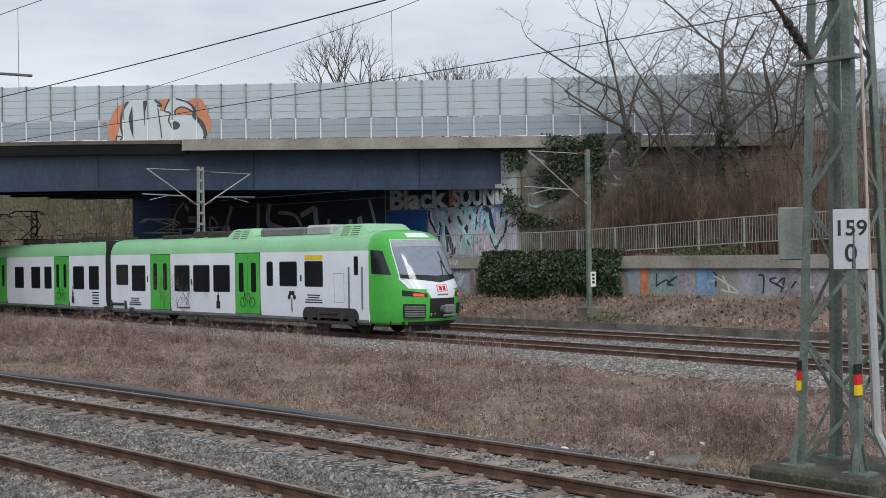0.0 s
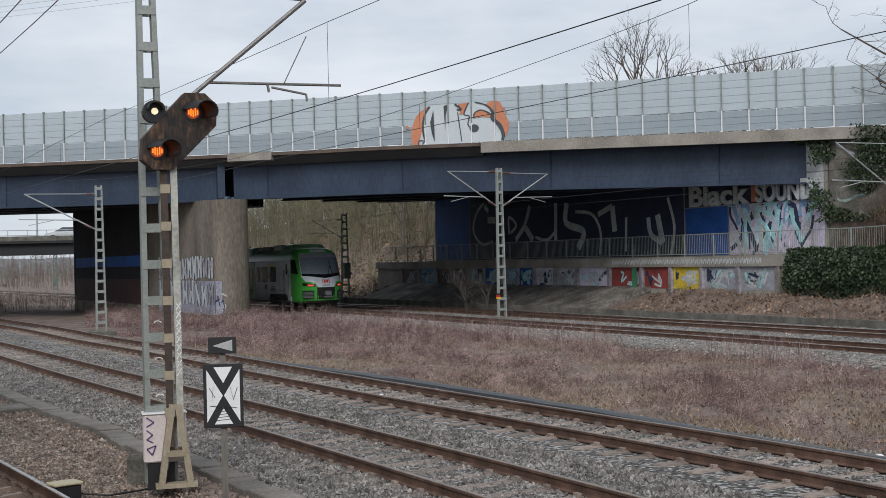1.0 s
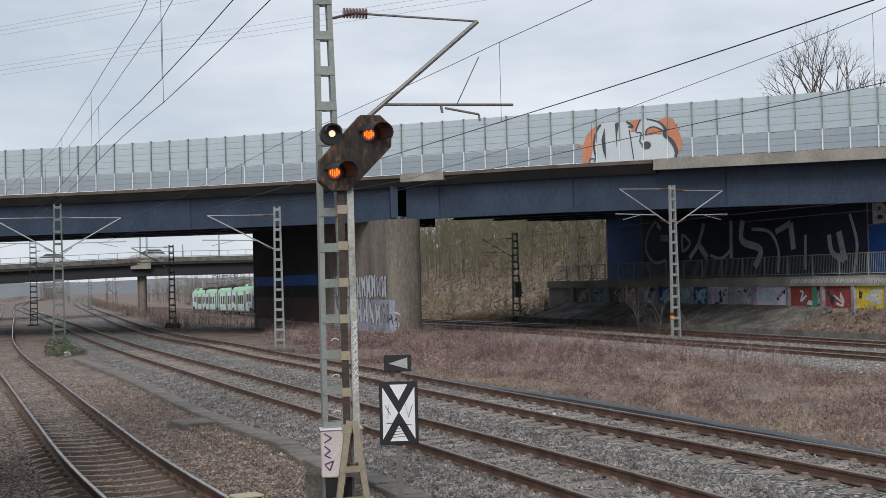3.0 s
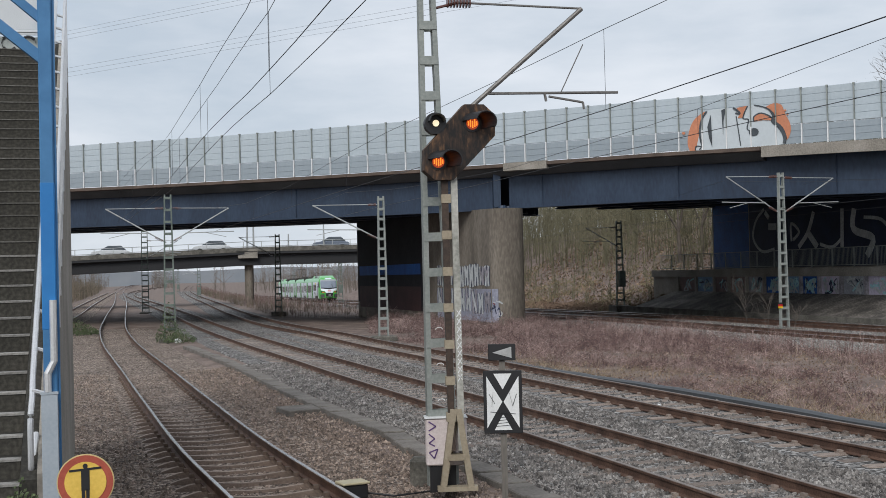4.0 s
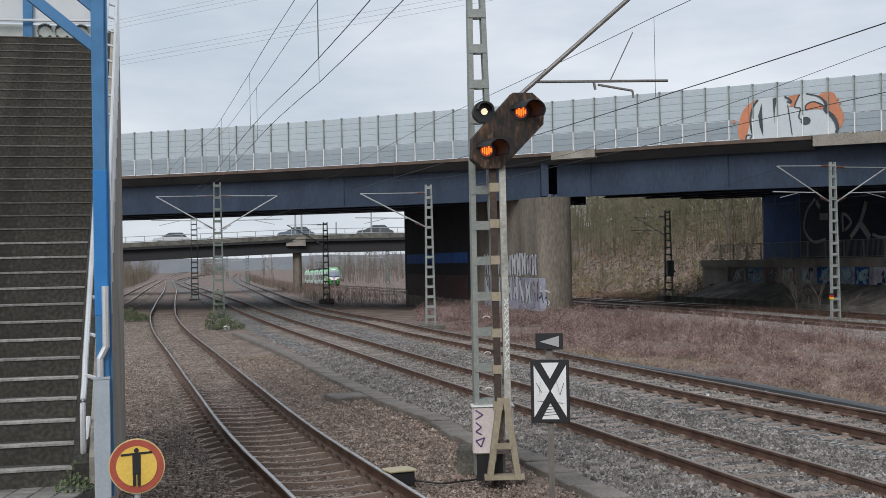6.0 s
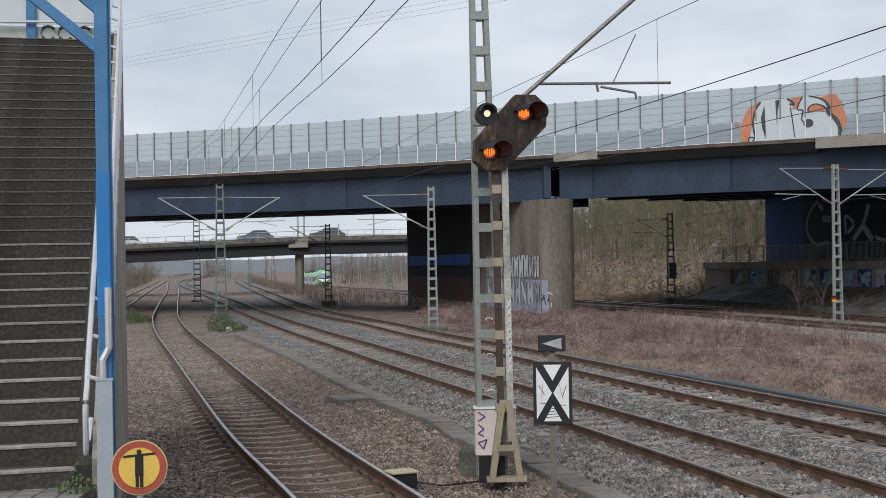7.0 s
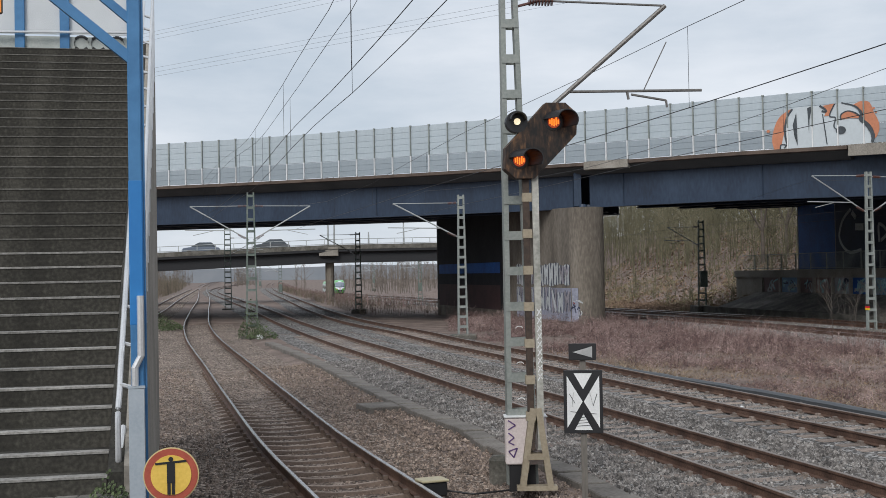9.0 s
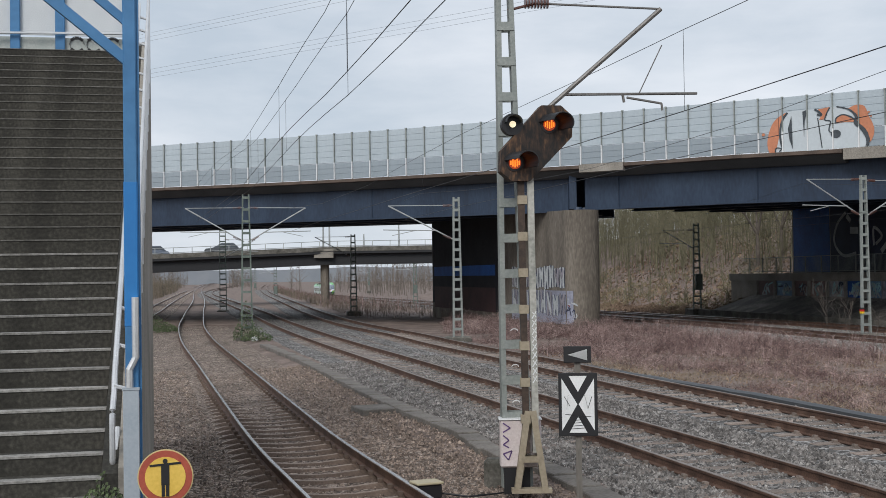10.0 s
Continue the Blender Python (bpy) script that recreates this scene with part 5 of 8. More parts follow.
def build_small_things():
    bm = bmesh.new()
    box(bm, (-0.18, -0.14, 0.0), (0.18, 0.14, 0.20), Matrix.Translation((-0.28, 17.1, 0.0)) @ Matrix.Rotation(0.4, 4, "Z"), bevel=0.02)
    low = part("track_box", bm, M_BLACK)
    tagged(low, "low black trackside box with pale yellow lid", "trackside box")
    bm = bmesh.new()
    box(bm, (-0.20, -0.16, 0.20), (0.20, 0.16, 0.235), Matrix.Translation((-0.28, 17.1, 0.0)) @ Matrix.Rotation(0.4, 4, "Z"), bevel=0.01)
    part("lid", bm, plain("pale_lid", (0.42, 0.37, 0.24)), low, "pale lid")
    bm = bmesh.new()
    path_rods(bm, [Vector((-0.1, 17.15, 0.06)), Vector((0.3, 17.0, 0.03)), Vector((0.7, 17.2, 0.03)), Vector((0.95, 17.0, 0.1))], 0.014)
    tagged(part("ground_cable", bm, M_BLACK), "thin black cable lying on the ballast", "cable")
    # black hose line beyond the third track
    pts = [(3.2, 44), (6.1, 34.0), (7.7, 28.8), (8.8, 24.2), (9.6, 20.5), (10.2, 17.2), (10.9, 14.5)]
    ys = np.arange(14.5, 60, 0.8)
    xs = curve([(-1.2, 62), *pts][::1][::-1], ys)
    bm = bmesh.new()
    sweep(bm, [(-0.10, 0.0), (-0.10, 0.10), (-0.04, 0.14), (0.06, 0.14), (0.10, 0.08), (0.10, 0.0)], [Vector((x, y, 0.0 + 0.02 * noise.noise((y, 0, 0)))) for x, y in zip(xs, ys)])
    tagged(part("cable_conduit", bm, plain("conduit", (0.055, 0.06, 0.066), 0.5)), "dark conduit running along the third track", "conduit")
    # concrete trough lids
    trough = empty("cable_trough", label="line of grey concrete cable trough lids", category="cable trough")
    keys = [(-8.7, 57.5), (-4.75, 43.1), (-1.95, 31.8), (-0.62, 26.8), (0.4, 23.3), (0.85, 21.0), (1.5, 19.3), (2.1, 16.85), (3.1, 13.0), (4.1, 9)][::-1]
    rnd = random.Random(5)
    ys = np.arange(9, 57, 0.98)
    xs = curve(keys, ys)
    me = bpy.data.meshes.new("lid")
    bm = bmesh.new()
    box(bm, (-0.21, -0.47, 0.0), (0.21, 0.47, 0.16), bevel=0.015)
    bm.to_mesh(me); bm.free(); me.materials.append(M_TROUGH)
    for i in range(len(ys) - 1):
        ob = new("lid", me)
        ob.parent = trough
        ob.matrix_basis = Matrix.Translation((xs[i], ys[i], -0.06 + rnd.uniform(-0.012, 0.02))) @ Matrix.Rotation(math.atan2(-(xs[i + 1] - xs[i]), ys[i + 1] - ys[i]) + rnd.uniform(-0.03, 0.03), 4, "Z")
    bm = bmesh.new()
    box(bm, (-0.55, -0.55, -0.1), (0.55, 0.55, 0.085), Matrix.Translation((-1.5, 28.3, 0)) @ Matrix.Rotation(0.35, 4, "Z"), bevel=0.02)
    tagged(part("cover_slab", bm, M_TROUGH), "flat concrete cover slab beside the trough", "concrete slab")
    bm = bmesh.new()
    box(bm, (-0.42, -0.25, -0.02), (0.42, 0.25, 0.09), Matrix.Translation((11.9, 13.6, 0)) @ Matrix.Rotation(0.7, 4, "Z"), bevel=0.03)
    tagged(part("loose_slab", bm, M_CONC_DARK), "broken concrete slab in the dry grass", "concrete slab")
    for k, (x, y, s) in enumerate(((11.1, 15.4, 0.065), (13.2, 14.6, 0.05), (-9.3, 60.2, 0.14), (12.0, 14.4, 0.05), (6.4, 27.0, 0.04))):
        bm = bmesh.new()
        bmesh.ops.create_icosphere(bm, subdivisions=2, radius=s, matrix=Matrix.Translation((x, y, s * 0.6)))
        for v in bm.verts:
            v.co += Vector((rnd.uniform(-1, 1), rnd.uniform(-1, 1), rnd.uniform(-1, 0.6))) * s * 0.45
        tagged(part("litter", bm, M_WHITE), "crumpled white litter on the ground", "litter", "litter")


build_small_things()


# ---- overhead wires ----
def wire_run(keys, shift, y0, y1, contact, mess, label, twin=0.0):
    """Contact wire and messenger with droppers over a track. mess: (y, z) of the messenger."""
    run = empty("overhead_line", label=label, category="overhead line", group="overhead lines")
    my, mz = [a for a, _ in mess], [b for _, b in mess]
    for k in range(2 if twin else 1):
        line = track_line(keys, y0, y1, step=2.0, shift=k * twin)
        for p in line:
            p.x += float(np.interp(p.y, [c[0] for c in shift], [c[1] for c in shift])) if isinstance(shift, list) else shift
        bm = bmesh.new()
        path_rods(bm, [Vector((p.x, p.y, p.z + contact)) for p in line], 0.007, 4)
        part("contact_wire", bm, M_WIRE, run)
        bm = bmesh.new()
        path_rods(bm, [Vector((p.x, p.y, p.z + float(np.interp(p.y, my, mz)))) for p in line], 0.0055, 4)
        part("messenger_wire", bm, M_WIRE, run)
        for p in line[2 + k::4]:
            bm = bmesh.new()
            rod(bm, (p.x, p.y, p.z + contact), (p.x, p.y, p.z + float(np.interp(p.y, my, mz))), 0.0035, seg=4)
            part("dropper", bm, M_WIRE, run)
    return run


def sag(y0, y1, high, low):
    return [(float(y), low + (high - low) * ((y - (y0 + y1) / 2) / ((y1 - y0) / 2)) ** 2) for y in np.linspace(y0, y1, 13)]


wire_run(T1, [(4, -0.65), (12, -0.45), (18.6, -0.1), (37, 0.35), (60, 0.0)], 4, 60, 5.78, [(4, 8.2), (12, 7.4), (18, 7.0), (23.5, 6.85), (33, 6.95), (45, 7.4), (60, 7.5)], "twin overhead contact wires above the single track", 0.33)
wire_run(T2, -0.9, 6, 66, 5.46, [(6, 6.6), (18, 6.66), (30, 6.55), (42, 6.2), (52, 6.2), (62, 6.6), (66, 6.7)], "overhead contact and messenger wires")
wire_run(T3, 0.0, 5, 62, 5.85, [(5, 6.6), (11, 7.6), (18, 6.8), (26, 6.3), (36, 6.1), (48, 6.4), (57, 6.9), (62, 6.8)], "overhead contact and messenger wires")
wire_run(T4, 0.0, 5, 150, 5.5, sag(5, 57, 7.1, 5.8) + sag(57.5, 110, 7.1, 5.8) + sag(111, 150, 6.6, 5.7), "overhead wires above the main line")
wire_run(T5, 0.0, 5, 150, 5.5, sag(5, 57, 7.1, 5.8) + sag(57.5, 110, 7.1, 5.8) + sag(111, 150, 6.6, 5.7), "overhead wires above the far main line track")


def build_power_lines():
    lines = empty("power_line", label="thin high-voltage power lines across the sky", category="power line")
    for z in (36.1, 36.8, 37.5, 42.2, 42.9, 43.5):
        bm = bmesh.new()
        path_rods(bm, [Vector((94 - 376 * k / 30, 89 + 296 * k / 30, z + 0.004 * (k - 10) ** 2)) for k in range(31)], 0.013, 4)
        part("conductor", bm, M_WIRE, lines)
    return lines


build_power_lines()

# ---- second road bridge in the distance ----
B2 = [(-95, 126, 3.9), (-60, 131, 4.7), (-33, 136, 5.3), (-13, 139.4, 5.95), (0.4, 140.5, 6.0), (14, 141.4, 5.95)]


def b2(x):
    return Vector((x, float(np.interp(x, [p[0] for p in B2], [p[1] for p in B2])), float(np.interp(x, [p[0] for p in B2], [p[2] for p in B2]))))


def build_second_bridge():
    bridge = empty("distant_road_bridge", label="slim dark road bridge with pale railing and piers", category="bridge", kind="structure")
    line = [b2(x) for x in np.linspace(-95, 14, 44)]
    bm = bmesh.new()
    sweep(bm, [(0.3, 0.0), (0.3, -0.28), (-0.2, -0.4), (-0.25, -1.5), (-8, -1.5), (-8.6, 0.0)], line)
    part("deck", bm, plain("dark_deck", (0.022, 0.023, 0.026), 0.8), bridge)
    bm = bmesh.new()
    sweep(bm, [(0.34, 0.50), (0.34, -0.02), (0.302, -0.02), (0.302, 0.50)], line)
    part("edge_beam", bm, M_CONC_DARK, bridge)
    for x in (-13.6, -55):
        p = b2(x)
        bm = bmesh.new()
        box(bm, (p.x - 0.45, p.y + 1.0, -3), (p.x + 0.42, p.y + 3, p.z - 1.3), bevel=0.2)
        part("pier", bm, M_CONC_PIER, bridge)
    p = b2(-13.3)
    bm = bmesh.new()
    box(bm, (p.x - 1.3, p.y - 0.4, p.z - 0.75), (p.x + 0.9, p.y - 0.1, p.z + 0.25), bevel=0.03)
    part("pier_head", bm, M_CONC, bridge, "pale concrete pier head block")
    rail = empty("bridge_railing", label="pale steel railing along the distant bridge", category="railing")
    for dz in (1.15, 0.6):
        bm = bmesh.new()
        path_rods(bm, [q + Vector((0, 0.05, dz)) for q in line], 0.035, 4)
        part("rail", bm, M_GALV, rail)
    for x in np.arange(-94, 13, 2.0):
        q = b2(x)
        bm = bmesh.new()
        box(bm, (q.x - 0.035, q.y + 0.0, q.z), (q.x + 0.035, q.y + 0.08, q.z + 1.15))
        part("post", bm, M_GALV, rail)
    for x, h in ((-13.6, 9), (-12.9, 9), (-9, 1.9), (-5, 3.2), (2, 7)):
        q = b2(x)
        bm = bmesh.new()
        rod(bm, q + Vector((0, 0.3, 0)), q + Vector((0, 0.3, h)), 0.11, 0.07, 8)
        tagged(part("lamp_post", bm, M_GALV), "slim pale lamp post on the distant bridge", "lamp post", "lamp posts")


build_second_bridge()


# glass lightened to carry the haze over the distant bridge
CAR_GLASS = plain("hazed_car_glass", (0.10, 0.115, 0.13), 0.15)


def build_car(paint, label):
    """A small road car, along x, wheels at z = 0."""
    car = empty("road_car", label=label, category="car", group="road cars")
    prof = [(-2.1, 0.35), (-2.15, 0.75), (-1.95, 0.9), (-1.15, 0.98), (1.1, 0.98), (1.95, 0.86), (2.12, 0.65), (2.1, 0.33)]
    roof = [(-1.75, 0.95), (-1.25, 1.42), (0.25, 1.46), (1.15, 0.97)]
    for name, pts, w, m in (("body", prof, 0.86, paint), ("cabin", roof, 0.74, CAR_GLASS)):
        bm = bmesh.new()
        a = [bm.verts.new((x, -w, z)) for x, z in pts]
        b = [bm.verts.new((x, w, z)) for x, z in pts]
        bm.faces.new(a); bm.faces.new(b[::-1])
        for k in range(len(pts)):
            j = (k + 1) % len(pts)
            bm.faces.new((a[k], b[k], b[j], a[j]))
        bmesh.ops.recalc_face_normals(bm, faces=bm.faces)
        bmesh.ops.bevel(bm, geom=bm.edges[:], offset=0.04, segments=1, affect="EDGES")
        part(name, bm, m, car)
    bm = bmesh.new()
    box(bm, (-1.2, -0.7, 1.43), (0.2, 0.7, 1.49), bevel=0.02)
    part("roof", bm, paint, car)
    for x in (-1.3, 1.3):
        for s in (-1, 1):
            bm = bmesh.new()
            rod(bm, (x, s * 0.72, 0.32), (x, s * 0.88, 0.32), 0.32, seg=14)
            part("wheel", bm, M_RUBBER, car)
    return car


# dark and blue paints are lifted towards grey as distance haze
P_WHITE, P_DARK, P_BLUE = plain("car_white", (0.6, 0.62, 0.64), 0.3), plain("car_dark", (0.10, 0.108, 0.118), 0.3), plain("car_blue", (0.15, 0.18, 0.23), 0.3)
ROAD_CARS = [build_car(P_WHITE, "white hatchback driving over the distant bridge"), build_car(P_WHITE, "pale saloon driving over the distant bridge"), build_car(P_BLUE, "dark blue car driving over the distant bridge"), build_car(P_DARK, "dark grey car driving over the distant bridge")]
CAR_RUNS = ([(0, 3.0), (1.0, -2.2), (2.0, -7.1), (3.4, -15.0), (4.5, -20), (7, -33), (10, -49)], [(0, -8), (2.0, -18.5), (3.3, -25), (6, -40), (10, -62)], [(0, 13), (2.5, 4), (4.0, -4.3), (4.5, -6.6), (5.5, -11.2), (6.8, -17.7), (7.5, -20.8), (8.5, -26), (9.0, -28), (10, -33)], [(0, 12), (3.5, 9), (5.5, -1.3), (6.8, -9.5), (7.5, -12.8), (8.2, -16.7), (9.0, -20.2), (10.0, -25)])


def drive_road_cars():
    for car, run in zip(ROAD_CARS, CAR_RUNS):
        rows = []
        for t, x in run:
            p, q = b2(x), b2(x - 2)
            d = q - p
            rows.append((t, pose(p.x, p.y + 2.2, p.z + 0.02, 0, 0, math.degrees(math.atan2(d.y, d.x)))))
        walk(car, rows)


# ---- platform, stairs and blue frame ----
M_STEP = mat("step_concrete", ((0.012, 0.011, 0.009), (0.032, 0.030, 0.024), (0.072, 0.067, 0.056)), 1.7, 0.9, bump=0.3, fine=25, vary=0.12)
M_NOSING = mat("pale_nosing", ((0.13, 0.125, 0.115), (0.34, 0.33, 0.31)), 5, 0.85, bump=0.2, fine=35, vary=0.2)
M_BLUE = mat("blue_steel_paint", ((0.035, 0.14, 0.30), (0.06, 0.20, 0.40)), 1.2, 0.45, bump=0.03, fine=9)
M_BLUE_NEW = mat("fresh_blue_paint", ((0.015, 0.15, 0.42), (0.025, 0.19, 0.48)), 1.2, 0.4, bump=0.02, fine=9)
M_SLEEVE = mat("grey_sleeve", ((0.30, 0.345, 0.39), (0.38, 0.42, 0.46)), 2, 0.5, bump=0.05)
M_STAINLESS = mat("handrail_steel", ((0.56, 0.57, 0.58), (0.72, 0.73, 0.74)), 2, 0.32, 0.5, 0.03)
AX, SD = Vector((-0.215, 0.977, 0)), Vector((0.977, 0.215, 0))
FOOT = Vector((-3.02, 10.75, 1.2))
RISE, GOING, STEPS = 0.170, 0.312, 34


def step_point(k, across=0.0, up=0.0):
    return FOOT + AX * (GOING * k) + SD * across + Vector((0, 0, RISE * (k + 1) + up))


def build_stairs():
    stairs = empty("concrete_stairs", label="long dark mossy concrete stairs with pale nosings", category="stairs", kind="structure")
    rot = Matrix(((SD.x, AX.x, 0, 0), (SD.y, AX.y, 0, 0), (0, 0, 1, 0), (0, 0, 0, 1)))
    me = bpy.data.meshes.new("step")
    bm = bmesh.new()
    box(bm, (-3.2, 0.0, -0.42), (0.0, GOING + 0.12, 0.0), bevel=0.008)
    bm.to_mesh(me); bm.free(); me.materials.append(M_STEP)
    me2 = bpy.data.meshes.new("nosing")
    bm = bmesh.new()
    box(bm, (-3.2, -0.010, -0.012), (0.0, 0.032, 0.006), bevel=0.003)
    bm.to_mesh(me2); bm.free(); me2.materials.append(mat("dull_nosing", ((0.055, 0.052, 0.046), (0.15, 0.145, 0.13)), 5, 0.85, bump=0.2, fine=35, vary=0.2))
    # broader, paler tread strip for the lower steps
    me4 = bpy.data.meshes.new("nosing")
    bm = bmesh.new()
    box(bm, (-3.2, -0.010, -0.018), (0.0, 0.13, 0.006), bevel=0.003)
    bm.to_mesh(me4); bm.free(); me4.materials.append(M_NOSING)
    for k in range(STEPS):
        p = step_point(k)
        step = new("step", me)
        step.parent = stairs
        step.matrix_basis = Matrix.Translation(p) @ rot
        nose = new("nosing", me2 if k > 12 else me4)
        nose.parent = step
    # solid flank beside the flight
    for a, b in ((0.0, 0.14), (0.14, 0.25)):
        bm = bmesh.new()
        lift = 0.0 if a == 0 else 0.05
        pts = [(0, 0.0), (0, 1.40 + lift), (STEPS, 1.2 + RISE * (STEPS + 1) + lift), (STEPS + 6, 1.2 + RISE * (STEPS + 1) + lift), (STEPS + 6, 0.0)]
        lo, hi = [], []
        for k, z in pts:
            q = FOOT + AX * (GOING * k)
            lo.append(bm.verts.new(Vector((q.x, q.y, z)) + SD * (a + 0.002)))
            hi.append(bm.verts.new(Vector((q.x, q.y, z)) + SD * b))
        bm.faces.new(lo); bm.faces.new(hi[::-1])
        for i in range(len(pts)):
            j = (i + 1) % len(pts)
            bm.faces.new((lo[i], hi[i], hi[j], lo[j]))
        bmesh.ops.recalc_face_normals(bm, faces=bm.faces)
        part("flank", bm, M_STEP if a == 0 else M_CONC, stairs)
    bm = bmesh.new()
    box(bm, (-3.2, GOING * STEPS, -0.5), (0.13, GOING * STEPS + 5, 0.0), Matrix.Translation(FOOT + Vector((0, 0, RISE * STEPS))) @ rot)
    part("landing", bm, M_STEP, stairs)
    rail = empty("stair_handrail", label="bright steel double handrail on the stair flank", category="handrail")
    def tube(name, pts, r):
        """A steel tube bent smoothly through the points."""
        keys_ = [Vector(p) for p in pts]
        line = []
        for i in range(len(keys_) - 1):
            p0, p1, p2, p3 = keys_[max(i - 1, 0)], keys_[i], keys_[i + 1], keys_[min(i + 2, len(keys_) - 1)]
            for j in range(6):
                f = j / 6
                line.append(0.5 * (2 * p1 + (p2 - p0) * f + (2 * p0 - 5 * p1 + 4 * p2 - p3) * f**2 + (3 * p1 - p0 - 3 * p2 + p3) * f**3))
        bm = bmesh.new()
        path_rods(bm, line + [keys_[-1]], r, 8)
        part(name, bm, M_STAINLESS, rail)
    tube("rail", [step_point(1.5, 0.12, 0.12), step_point(0.9, 0.10, -0.02), step_point(0.45, 0.09, 0.02), step_point(0.35, 0.09, 0.22), step_point(0.45, 0.09, 0.46), step_point(0.9, 0.10, 0.56), step_point(1.6, 0.10, 0.62), step_point(3, 0.10, 0.62), step_point(12, 0.10, 0.62), step_point(20, 0.10, 0.62), step_point(35, 0.10, 0.62)], 0.027)
    tube("rail", [step_point(1.0, 0.26, 0.75), step_point(3, 0.26, 0.95), step_point(12, 0.26, 0.95), step_point(20, 0.26, 0.95), step_point(35, 0.26, 0.95)], 0.02)
    for k in range(1, 35, 2):
        bm = bmesh.new()
        rod(bm, step_point(k, 0.27, -0.3), step_point(k, 0.27, 0.95), 0.018, seg=6)
        rod(bm, step_point(k, 0.27, 0.55), step_point(k, 0.1, 0.6), 0.02, seg=6)
        part("baluster", bm, M_STAINLESS, rail)


build_stairs()


def build_platform():
    bm = bmesh.new()
    box(bm, (-9, -14, -0.3), (1.1, 9.2, 1.2), bevel=0.03)
    box(bm, (-9, 9.2, -0.3), (-2.85, 11.2, 1.196))
    ob = part("platform", bm, M_CONC_DARK)
    tagged(ob, "worn grey paved station platform end", "platform", kind="structure")
    rnd = random.Random(8)
    me = bpy.data.meshes.new("paver")
    bm = bmesh.new()
    box(bm, (-0.095, -0.095, 0.0), (0.095, 0.095, 0.022), bevel=0.006)
    bm.to_mesh(me); bm.free()
    me.materials.append(mat("paver", ((0.11, 0.105, 0.095), (0.20, 0.19, 0.175)), 4, 0.9, bump=0.3, vary=0.2))
    for i in range(16):
        for j in range(7):
            o = new("paver", me)
            o.parent = ob
            o.matrix_basis = Matrix.Translation((-5.95 + i * 0.2, 9.55 + j * 0.2, 1.192 + rnd.uniform(-0.003, 0.003)))


build_platform()


def build_frame():
    """Blue portal frame at the foot of the stairs."""
    fr = empty("blue_portal_frame", Matrix.Translation((-2.62, 10.28, 1.2)) @ Matrix.Rotation(0.2, 4, "Z"), "blue painted steel portal frame with grey base sleeve", "steel frame")
    bm = bmesh.new()
    box(bm, (-0.055, -0.05, 0.9), (0.055, 0.05, 2.55), bevel=0.01)
    part("lower_post", bm, M_BLUE, fr)
    bm = bmesh.new()
    box(bm, (-0.058, -0.053, 1.5), (0.058, 0.053, 2.72), bevel=0.01)
    part("fresh_patch", bm, M_BLUE_NEW, fr, "freshly painted brighter blue section")
    bm = bmesh.new()
    box(bm, (-0.055, -0.05, 2.5), (0.055, 0.05, 6.2), bevel=0.01)
    part("upper_post", bm, M_BLUE, fr)
    bm = bmesh.new()
    box(bm, (0.056, -0.02, 0.0), (0.075, 0.04, 6.2))
    part("edge_flange", bm, M_BLUE, fr)
    bm = bmesh.new()
    bar(bm, (0, 0, 3.72), (-1.5, -0.02, 4.95), 0.09, 0.085)
    part("brace", bm, M_BLUE, fr)
    bm = bmesh.new()
    bar(bm, (0, 0.02, 4.05), (-1.1, 0.0, 4.98), 0.07, 0.07)
    part("brace", bm, M_BLUE, fr)
    bm = bmesh.new()
    box(bm, (-1.42, -0.03, 4.10), (-1.05, 0.03, 4.36), bevel=0.012)
    board = part("hanging_sign", bm, M_BLACK, fr, "dark hanging sign with an orange border")
    bm = bmesh.new()
    for lo, hi in (((-1.415, -0.036, 4.105), (-1.055, -0.03, 4.125)), ((-1.075, -0.036, 4.125), (-1.055, -0.03, 4.355))):
        box(bm, lo, hi)
    part("border", bm, plain("orange_border", (0.75, 0.30, 0.03)), board)
    bm = bmesh.new()
    for x in (-1.36, -1.11):
        rod(bm, (x, 0, 4.35), (x, 0, 5.22), 0.012)
    part("hanger", bm, M_GALV, board)
    bm = bmesh.new()
    bar(bm, (-3.2, 0, 5.3), (0.4, 0, 5.3), 0.1, 0.2)
    part("beam", bm, M_BLUE, fr)
    bm = bmesh.new()
    bar(bm, (-3.1, 0, 0), (-3.1, 0, 6.2), 0.1, 0.1)
    part("far_post", bm, M_BLUE, fr)
    bm = bmesh.new()
    box(bm, (-0.075, -0.09, 0.0), (0.055, -0.051, 0.98), bevel=0.004)
    box(bm, (-0.08, -0.095, 0.98), (0.06, -0.045, 1.0))
    part("base_sleeve", bm, M_SLEEVE, fr, "grey sheet metal sleeve")
    bm = bmesh.new()
    path_rods(bm, [Vector((-0.02, -0.07, 1.0)), Vector((-0.02, -0.07, 1.15)), Vector((0.03, -0.07, 1.25)), Vector((0.03, -0.07, 1.75))], 0.03, 8)
    part("conduit", bm, M_STAINLESS, fr)


build_frame()


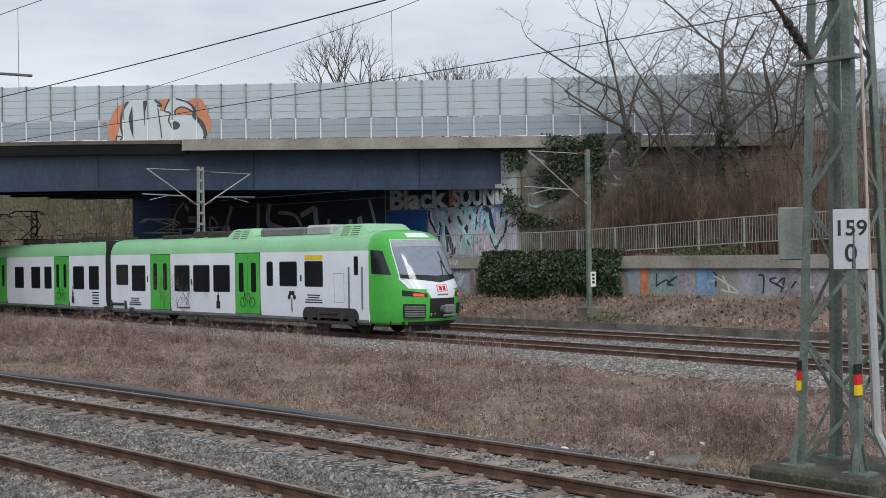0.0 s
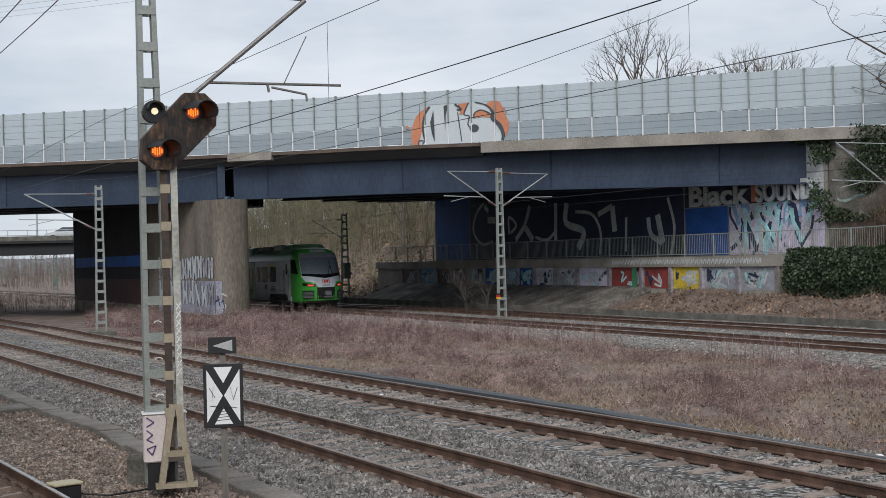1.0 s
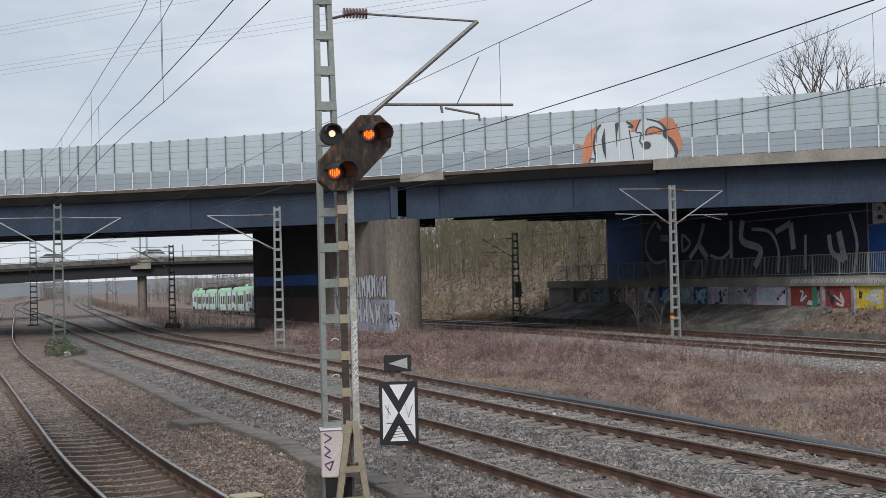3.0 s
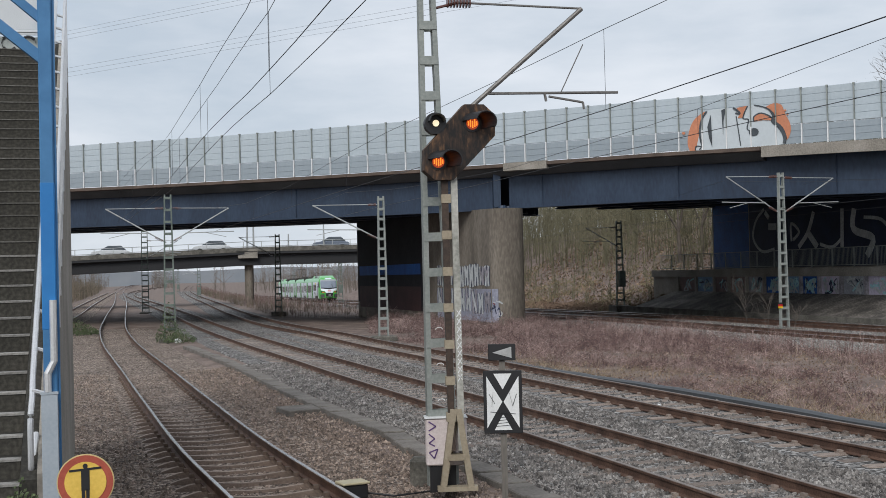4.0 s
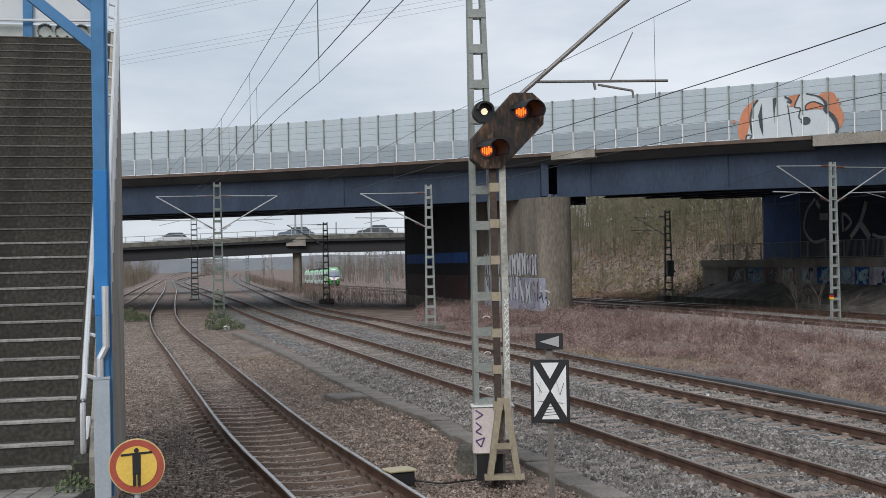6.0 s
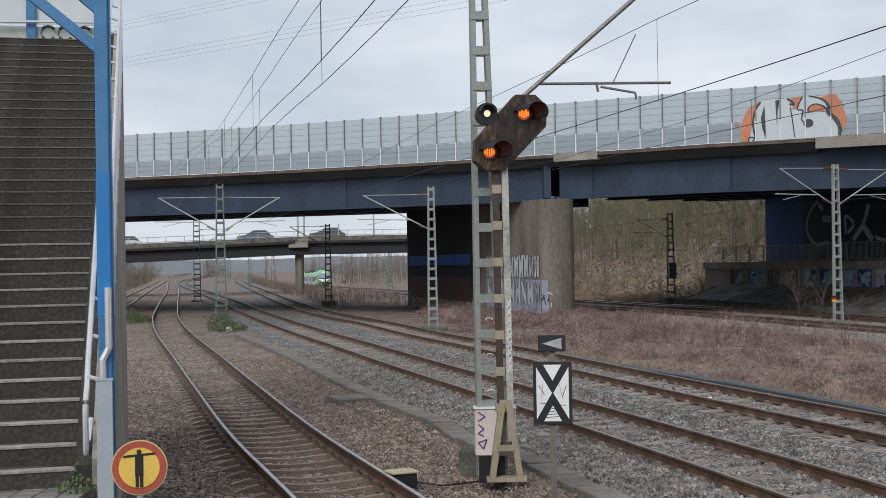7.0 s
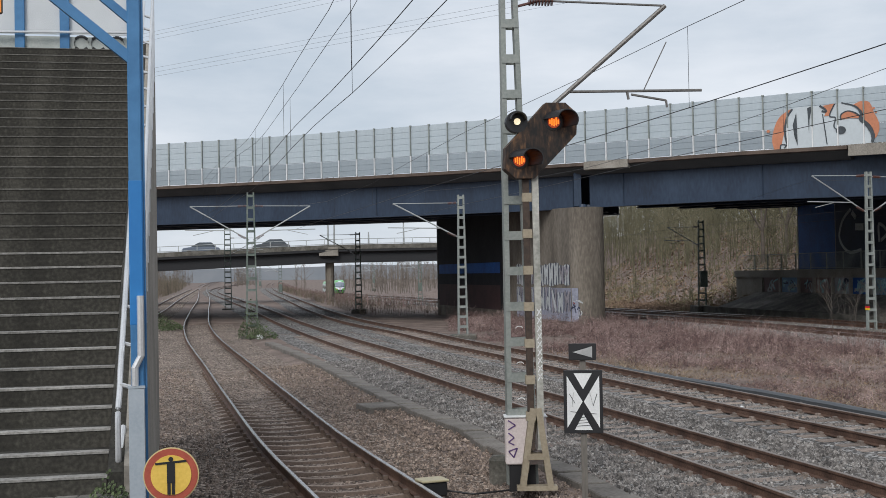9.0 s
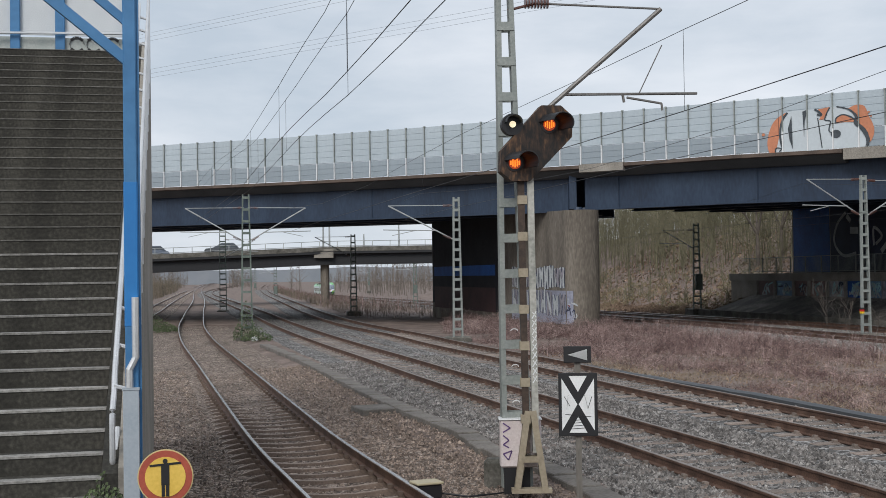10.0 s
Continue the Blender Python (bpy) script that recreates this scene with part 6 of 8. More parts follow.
def build_landing_screen():
    """Panels between blue posts at the head of the stairs."""
    m = Matrix.Translation(step_point(STEPS + 1, 0, -RISE)) @ Matrix.Rotation(math.atan2(SD.y, SD.x), 4, "Z")
    scr = empty("landing_screen", m @ Matrix.Translation((0, 1.2, 0.0)), "pale mesh screen between blue posts above the stairs", "screen")
    m_white = mat("pale_screen", ((0.50, 0.53, 0.55), (0.60, 0.63, 0.65)), 2, 0.6, bump=0.3, fine=60)
    m_low = mat("grubby_panel", ((0.30, 0.34, 0.33), (0.46, 0.48, 0.45)), 2, 0.7, bump=0.1)
    for x in (-2.95, -2.12, -1.34, -0.15):
        bm = bmesh.new()
        box(bm, (x - 0.085, -0.08, -0.3), (x + 0.085, 0.06, 3.2), bevel=0.01)
        part("post", bm, M_BLUE, scr)
    for a, b in ((-2.95, -2.12), (-2.12, -1.34), (-1.34, -0.15)):
        bm = bmesh.new()
        box(bm, (a + 0.07, 0, 0.42), (b - 0.07, 0.02, 3.1))
        part("mesh_panel", bm, m_white, scr, "pale fine mesh panel")
        bm = bmesh.new()
        box(bm, (a + 0.07, -0.01, -0.25), (b - 0.07, 0.03, 0.38))
        part("low_panel", bm, m_low, scr, "grubby pale lower panel")
    bm = bmesh.new()
    rod(bm, (-3.2, -0.15, 0.4), (-0.1, -0.15, 0.46), 0.025)
    rod(bm, (-1.6, -0.2, -0.02), (-0.1, -0.2, 0.10), 0.025)
    part("handrail", bm, M_STAINLESS, scr)
    bm = bmesh.new()
    for cx in (-1.05, -0.75, -0.42):
        for k in range(9):
            t0, t1 = 2 * math.pi * k / 10, 2 * math.pi * (k + 1) / 10
            bar(bm, (cx + 0.13 * math.cos(t0), -0.016, 0.26 + 0.13 * math.sin(t0)), (cx + 0.13 * math.cos(t1), -0.016, 0.26 + 0.13 * math.sin(t1)), 0.006, 0.05)
    part("graffiti_tag", bm, M_BLACK, scr, "black rounded graffiti tag")
    return scr


build_landing_screen()


def build_round_sign():
    sign = empty("warning_disc_sign", Matrix.Translation((-2.12, 9.26, 1.19)) @ Matrix.Rotation(radians(8), 4, "Z"), "round yellow no-access sign with red rim", "sign")
    bm = bmesh.new()
    rod(bm, (0, 0.03, 0), (0, 0.03, 0.5), 0.025, seg=8)
    part("post", bm, M_GALV, sign)
    for name, r, y, m in (("disc", 0.207, 0.0, plain("sign_edge", (0.55, 0.45, 0.22))), ("red_rim", 0.198, -0.006, mat("faded_red", ((0.30, 0.055, 0.035), (0.40, 0.085, 0.05)), 5, 0.5, bump=0)), ("yellow_face", 0.150, -0.012, mat("sign_yellow", ((0.62, 0.40, 0.06), (0.74, 0.50, 0.10)), 5, 0.5, bump=0))):
        bm = bmesh.new()
        rod(bm, (0, y, 0.42), (0, y - 0.006, 0.42), r, seg=40)
        part(name, bm, m, sign)
    bm = bmesh.new()
    rod(bm, (0, -0.019, 0.54), (0, -0.023, 0.54), 0.018, seg=14)
    for a, b, c, d in ((-0.03, 0.03, 0.36, 0.52), (-0.028, -0.004, 0.275, 0.37), (0.004, 0.028, 0.275, 0.37)):
        box(bm, (a, -0.023, c), (b, -0.019, d))
    bar(bm, (-0.115, -0.021, 0.507), (0.115, -0.021, 0.524), 0.004, 0.016)
    part("pictogram", bm, M_BLACK, sign, "plain black pictogram bars")


build_round_sign()


# ---- retaining wall details, fence and paint ----
def fence_z(y):
    return 2.85 + 0.45 * smooth(0, 1, (46 - y) / 16)


def build_fence():
    fence = empty("walkway_fence", label="grey steel picket fence along the walkway edge", category="fence")
    ys = np.arange(20, 92, 2.1)
    for a, b in zip(ys, ys[1:]):
        p, q = Vector((x4(a) + 11.75, a, fence_z(a))), Vector((x4(b) + 11.75, b, fence_z(b)))
        bm = bmesh.new()
        box(bm, (p.x - 0.03, p.y - 0.03, p.z - 0.05), (p.x + 0.03, p.y + 0.03, p.z + 1.12))
        part("post", bm, M_MAST_GREY, fence)
        for dz in (1.1, 0.12):
            bm = bmesh.new()
            bar(bm, p + Vector((0, 0, dz)), q + Vector((0, 0, dz)), 0.04, 0.04)
            part("rail", bm, M_MAST_GREY, fence)
        bm = bmesh.new()
        for k in range(1, 17):
            c = p.lerp(q, k / 17)
            bar(bm, c + Vector((0, 0, 0.12)), c + Vector((0, 0, 1.1)), 0.014, 0.014)
        tagged(part("picket_infill", bm, M_MAST_GREY, fence), kind="stuff")


build_fence()


def on_wall(off, y, z, out=0.0):
    return Vector((x4(y) + off - out, y, z))


def paint_patch(name, off, y0, y1, z0, z1, material, parent, out=0.006, label="", n=6):
    """A thin coat of paint on one of the long walls."""
    bm = bmesh.new()
    rows = []
    for k in range(n + 1):
        y = y0 + (y1 - y0) * k / n
        rows.append([bm.verts.new(on_wall(off, y, z, o)) for z, o in ((z0, 0.0), (z0, out), (z1, out), (z1, 0.0))])
    for r, s in zip(rows, rows[1:]):
        for j in range(3):
            bm.faces.new((r[j], r[j + 1], s[j + 1], s[j]))
    bmesh.ops.recalc_face_normals(bm, faces=bm.faces)
    return part(name, bm, material, parent, label)


def paint_stroke(name, off, pts, width, material, parent, out=0.012, label=""):
    bm = bmesh.new()
    vs = []
    for i, (y, z) in enumerate(pts):
        a, b = pts[max(i - 1, 0)], pts[min(i + 1, len(pts) - 1)]
        d = Vector((b[0] - a[0], b[1] - a[1]))
        d = d.normalized() if d.length else Vector((1, 0))
        n_ = Vector((-d.y, d.x)) * width / 2
        vs.append([bm.verts.new(on_wall(off, y + s * n_.x, z + s * n_.y, o)) for s, o in ((-1, 0.0), (-1, out), (1, out), (1, 0.0))])
    for r, s in zip(vs, vs[1:]):
        for j in range(3):
            bm.faces.new((r[j], r[j + 1], s[j + 1], s[j]))
    bmesh.ops.recalc_face_normals(bm, faces=bm.faces)
    return part(name, bm, material, parent, label)


def bent(pts, n=5):
    """Rounds a polyline."""
    t = np.linspace(0, len(pts) - 1, (len(pts) - 1) * n + 1)
    out = []
    for u in t:
        i = min(int(u), len(pts) - 2)
        f = u - i
        p0, p1, p2, p3 = (np.array(pts[min(max(j, 0), len(pts) - 1)], float) for j in (i - 1, i, i + 1, i + 2))
        out.append(tuple(0.5 * (2 * p1 + (p2 - p0) * f + (2 * p0 - 5 * p1 + 4 * p2 - p3) * f**2 + (3 * p1 - p0 - 3 * p2 + p3) * f**3)))
    return out


def spray(name, c, spread=0.3):
    return mat(name, (tuple(v * (1 - spread) for v in c), c, tuple(min(1, v * (1 + spread)) for v in c)), 1.2, 0.75, bump=0.05, fine=8)


S_NAVY, S_BLUE, S_PALE, S_CYAN = spray("navy_paint", (0.017, 0.025, 0.056)), spray("blue_paint", (0.011, 0.080, 0.31)), spray("pale_paint", (0.40, 0.42, 0.43)), spray("cyan_paint", (0.30, 0.52, 0.56))
S_PINK, S_RED, S_YEL, S_GREEN = spray("lilac_paint", (0.46, 0.42, 0.52)), spray("brick_red_paint", (0.20, 0.035, 0.030)), spray("yellow_wall_paint", (0.50, 0.37, 0.03)), spray("green_wall_paint", (0.03, 0.16, 0.08))
S_GREY, S_ORANGE, S_SKY, S_DULL = spray("grey_wall_paint", (0.26, 0.27, 0.30)), spray("orange_paint", (0.50, 0.17, 0.08)), spray("sky_wall_paint", (0.16, 0.27, 0.42)), spray("dull_pink_paint", (0.17, 0.11, 0.11))
S_MOSS, S_WORN = spray("grey_green_wall_paint", (0.20, 0.27, 0.26), 0.45), spray("worn_lilac_paint", (0.25, 0.235, 0.26), 0.45)


def paint_walls():
    tall = bpy.data.objects["abutment_wall"]
    A = 13.6
    paint_patch("mural_ground", A, 58.2, 81.2, 2.9, 8.4, S_NAVY, tall, 0.006, "near-black mural ground", 20)
    paint_patch("mural_edge", A, 81.3, 86.4, 2.9, 8.4, S_BLUE, tall, 0.006, "deep blue painted field")
    paint_patch("mural_blue", A, 54.9, 58.1, 2.9, 5.35, S_BLUE, tall, 0.006, "deep blue painted field")
    paint_patch("mural_dark", A, 49.9, 58.1, 5.4, 8.4, S_NAVY, tall, 0.006, "near-black mural ground")
    paint_patch("mural_lilac", A, 48.7, 54.8, 2.9, 5.35, S_PINK, tall, 0.006, "pale lilac painted ground")
    # a pale patch brightens the bare wall beside the girder end
    paint_patch("pale_field", A, 48.7, 49.8, 5.4, 8.4, S_PALE, tall, 0.006, "pale wall patch beside the girder end", 2)
    strokes = ([(79.2, 6.73), (80.3, 6.01), (80.7, 4.85), (79.6, 3.97), (78.0, 4.09)], [(79.1, 6.53), (78.6, 6.13)], [(78.7, 5.56), (77.7, 5.52)], [(75.9, 4.52), (75.9, 5.63), (75.0, 5.1), (75.7, 4.6)],
               [(75.1, 4.13), (74.0, 5.01), (73.3, 6.25)], [(74.0, 5.01), (73.0, 4.08)], [(72.7, 4.25), (71.4, 4.04), (70.4, 4.54)], [(70.3, 6.28), (70.4, 4.02)], [(69.1, 6.21), (69.2, 5.02), (67.4, 4.45), (68.0, 3.45)],
               [(68.2, 5.66), (66.5, 5.42), (65.7, 4.4), (65.8, 3.08)], [(65.9, 5.39), (64.5, 5.82)], [(64.5, 5.82), (64.3, 4.35)], [(63.2, 5.12), (63.3, 3.21)], [(61.2, 5.03), (61.0, 4.1), (60.0, 3.61)], [(60.4, 5.15), (60.0, 3.61)], [(59.5, 6.02), (59.0, 4.49), (59.3, 3.0)])
    for k, pts in enumerate(strokes):
        paint_stroke("mural_stroke", A, bent(pts), 0.20 + 0.12 * (k % 3), S_PALE, tall, 0.014, "pale mural lettering stroke")
    rnd = random.Random(21)
    for k in range(70):
        y, z = rnd.uniform(48.9, 54.6), rnd.uniform(3.0, 5.1)
        pts = [(y, z)]
        ang = rnd.choice((1.2, 1.5, 1.8, -1.3))
        for _ in range(3):
            ang += rnd.uniform(-0.7, 0.7)
            y, z = min(max(y + 0.45 * math.cos(ang), 48.75), 54.7), min(max(z + 0.6 * math.sin(ang), 2.95), 5.3)
            pts.append((y, z))
        paint_stroke("tangle_stroke", A, bent(pts, 4), rnd.uniform(0.05, 0.26), rnd.choice((S_CYAN, S_CYAN, S_PALE, S_NAVY, S_NAVY, S_PINK, S_SKY)), tall, 0.010 + 0.0008 * k, "tangled graffiti lettering stroke")
    for text, y, size, w in (("Black", 57.6, 1.40, 1.30), ("SOUND", 52.75, 1.30, 0.72)):
        cu = bpy.data.curves.new("writing", "FONT")
        cu.body, cu.size, cu.extrude, cu.offset = text, size, 0.05, 0.045
        cu.materials.append(S_PALE)
        ob = new("writing", cu)
        ob.parent = tall
        p, q = on_wall(A, y, 5.45, 0.16), on_wall(A, y - 4, 5.45, 0.16)
        d = (q - p).normalized()
        ob.matrix_basis = Matrix.Translation(p) @ Matrix(((d.x, 0, -abs(d.y), 0), (d.y, 0, -abs(d.x), 0), (0, 1, 0, 0), (0, 0, 0, 1))) @ Matrix.Diagonal((w * 1.12, 1, 1, 1))
        tagged(ob, "pale block graffiti lettering")
    paint_patch("orange_mark", A, 52.75, 53.25, 5.45, 6.4, S_ORANGE, tall, 0.010, "orange painted mark", 2)
    low = bpy.data.objects["retaining_wall"]
    R = 11.5
    pil = [87.5, 84.7, 82.0, 79.9, 77.5, 75.3, 73.1, 71.1, 69.2, 67.0, 64.7, 61.6, 58.75, 56.4, 54.1, 51.6, 49.1]
    tones = (S_DULL, S_SKY, S_DULL, S_DULL, S_GREY, S_BLUE, S_SKY, S_BLUE, S_PINK, S_GREY, S_PINK, S_RED, S_RED, S_YEL, S_GREY, S_GREY)
    for a, b, m in zip(pil, pil[1:], tones):
        paint_patch("painted_bay", R, b + 0.17, a - 0.17, 1.25, 2.34, m, low, 0.006, "faded painted bay", 3)
        for k in range(9 if m in (S_GREY, S_PINK, S_BLUE, S_SKY) else 4):
            y, z = rnd.uniform(b + 0.5, a - 0.5), rnd.uniform(1.4, 2.2)
            pts = [(y, z)] + [(min(max(y + rnd.uniform(-0.6, 0.6), b + 0.4), a - 0.4), rnd.uniform(1.35, 2.25)) for _ in range(3)]
            paint_stroke("bay_stroke", R, bent(pts, 4), rnd.uniform(0.06, 0.16), rnd.choice((S_PALE, S_PALE, S_NAVY, S_CYAN)), low, 0.011, "thin graffiti stroke")
    for y in pil:
        bm = bmesh.new()
        p = on_wall(R, y, 0, 0.12)
        box(bm, (p.x, y - 0.14, 0.6), (p.x + 0.2, y + 0.14, 2.35))
        part("pilaster", bm, S_WORN if 50 < y < 72 else M_CONC, low)
    paint_patch("green_mark", R, 58.95, 59.35, 1.3, 2.3, S_GREEN, low, 0.2, "green painted strip", 2)
    for y0, y1, m in ((39.5, 40.1, S_GREY), (39.1, 39.45, S_ORANGE), (37.75, 39.0, S_MOSS), (36.75, 37.7, S_WORN), (35.8, 36.7, S_SKY), (33.0, 34.8, S_GREY), (30.5, 32.9, S_WORN)):
        paint_patch("painted_bay", R, y0, y1, 1.3, 2.34, m, low, 0.006, "weathered painted bay", 3)
    for k in range(16):
        y, z = rnd.uniform(31, 39.8), rnd.uniform(1.4, 2.2)
        paint_stroke("bay_stroke", R, bent([(y, z), (y + rnd.uniform(-0.6, 0.6), rnd.uniform(1.4, 2.2)), (y + rnd.uniform(-0.8, 0.8), rnd.uniform(1.4, 2.2))], 4), 0.07, rnd.choice((S_NAVY, S_PALE, S_SKY)), low, 0.011, "thin graffiti stroke")
    slab_ = bpy.data.objects["walkway"]
    for k in range(40):
        y = 50 + k * 0.28
        paint_stroke("ledge_scrawl", R - 0.15, bent([(y, 2.42 + rnd.uniform(0, 0.1)), (y + 0.05, 2.75), (y + 0.18, 2.5), (y + 0.2, 2.72)], 3), 0.05, S_PALE, slab_, 0.008, "white scrawled lettering")


paint_walls()


def paint_pier_and_barrier():
    pier = bpy.data.objects["bridge_pier"]
    a, d, r = Vector((7.55, 67.0, 0)), Vector((-0.246, 0.969, 0)), 1.0
    side = Vector((-d.y, d.x, 0))
    rnd = random.Random(33)

    def at_face(s, z, out):
        if s < 0:
            t = -s / r
            return a + (side * math.cos(t) - d * math.sin(t)) * (r + out) + Vector((0, 0, z))
        return a + d * s + side * (r + out) + Vector((0, 0, z))

    def stroke(pts, width, m, out, label):
        bm = bmesh.new()
        vs = []
        for i, (s, z) in enumerate(pts):
            p, q = pts[max(i - 1, 0)], pts[min(i + 1, len(pts) - 1)]
            t = Vector((q[0] - p[0], q[1] - p[1])).normalized()
            n_ = Vector((-t.y, t.x)) * width / 2
            vs.append([bm.verts.new(at_face(s + k * n_.x, z + k * n_.y, o)) for k, o in ((-1, 0.0), (-1, out), (1, out), (1, 0.0))])
        for u, v in zip(vs, vs[1:]):
            for j in range(3):
                bm.faces.new((u[j], u[j + 1], v[j + 1], v[j]))
        bmesh.ops.recalc_face_normals(bm, faces=bm.faces)
        part("graffiti_stroke", bm, m, pier, label)
    ground_ = spray("lilac_grey_spray", (0.24, 0.25, 0.31), 0.3)
    for z, w in ((0.75, 0.9), (1.65, 0.95)):
        stroke(bent([(-0.75, z), (0.0, z), (2.5, z), (6.0, z), (9.5, z)], 4), w, ground_, 0.006, "hazy lilac-blue sprayed ground")
    for row, (z0, z1, s0, s1, n_let) in enumerate(((2.25, 3.35, -0.05, 9.5, 11), (0.75, 2.0, -0.1, 9.5, 9))):
        for k in range(n_let):
            s, wd = s0 + (s1 - s0) * k / n_let, (s1 - s0) / n_let
            top_, low_ = z1 + rnd.uniform(-0.15, 0.2), z0 + rnd.uniform(-0.1, 0.1)
            legs = [[(s + 0.15 * wd, low_), (s + 0.2 * wd, 0.5 * (low_ + top_)), (s + 0.12 * wd, top_)], [(s + 0.7 * wd, low_), (s + 0.62 * wd, 0.5 * (low_ + top_)), (s + 0.75 * wd, top_)]]
            legs.append([(s + 0.15 * wd, rnd.choice((low_ + 0.1, top_ - 0.1))), (s + 0.45 * wd, 0.5 * (low_ + top_)), (s + 0.7 * wd, rnd.choice((low_ + 0.1, top_ - 0.1)))])
            for q_, leg_ in enumerate(legs):
                stroke(bent(leg_, 3), 0.40, S_NAVY, 0.010 + 0.0006 * q_, "dark graffiti letter outline")
            for q_, leg_ in enumerate(legs):
                stroke(bent(leg_, 3), 0.27, rnd.choice((S_PALE, S_PALE, S_PALE, S_WORN)), 0.014 + 0.0006 * q_, "pale graffiti letter stroke")
    for k in range(9):
        s, z = rnd.uniform(-1.0, -0.3), rnd.uniform(0.5, 1.7)
        stroke(bent([(s, z), (s + rnd.uniform(-0.25, 0.25), z + rnd.uniform(-0.3, 0.3)), (s + rnd.uniform(-0.3, 0.3), z + rnd.uniform(-0.4, 0.4))], 4), 0.05, rnd.choice((S_NAVY, S_PALE, S_RED)), 0.018, "thin scribbled tag")
    # the deep shade under the deck, painted near-black on the wall's far part
    deck_shade = mat("deck_shade_paint", ((0.008, 0.009, 0.012), (0.022, 0.022, 0.026)), 0.8, 0.9, bump=0.05, fine=6)
    stroke([(11.5, 3.9), (20, 4.1), (30, 4.3)], 6.6, deck_shade, 0.006, "wall face painted near-black as shade under the deck")
    for z, w, m in ((1.4, 1.6, spray("dark_oxblood_paint", (0.045, 0.018, 0.018))), (3.35, 0.7, S_BLUE)):
        stroke([(13, z), (20, z), (29.5, z)], w, m, 0.012, "dark painted band")
    # barrier piece: white letters with orange flanks
    bar_ = BARRIER

    def bpt(x, z, out):
        sl = -2 * 5.43556991e-03 * x - 0.558253673
        n_ = Vector((sl, -1, 0)).normalized()
        return Vector((x, bridge_y(x), z)) + n_ * out
    white, orange, dark = spray("barrier_white_paint", (0.49, 0.54, 0.57), 0.06), spray("barrier_orange_paint", (0.50, 0.20, 0.11), 0.15), spray("barrier_dark_paint", (0.05, 0.06, 0.07))
    x0, x1, zl, zh = 16.4, 20.6, 8.93, 10.98

    def bfill(pts, m, out):
        """A filled field of paint, in shares of the piece's width and height."""
        bm = bmesh.new()
        P = [(x0 + (x1 - x0) * u, zl + (zh - zl) * v) for u, v in pts]
        f = bm.faces.new([bm.verts.new(bpt(s, z, out)) for s, z in P])
        if f.calc_area() and f.normal.y > 0:
            f.normal_flip()
        bmesh.ops.triangulate(bm, faces=bm.faces[:])
        part("graffiti_field", bm, m, bar_, "barrier graffiti paint")

    def bstroke(pts, width, m, out):
        bm = bmesh.new()
        vs = []
        P = [(x0 + (x1 - x0) * u, zl + (zh - zl) * v) for u, v in pts]
        for i, (s, z) in enumerate(P):
            p, q = P[max(i - 1, 0)], P[min(i + 1, len(P) - 1)]
            t = Vector((q[0] - p[0], q[1] - p[1])).normalized()
            w = width if isinstance(width, (int, float)) else width[min(int(i * len(width) / len(P)), len(width) - 1)]
            n_ = Vector((-t.y, t.x)) * w / 2
            vs.append([bm.verts.new(bpt(s + k * n_.x, z + k * n_.y, o)) for k, o in ((-1, 0.0), (-1, out), (1, out), (1, 0.0))])
        for u, v in zip(vs, vs[1:]):
            for j in range(3):
                bm.faces.new((u[j], u[j + 1], v[j + 1], v[j]))
        bmesh.ops.recalc_face_normals(bm, faces=bm.faces)
        part("graffiti_stroke", bm, m, bar_, "barrier graffiti paint")

    def ring_of(cu, cv, r):
        return [(cu + r * math.cos(k * 0.5236), cv + 2.05 * r * math.sin(k * 0.5236)) for k in range(12)]
    bfill(bent([(0.02, 0.0), (0.0, 0.2), (0.01, 0.43), (0.05, 0.70), (0.11, 0.86), (0.20, 0.96), (0.15, 0.7), (0.13, 0.4), (0.15, 0.12), (0.08, 0.0)], 3), orange, 0.022)
    bfill(bent([(0.78, 0.93), (0.86, 1.0), (0.93, 0.94), (0.955, 0.75), (1.0, 0.52), (1.01, 0.3), (0.97, 0.1), (0.94, 0.3), (0.88, 0.5), (0.84, 0.72)], 3), orange, 0.022)
    bfill(bent([(0.09, 0.0), (0.08, 0.1), (0.15, 0.12), (0.125, 0.4), (0.15, 0.75), (0.21, 0.97), (0.4, 0.99), (0.55, 0.97), (0.68, 1.0), (0.79, 0.9), (0.85, 0.72), (0.85, 0.58), (0.92, 0.38), (0.955, 0.15), (0.945, 0.0)], 3), white, 0.026)
    bfill([(0.50, 0.97), (0.61, 1.0), (0.565, 0.72), (0.51, 0.72), (0.54, 0.86)], orange, 0.060)
    bfill(bent([(0.66, 0.60), (0.68, 0.73), (0.73, 0.78), (0.80, 0.70), (0.84, 0.60), (0.75, 0.62)], 3), orange, 0.060)
    for c in ((-0.035, 0.47, 0.018), (0.965, 0.80, 0.012), (0.985, 0.70, 0.010)):
        bfill(ring_of(*c), orange, 0.060)
    bfill([(0.245, 0.87), (0.208, 0.57), (0.222, 0.3), (0.253, 0.06), (0.25, 0.5)], dark, 0.064)
    bfill([(0.352, 0.95), (0.40, 0.99), (0.372, 0.7), (0.364, 0.32)], dark, 0.064)
    bfill(ring_of(0.663, 0.35, 0.048), dark, 0.064)
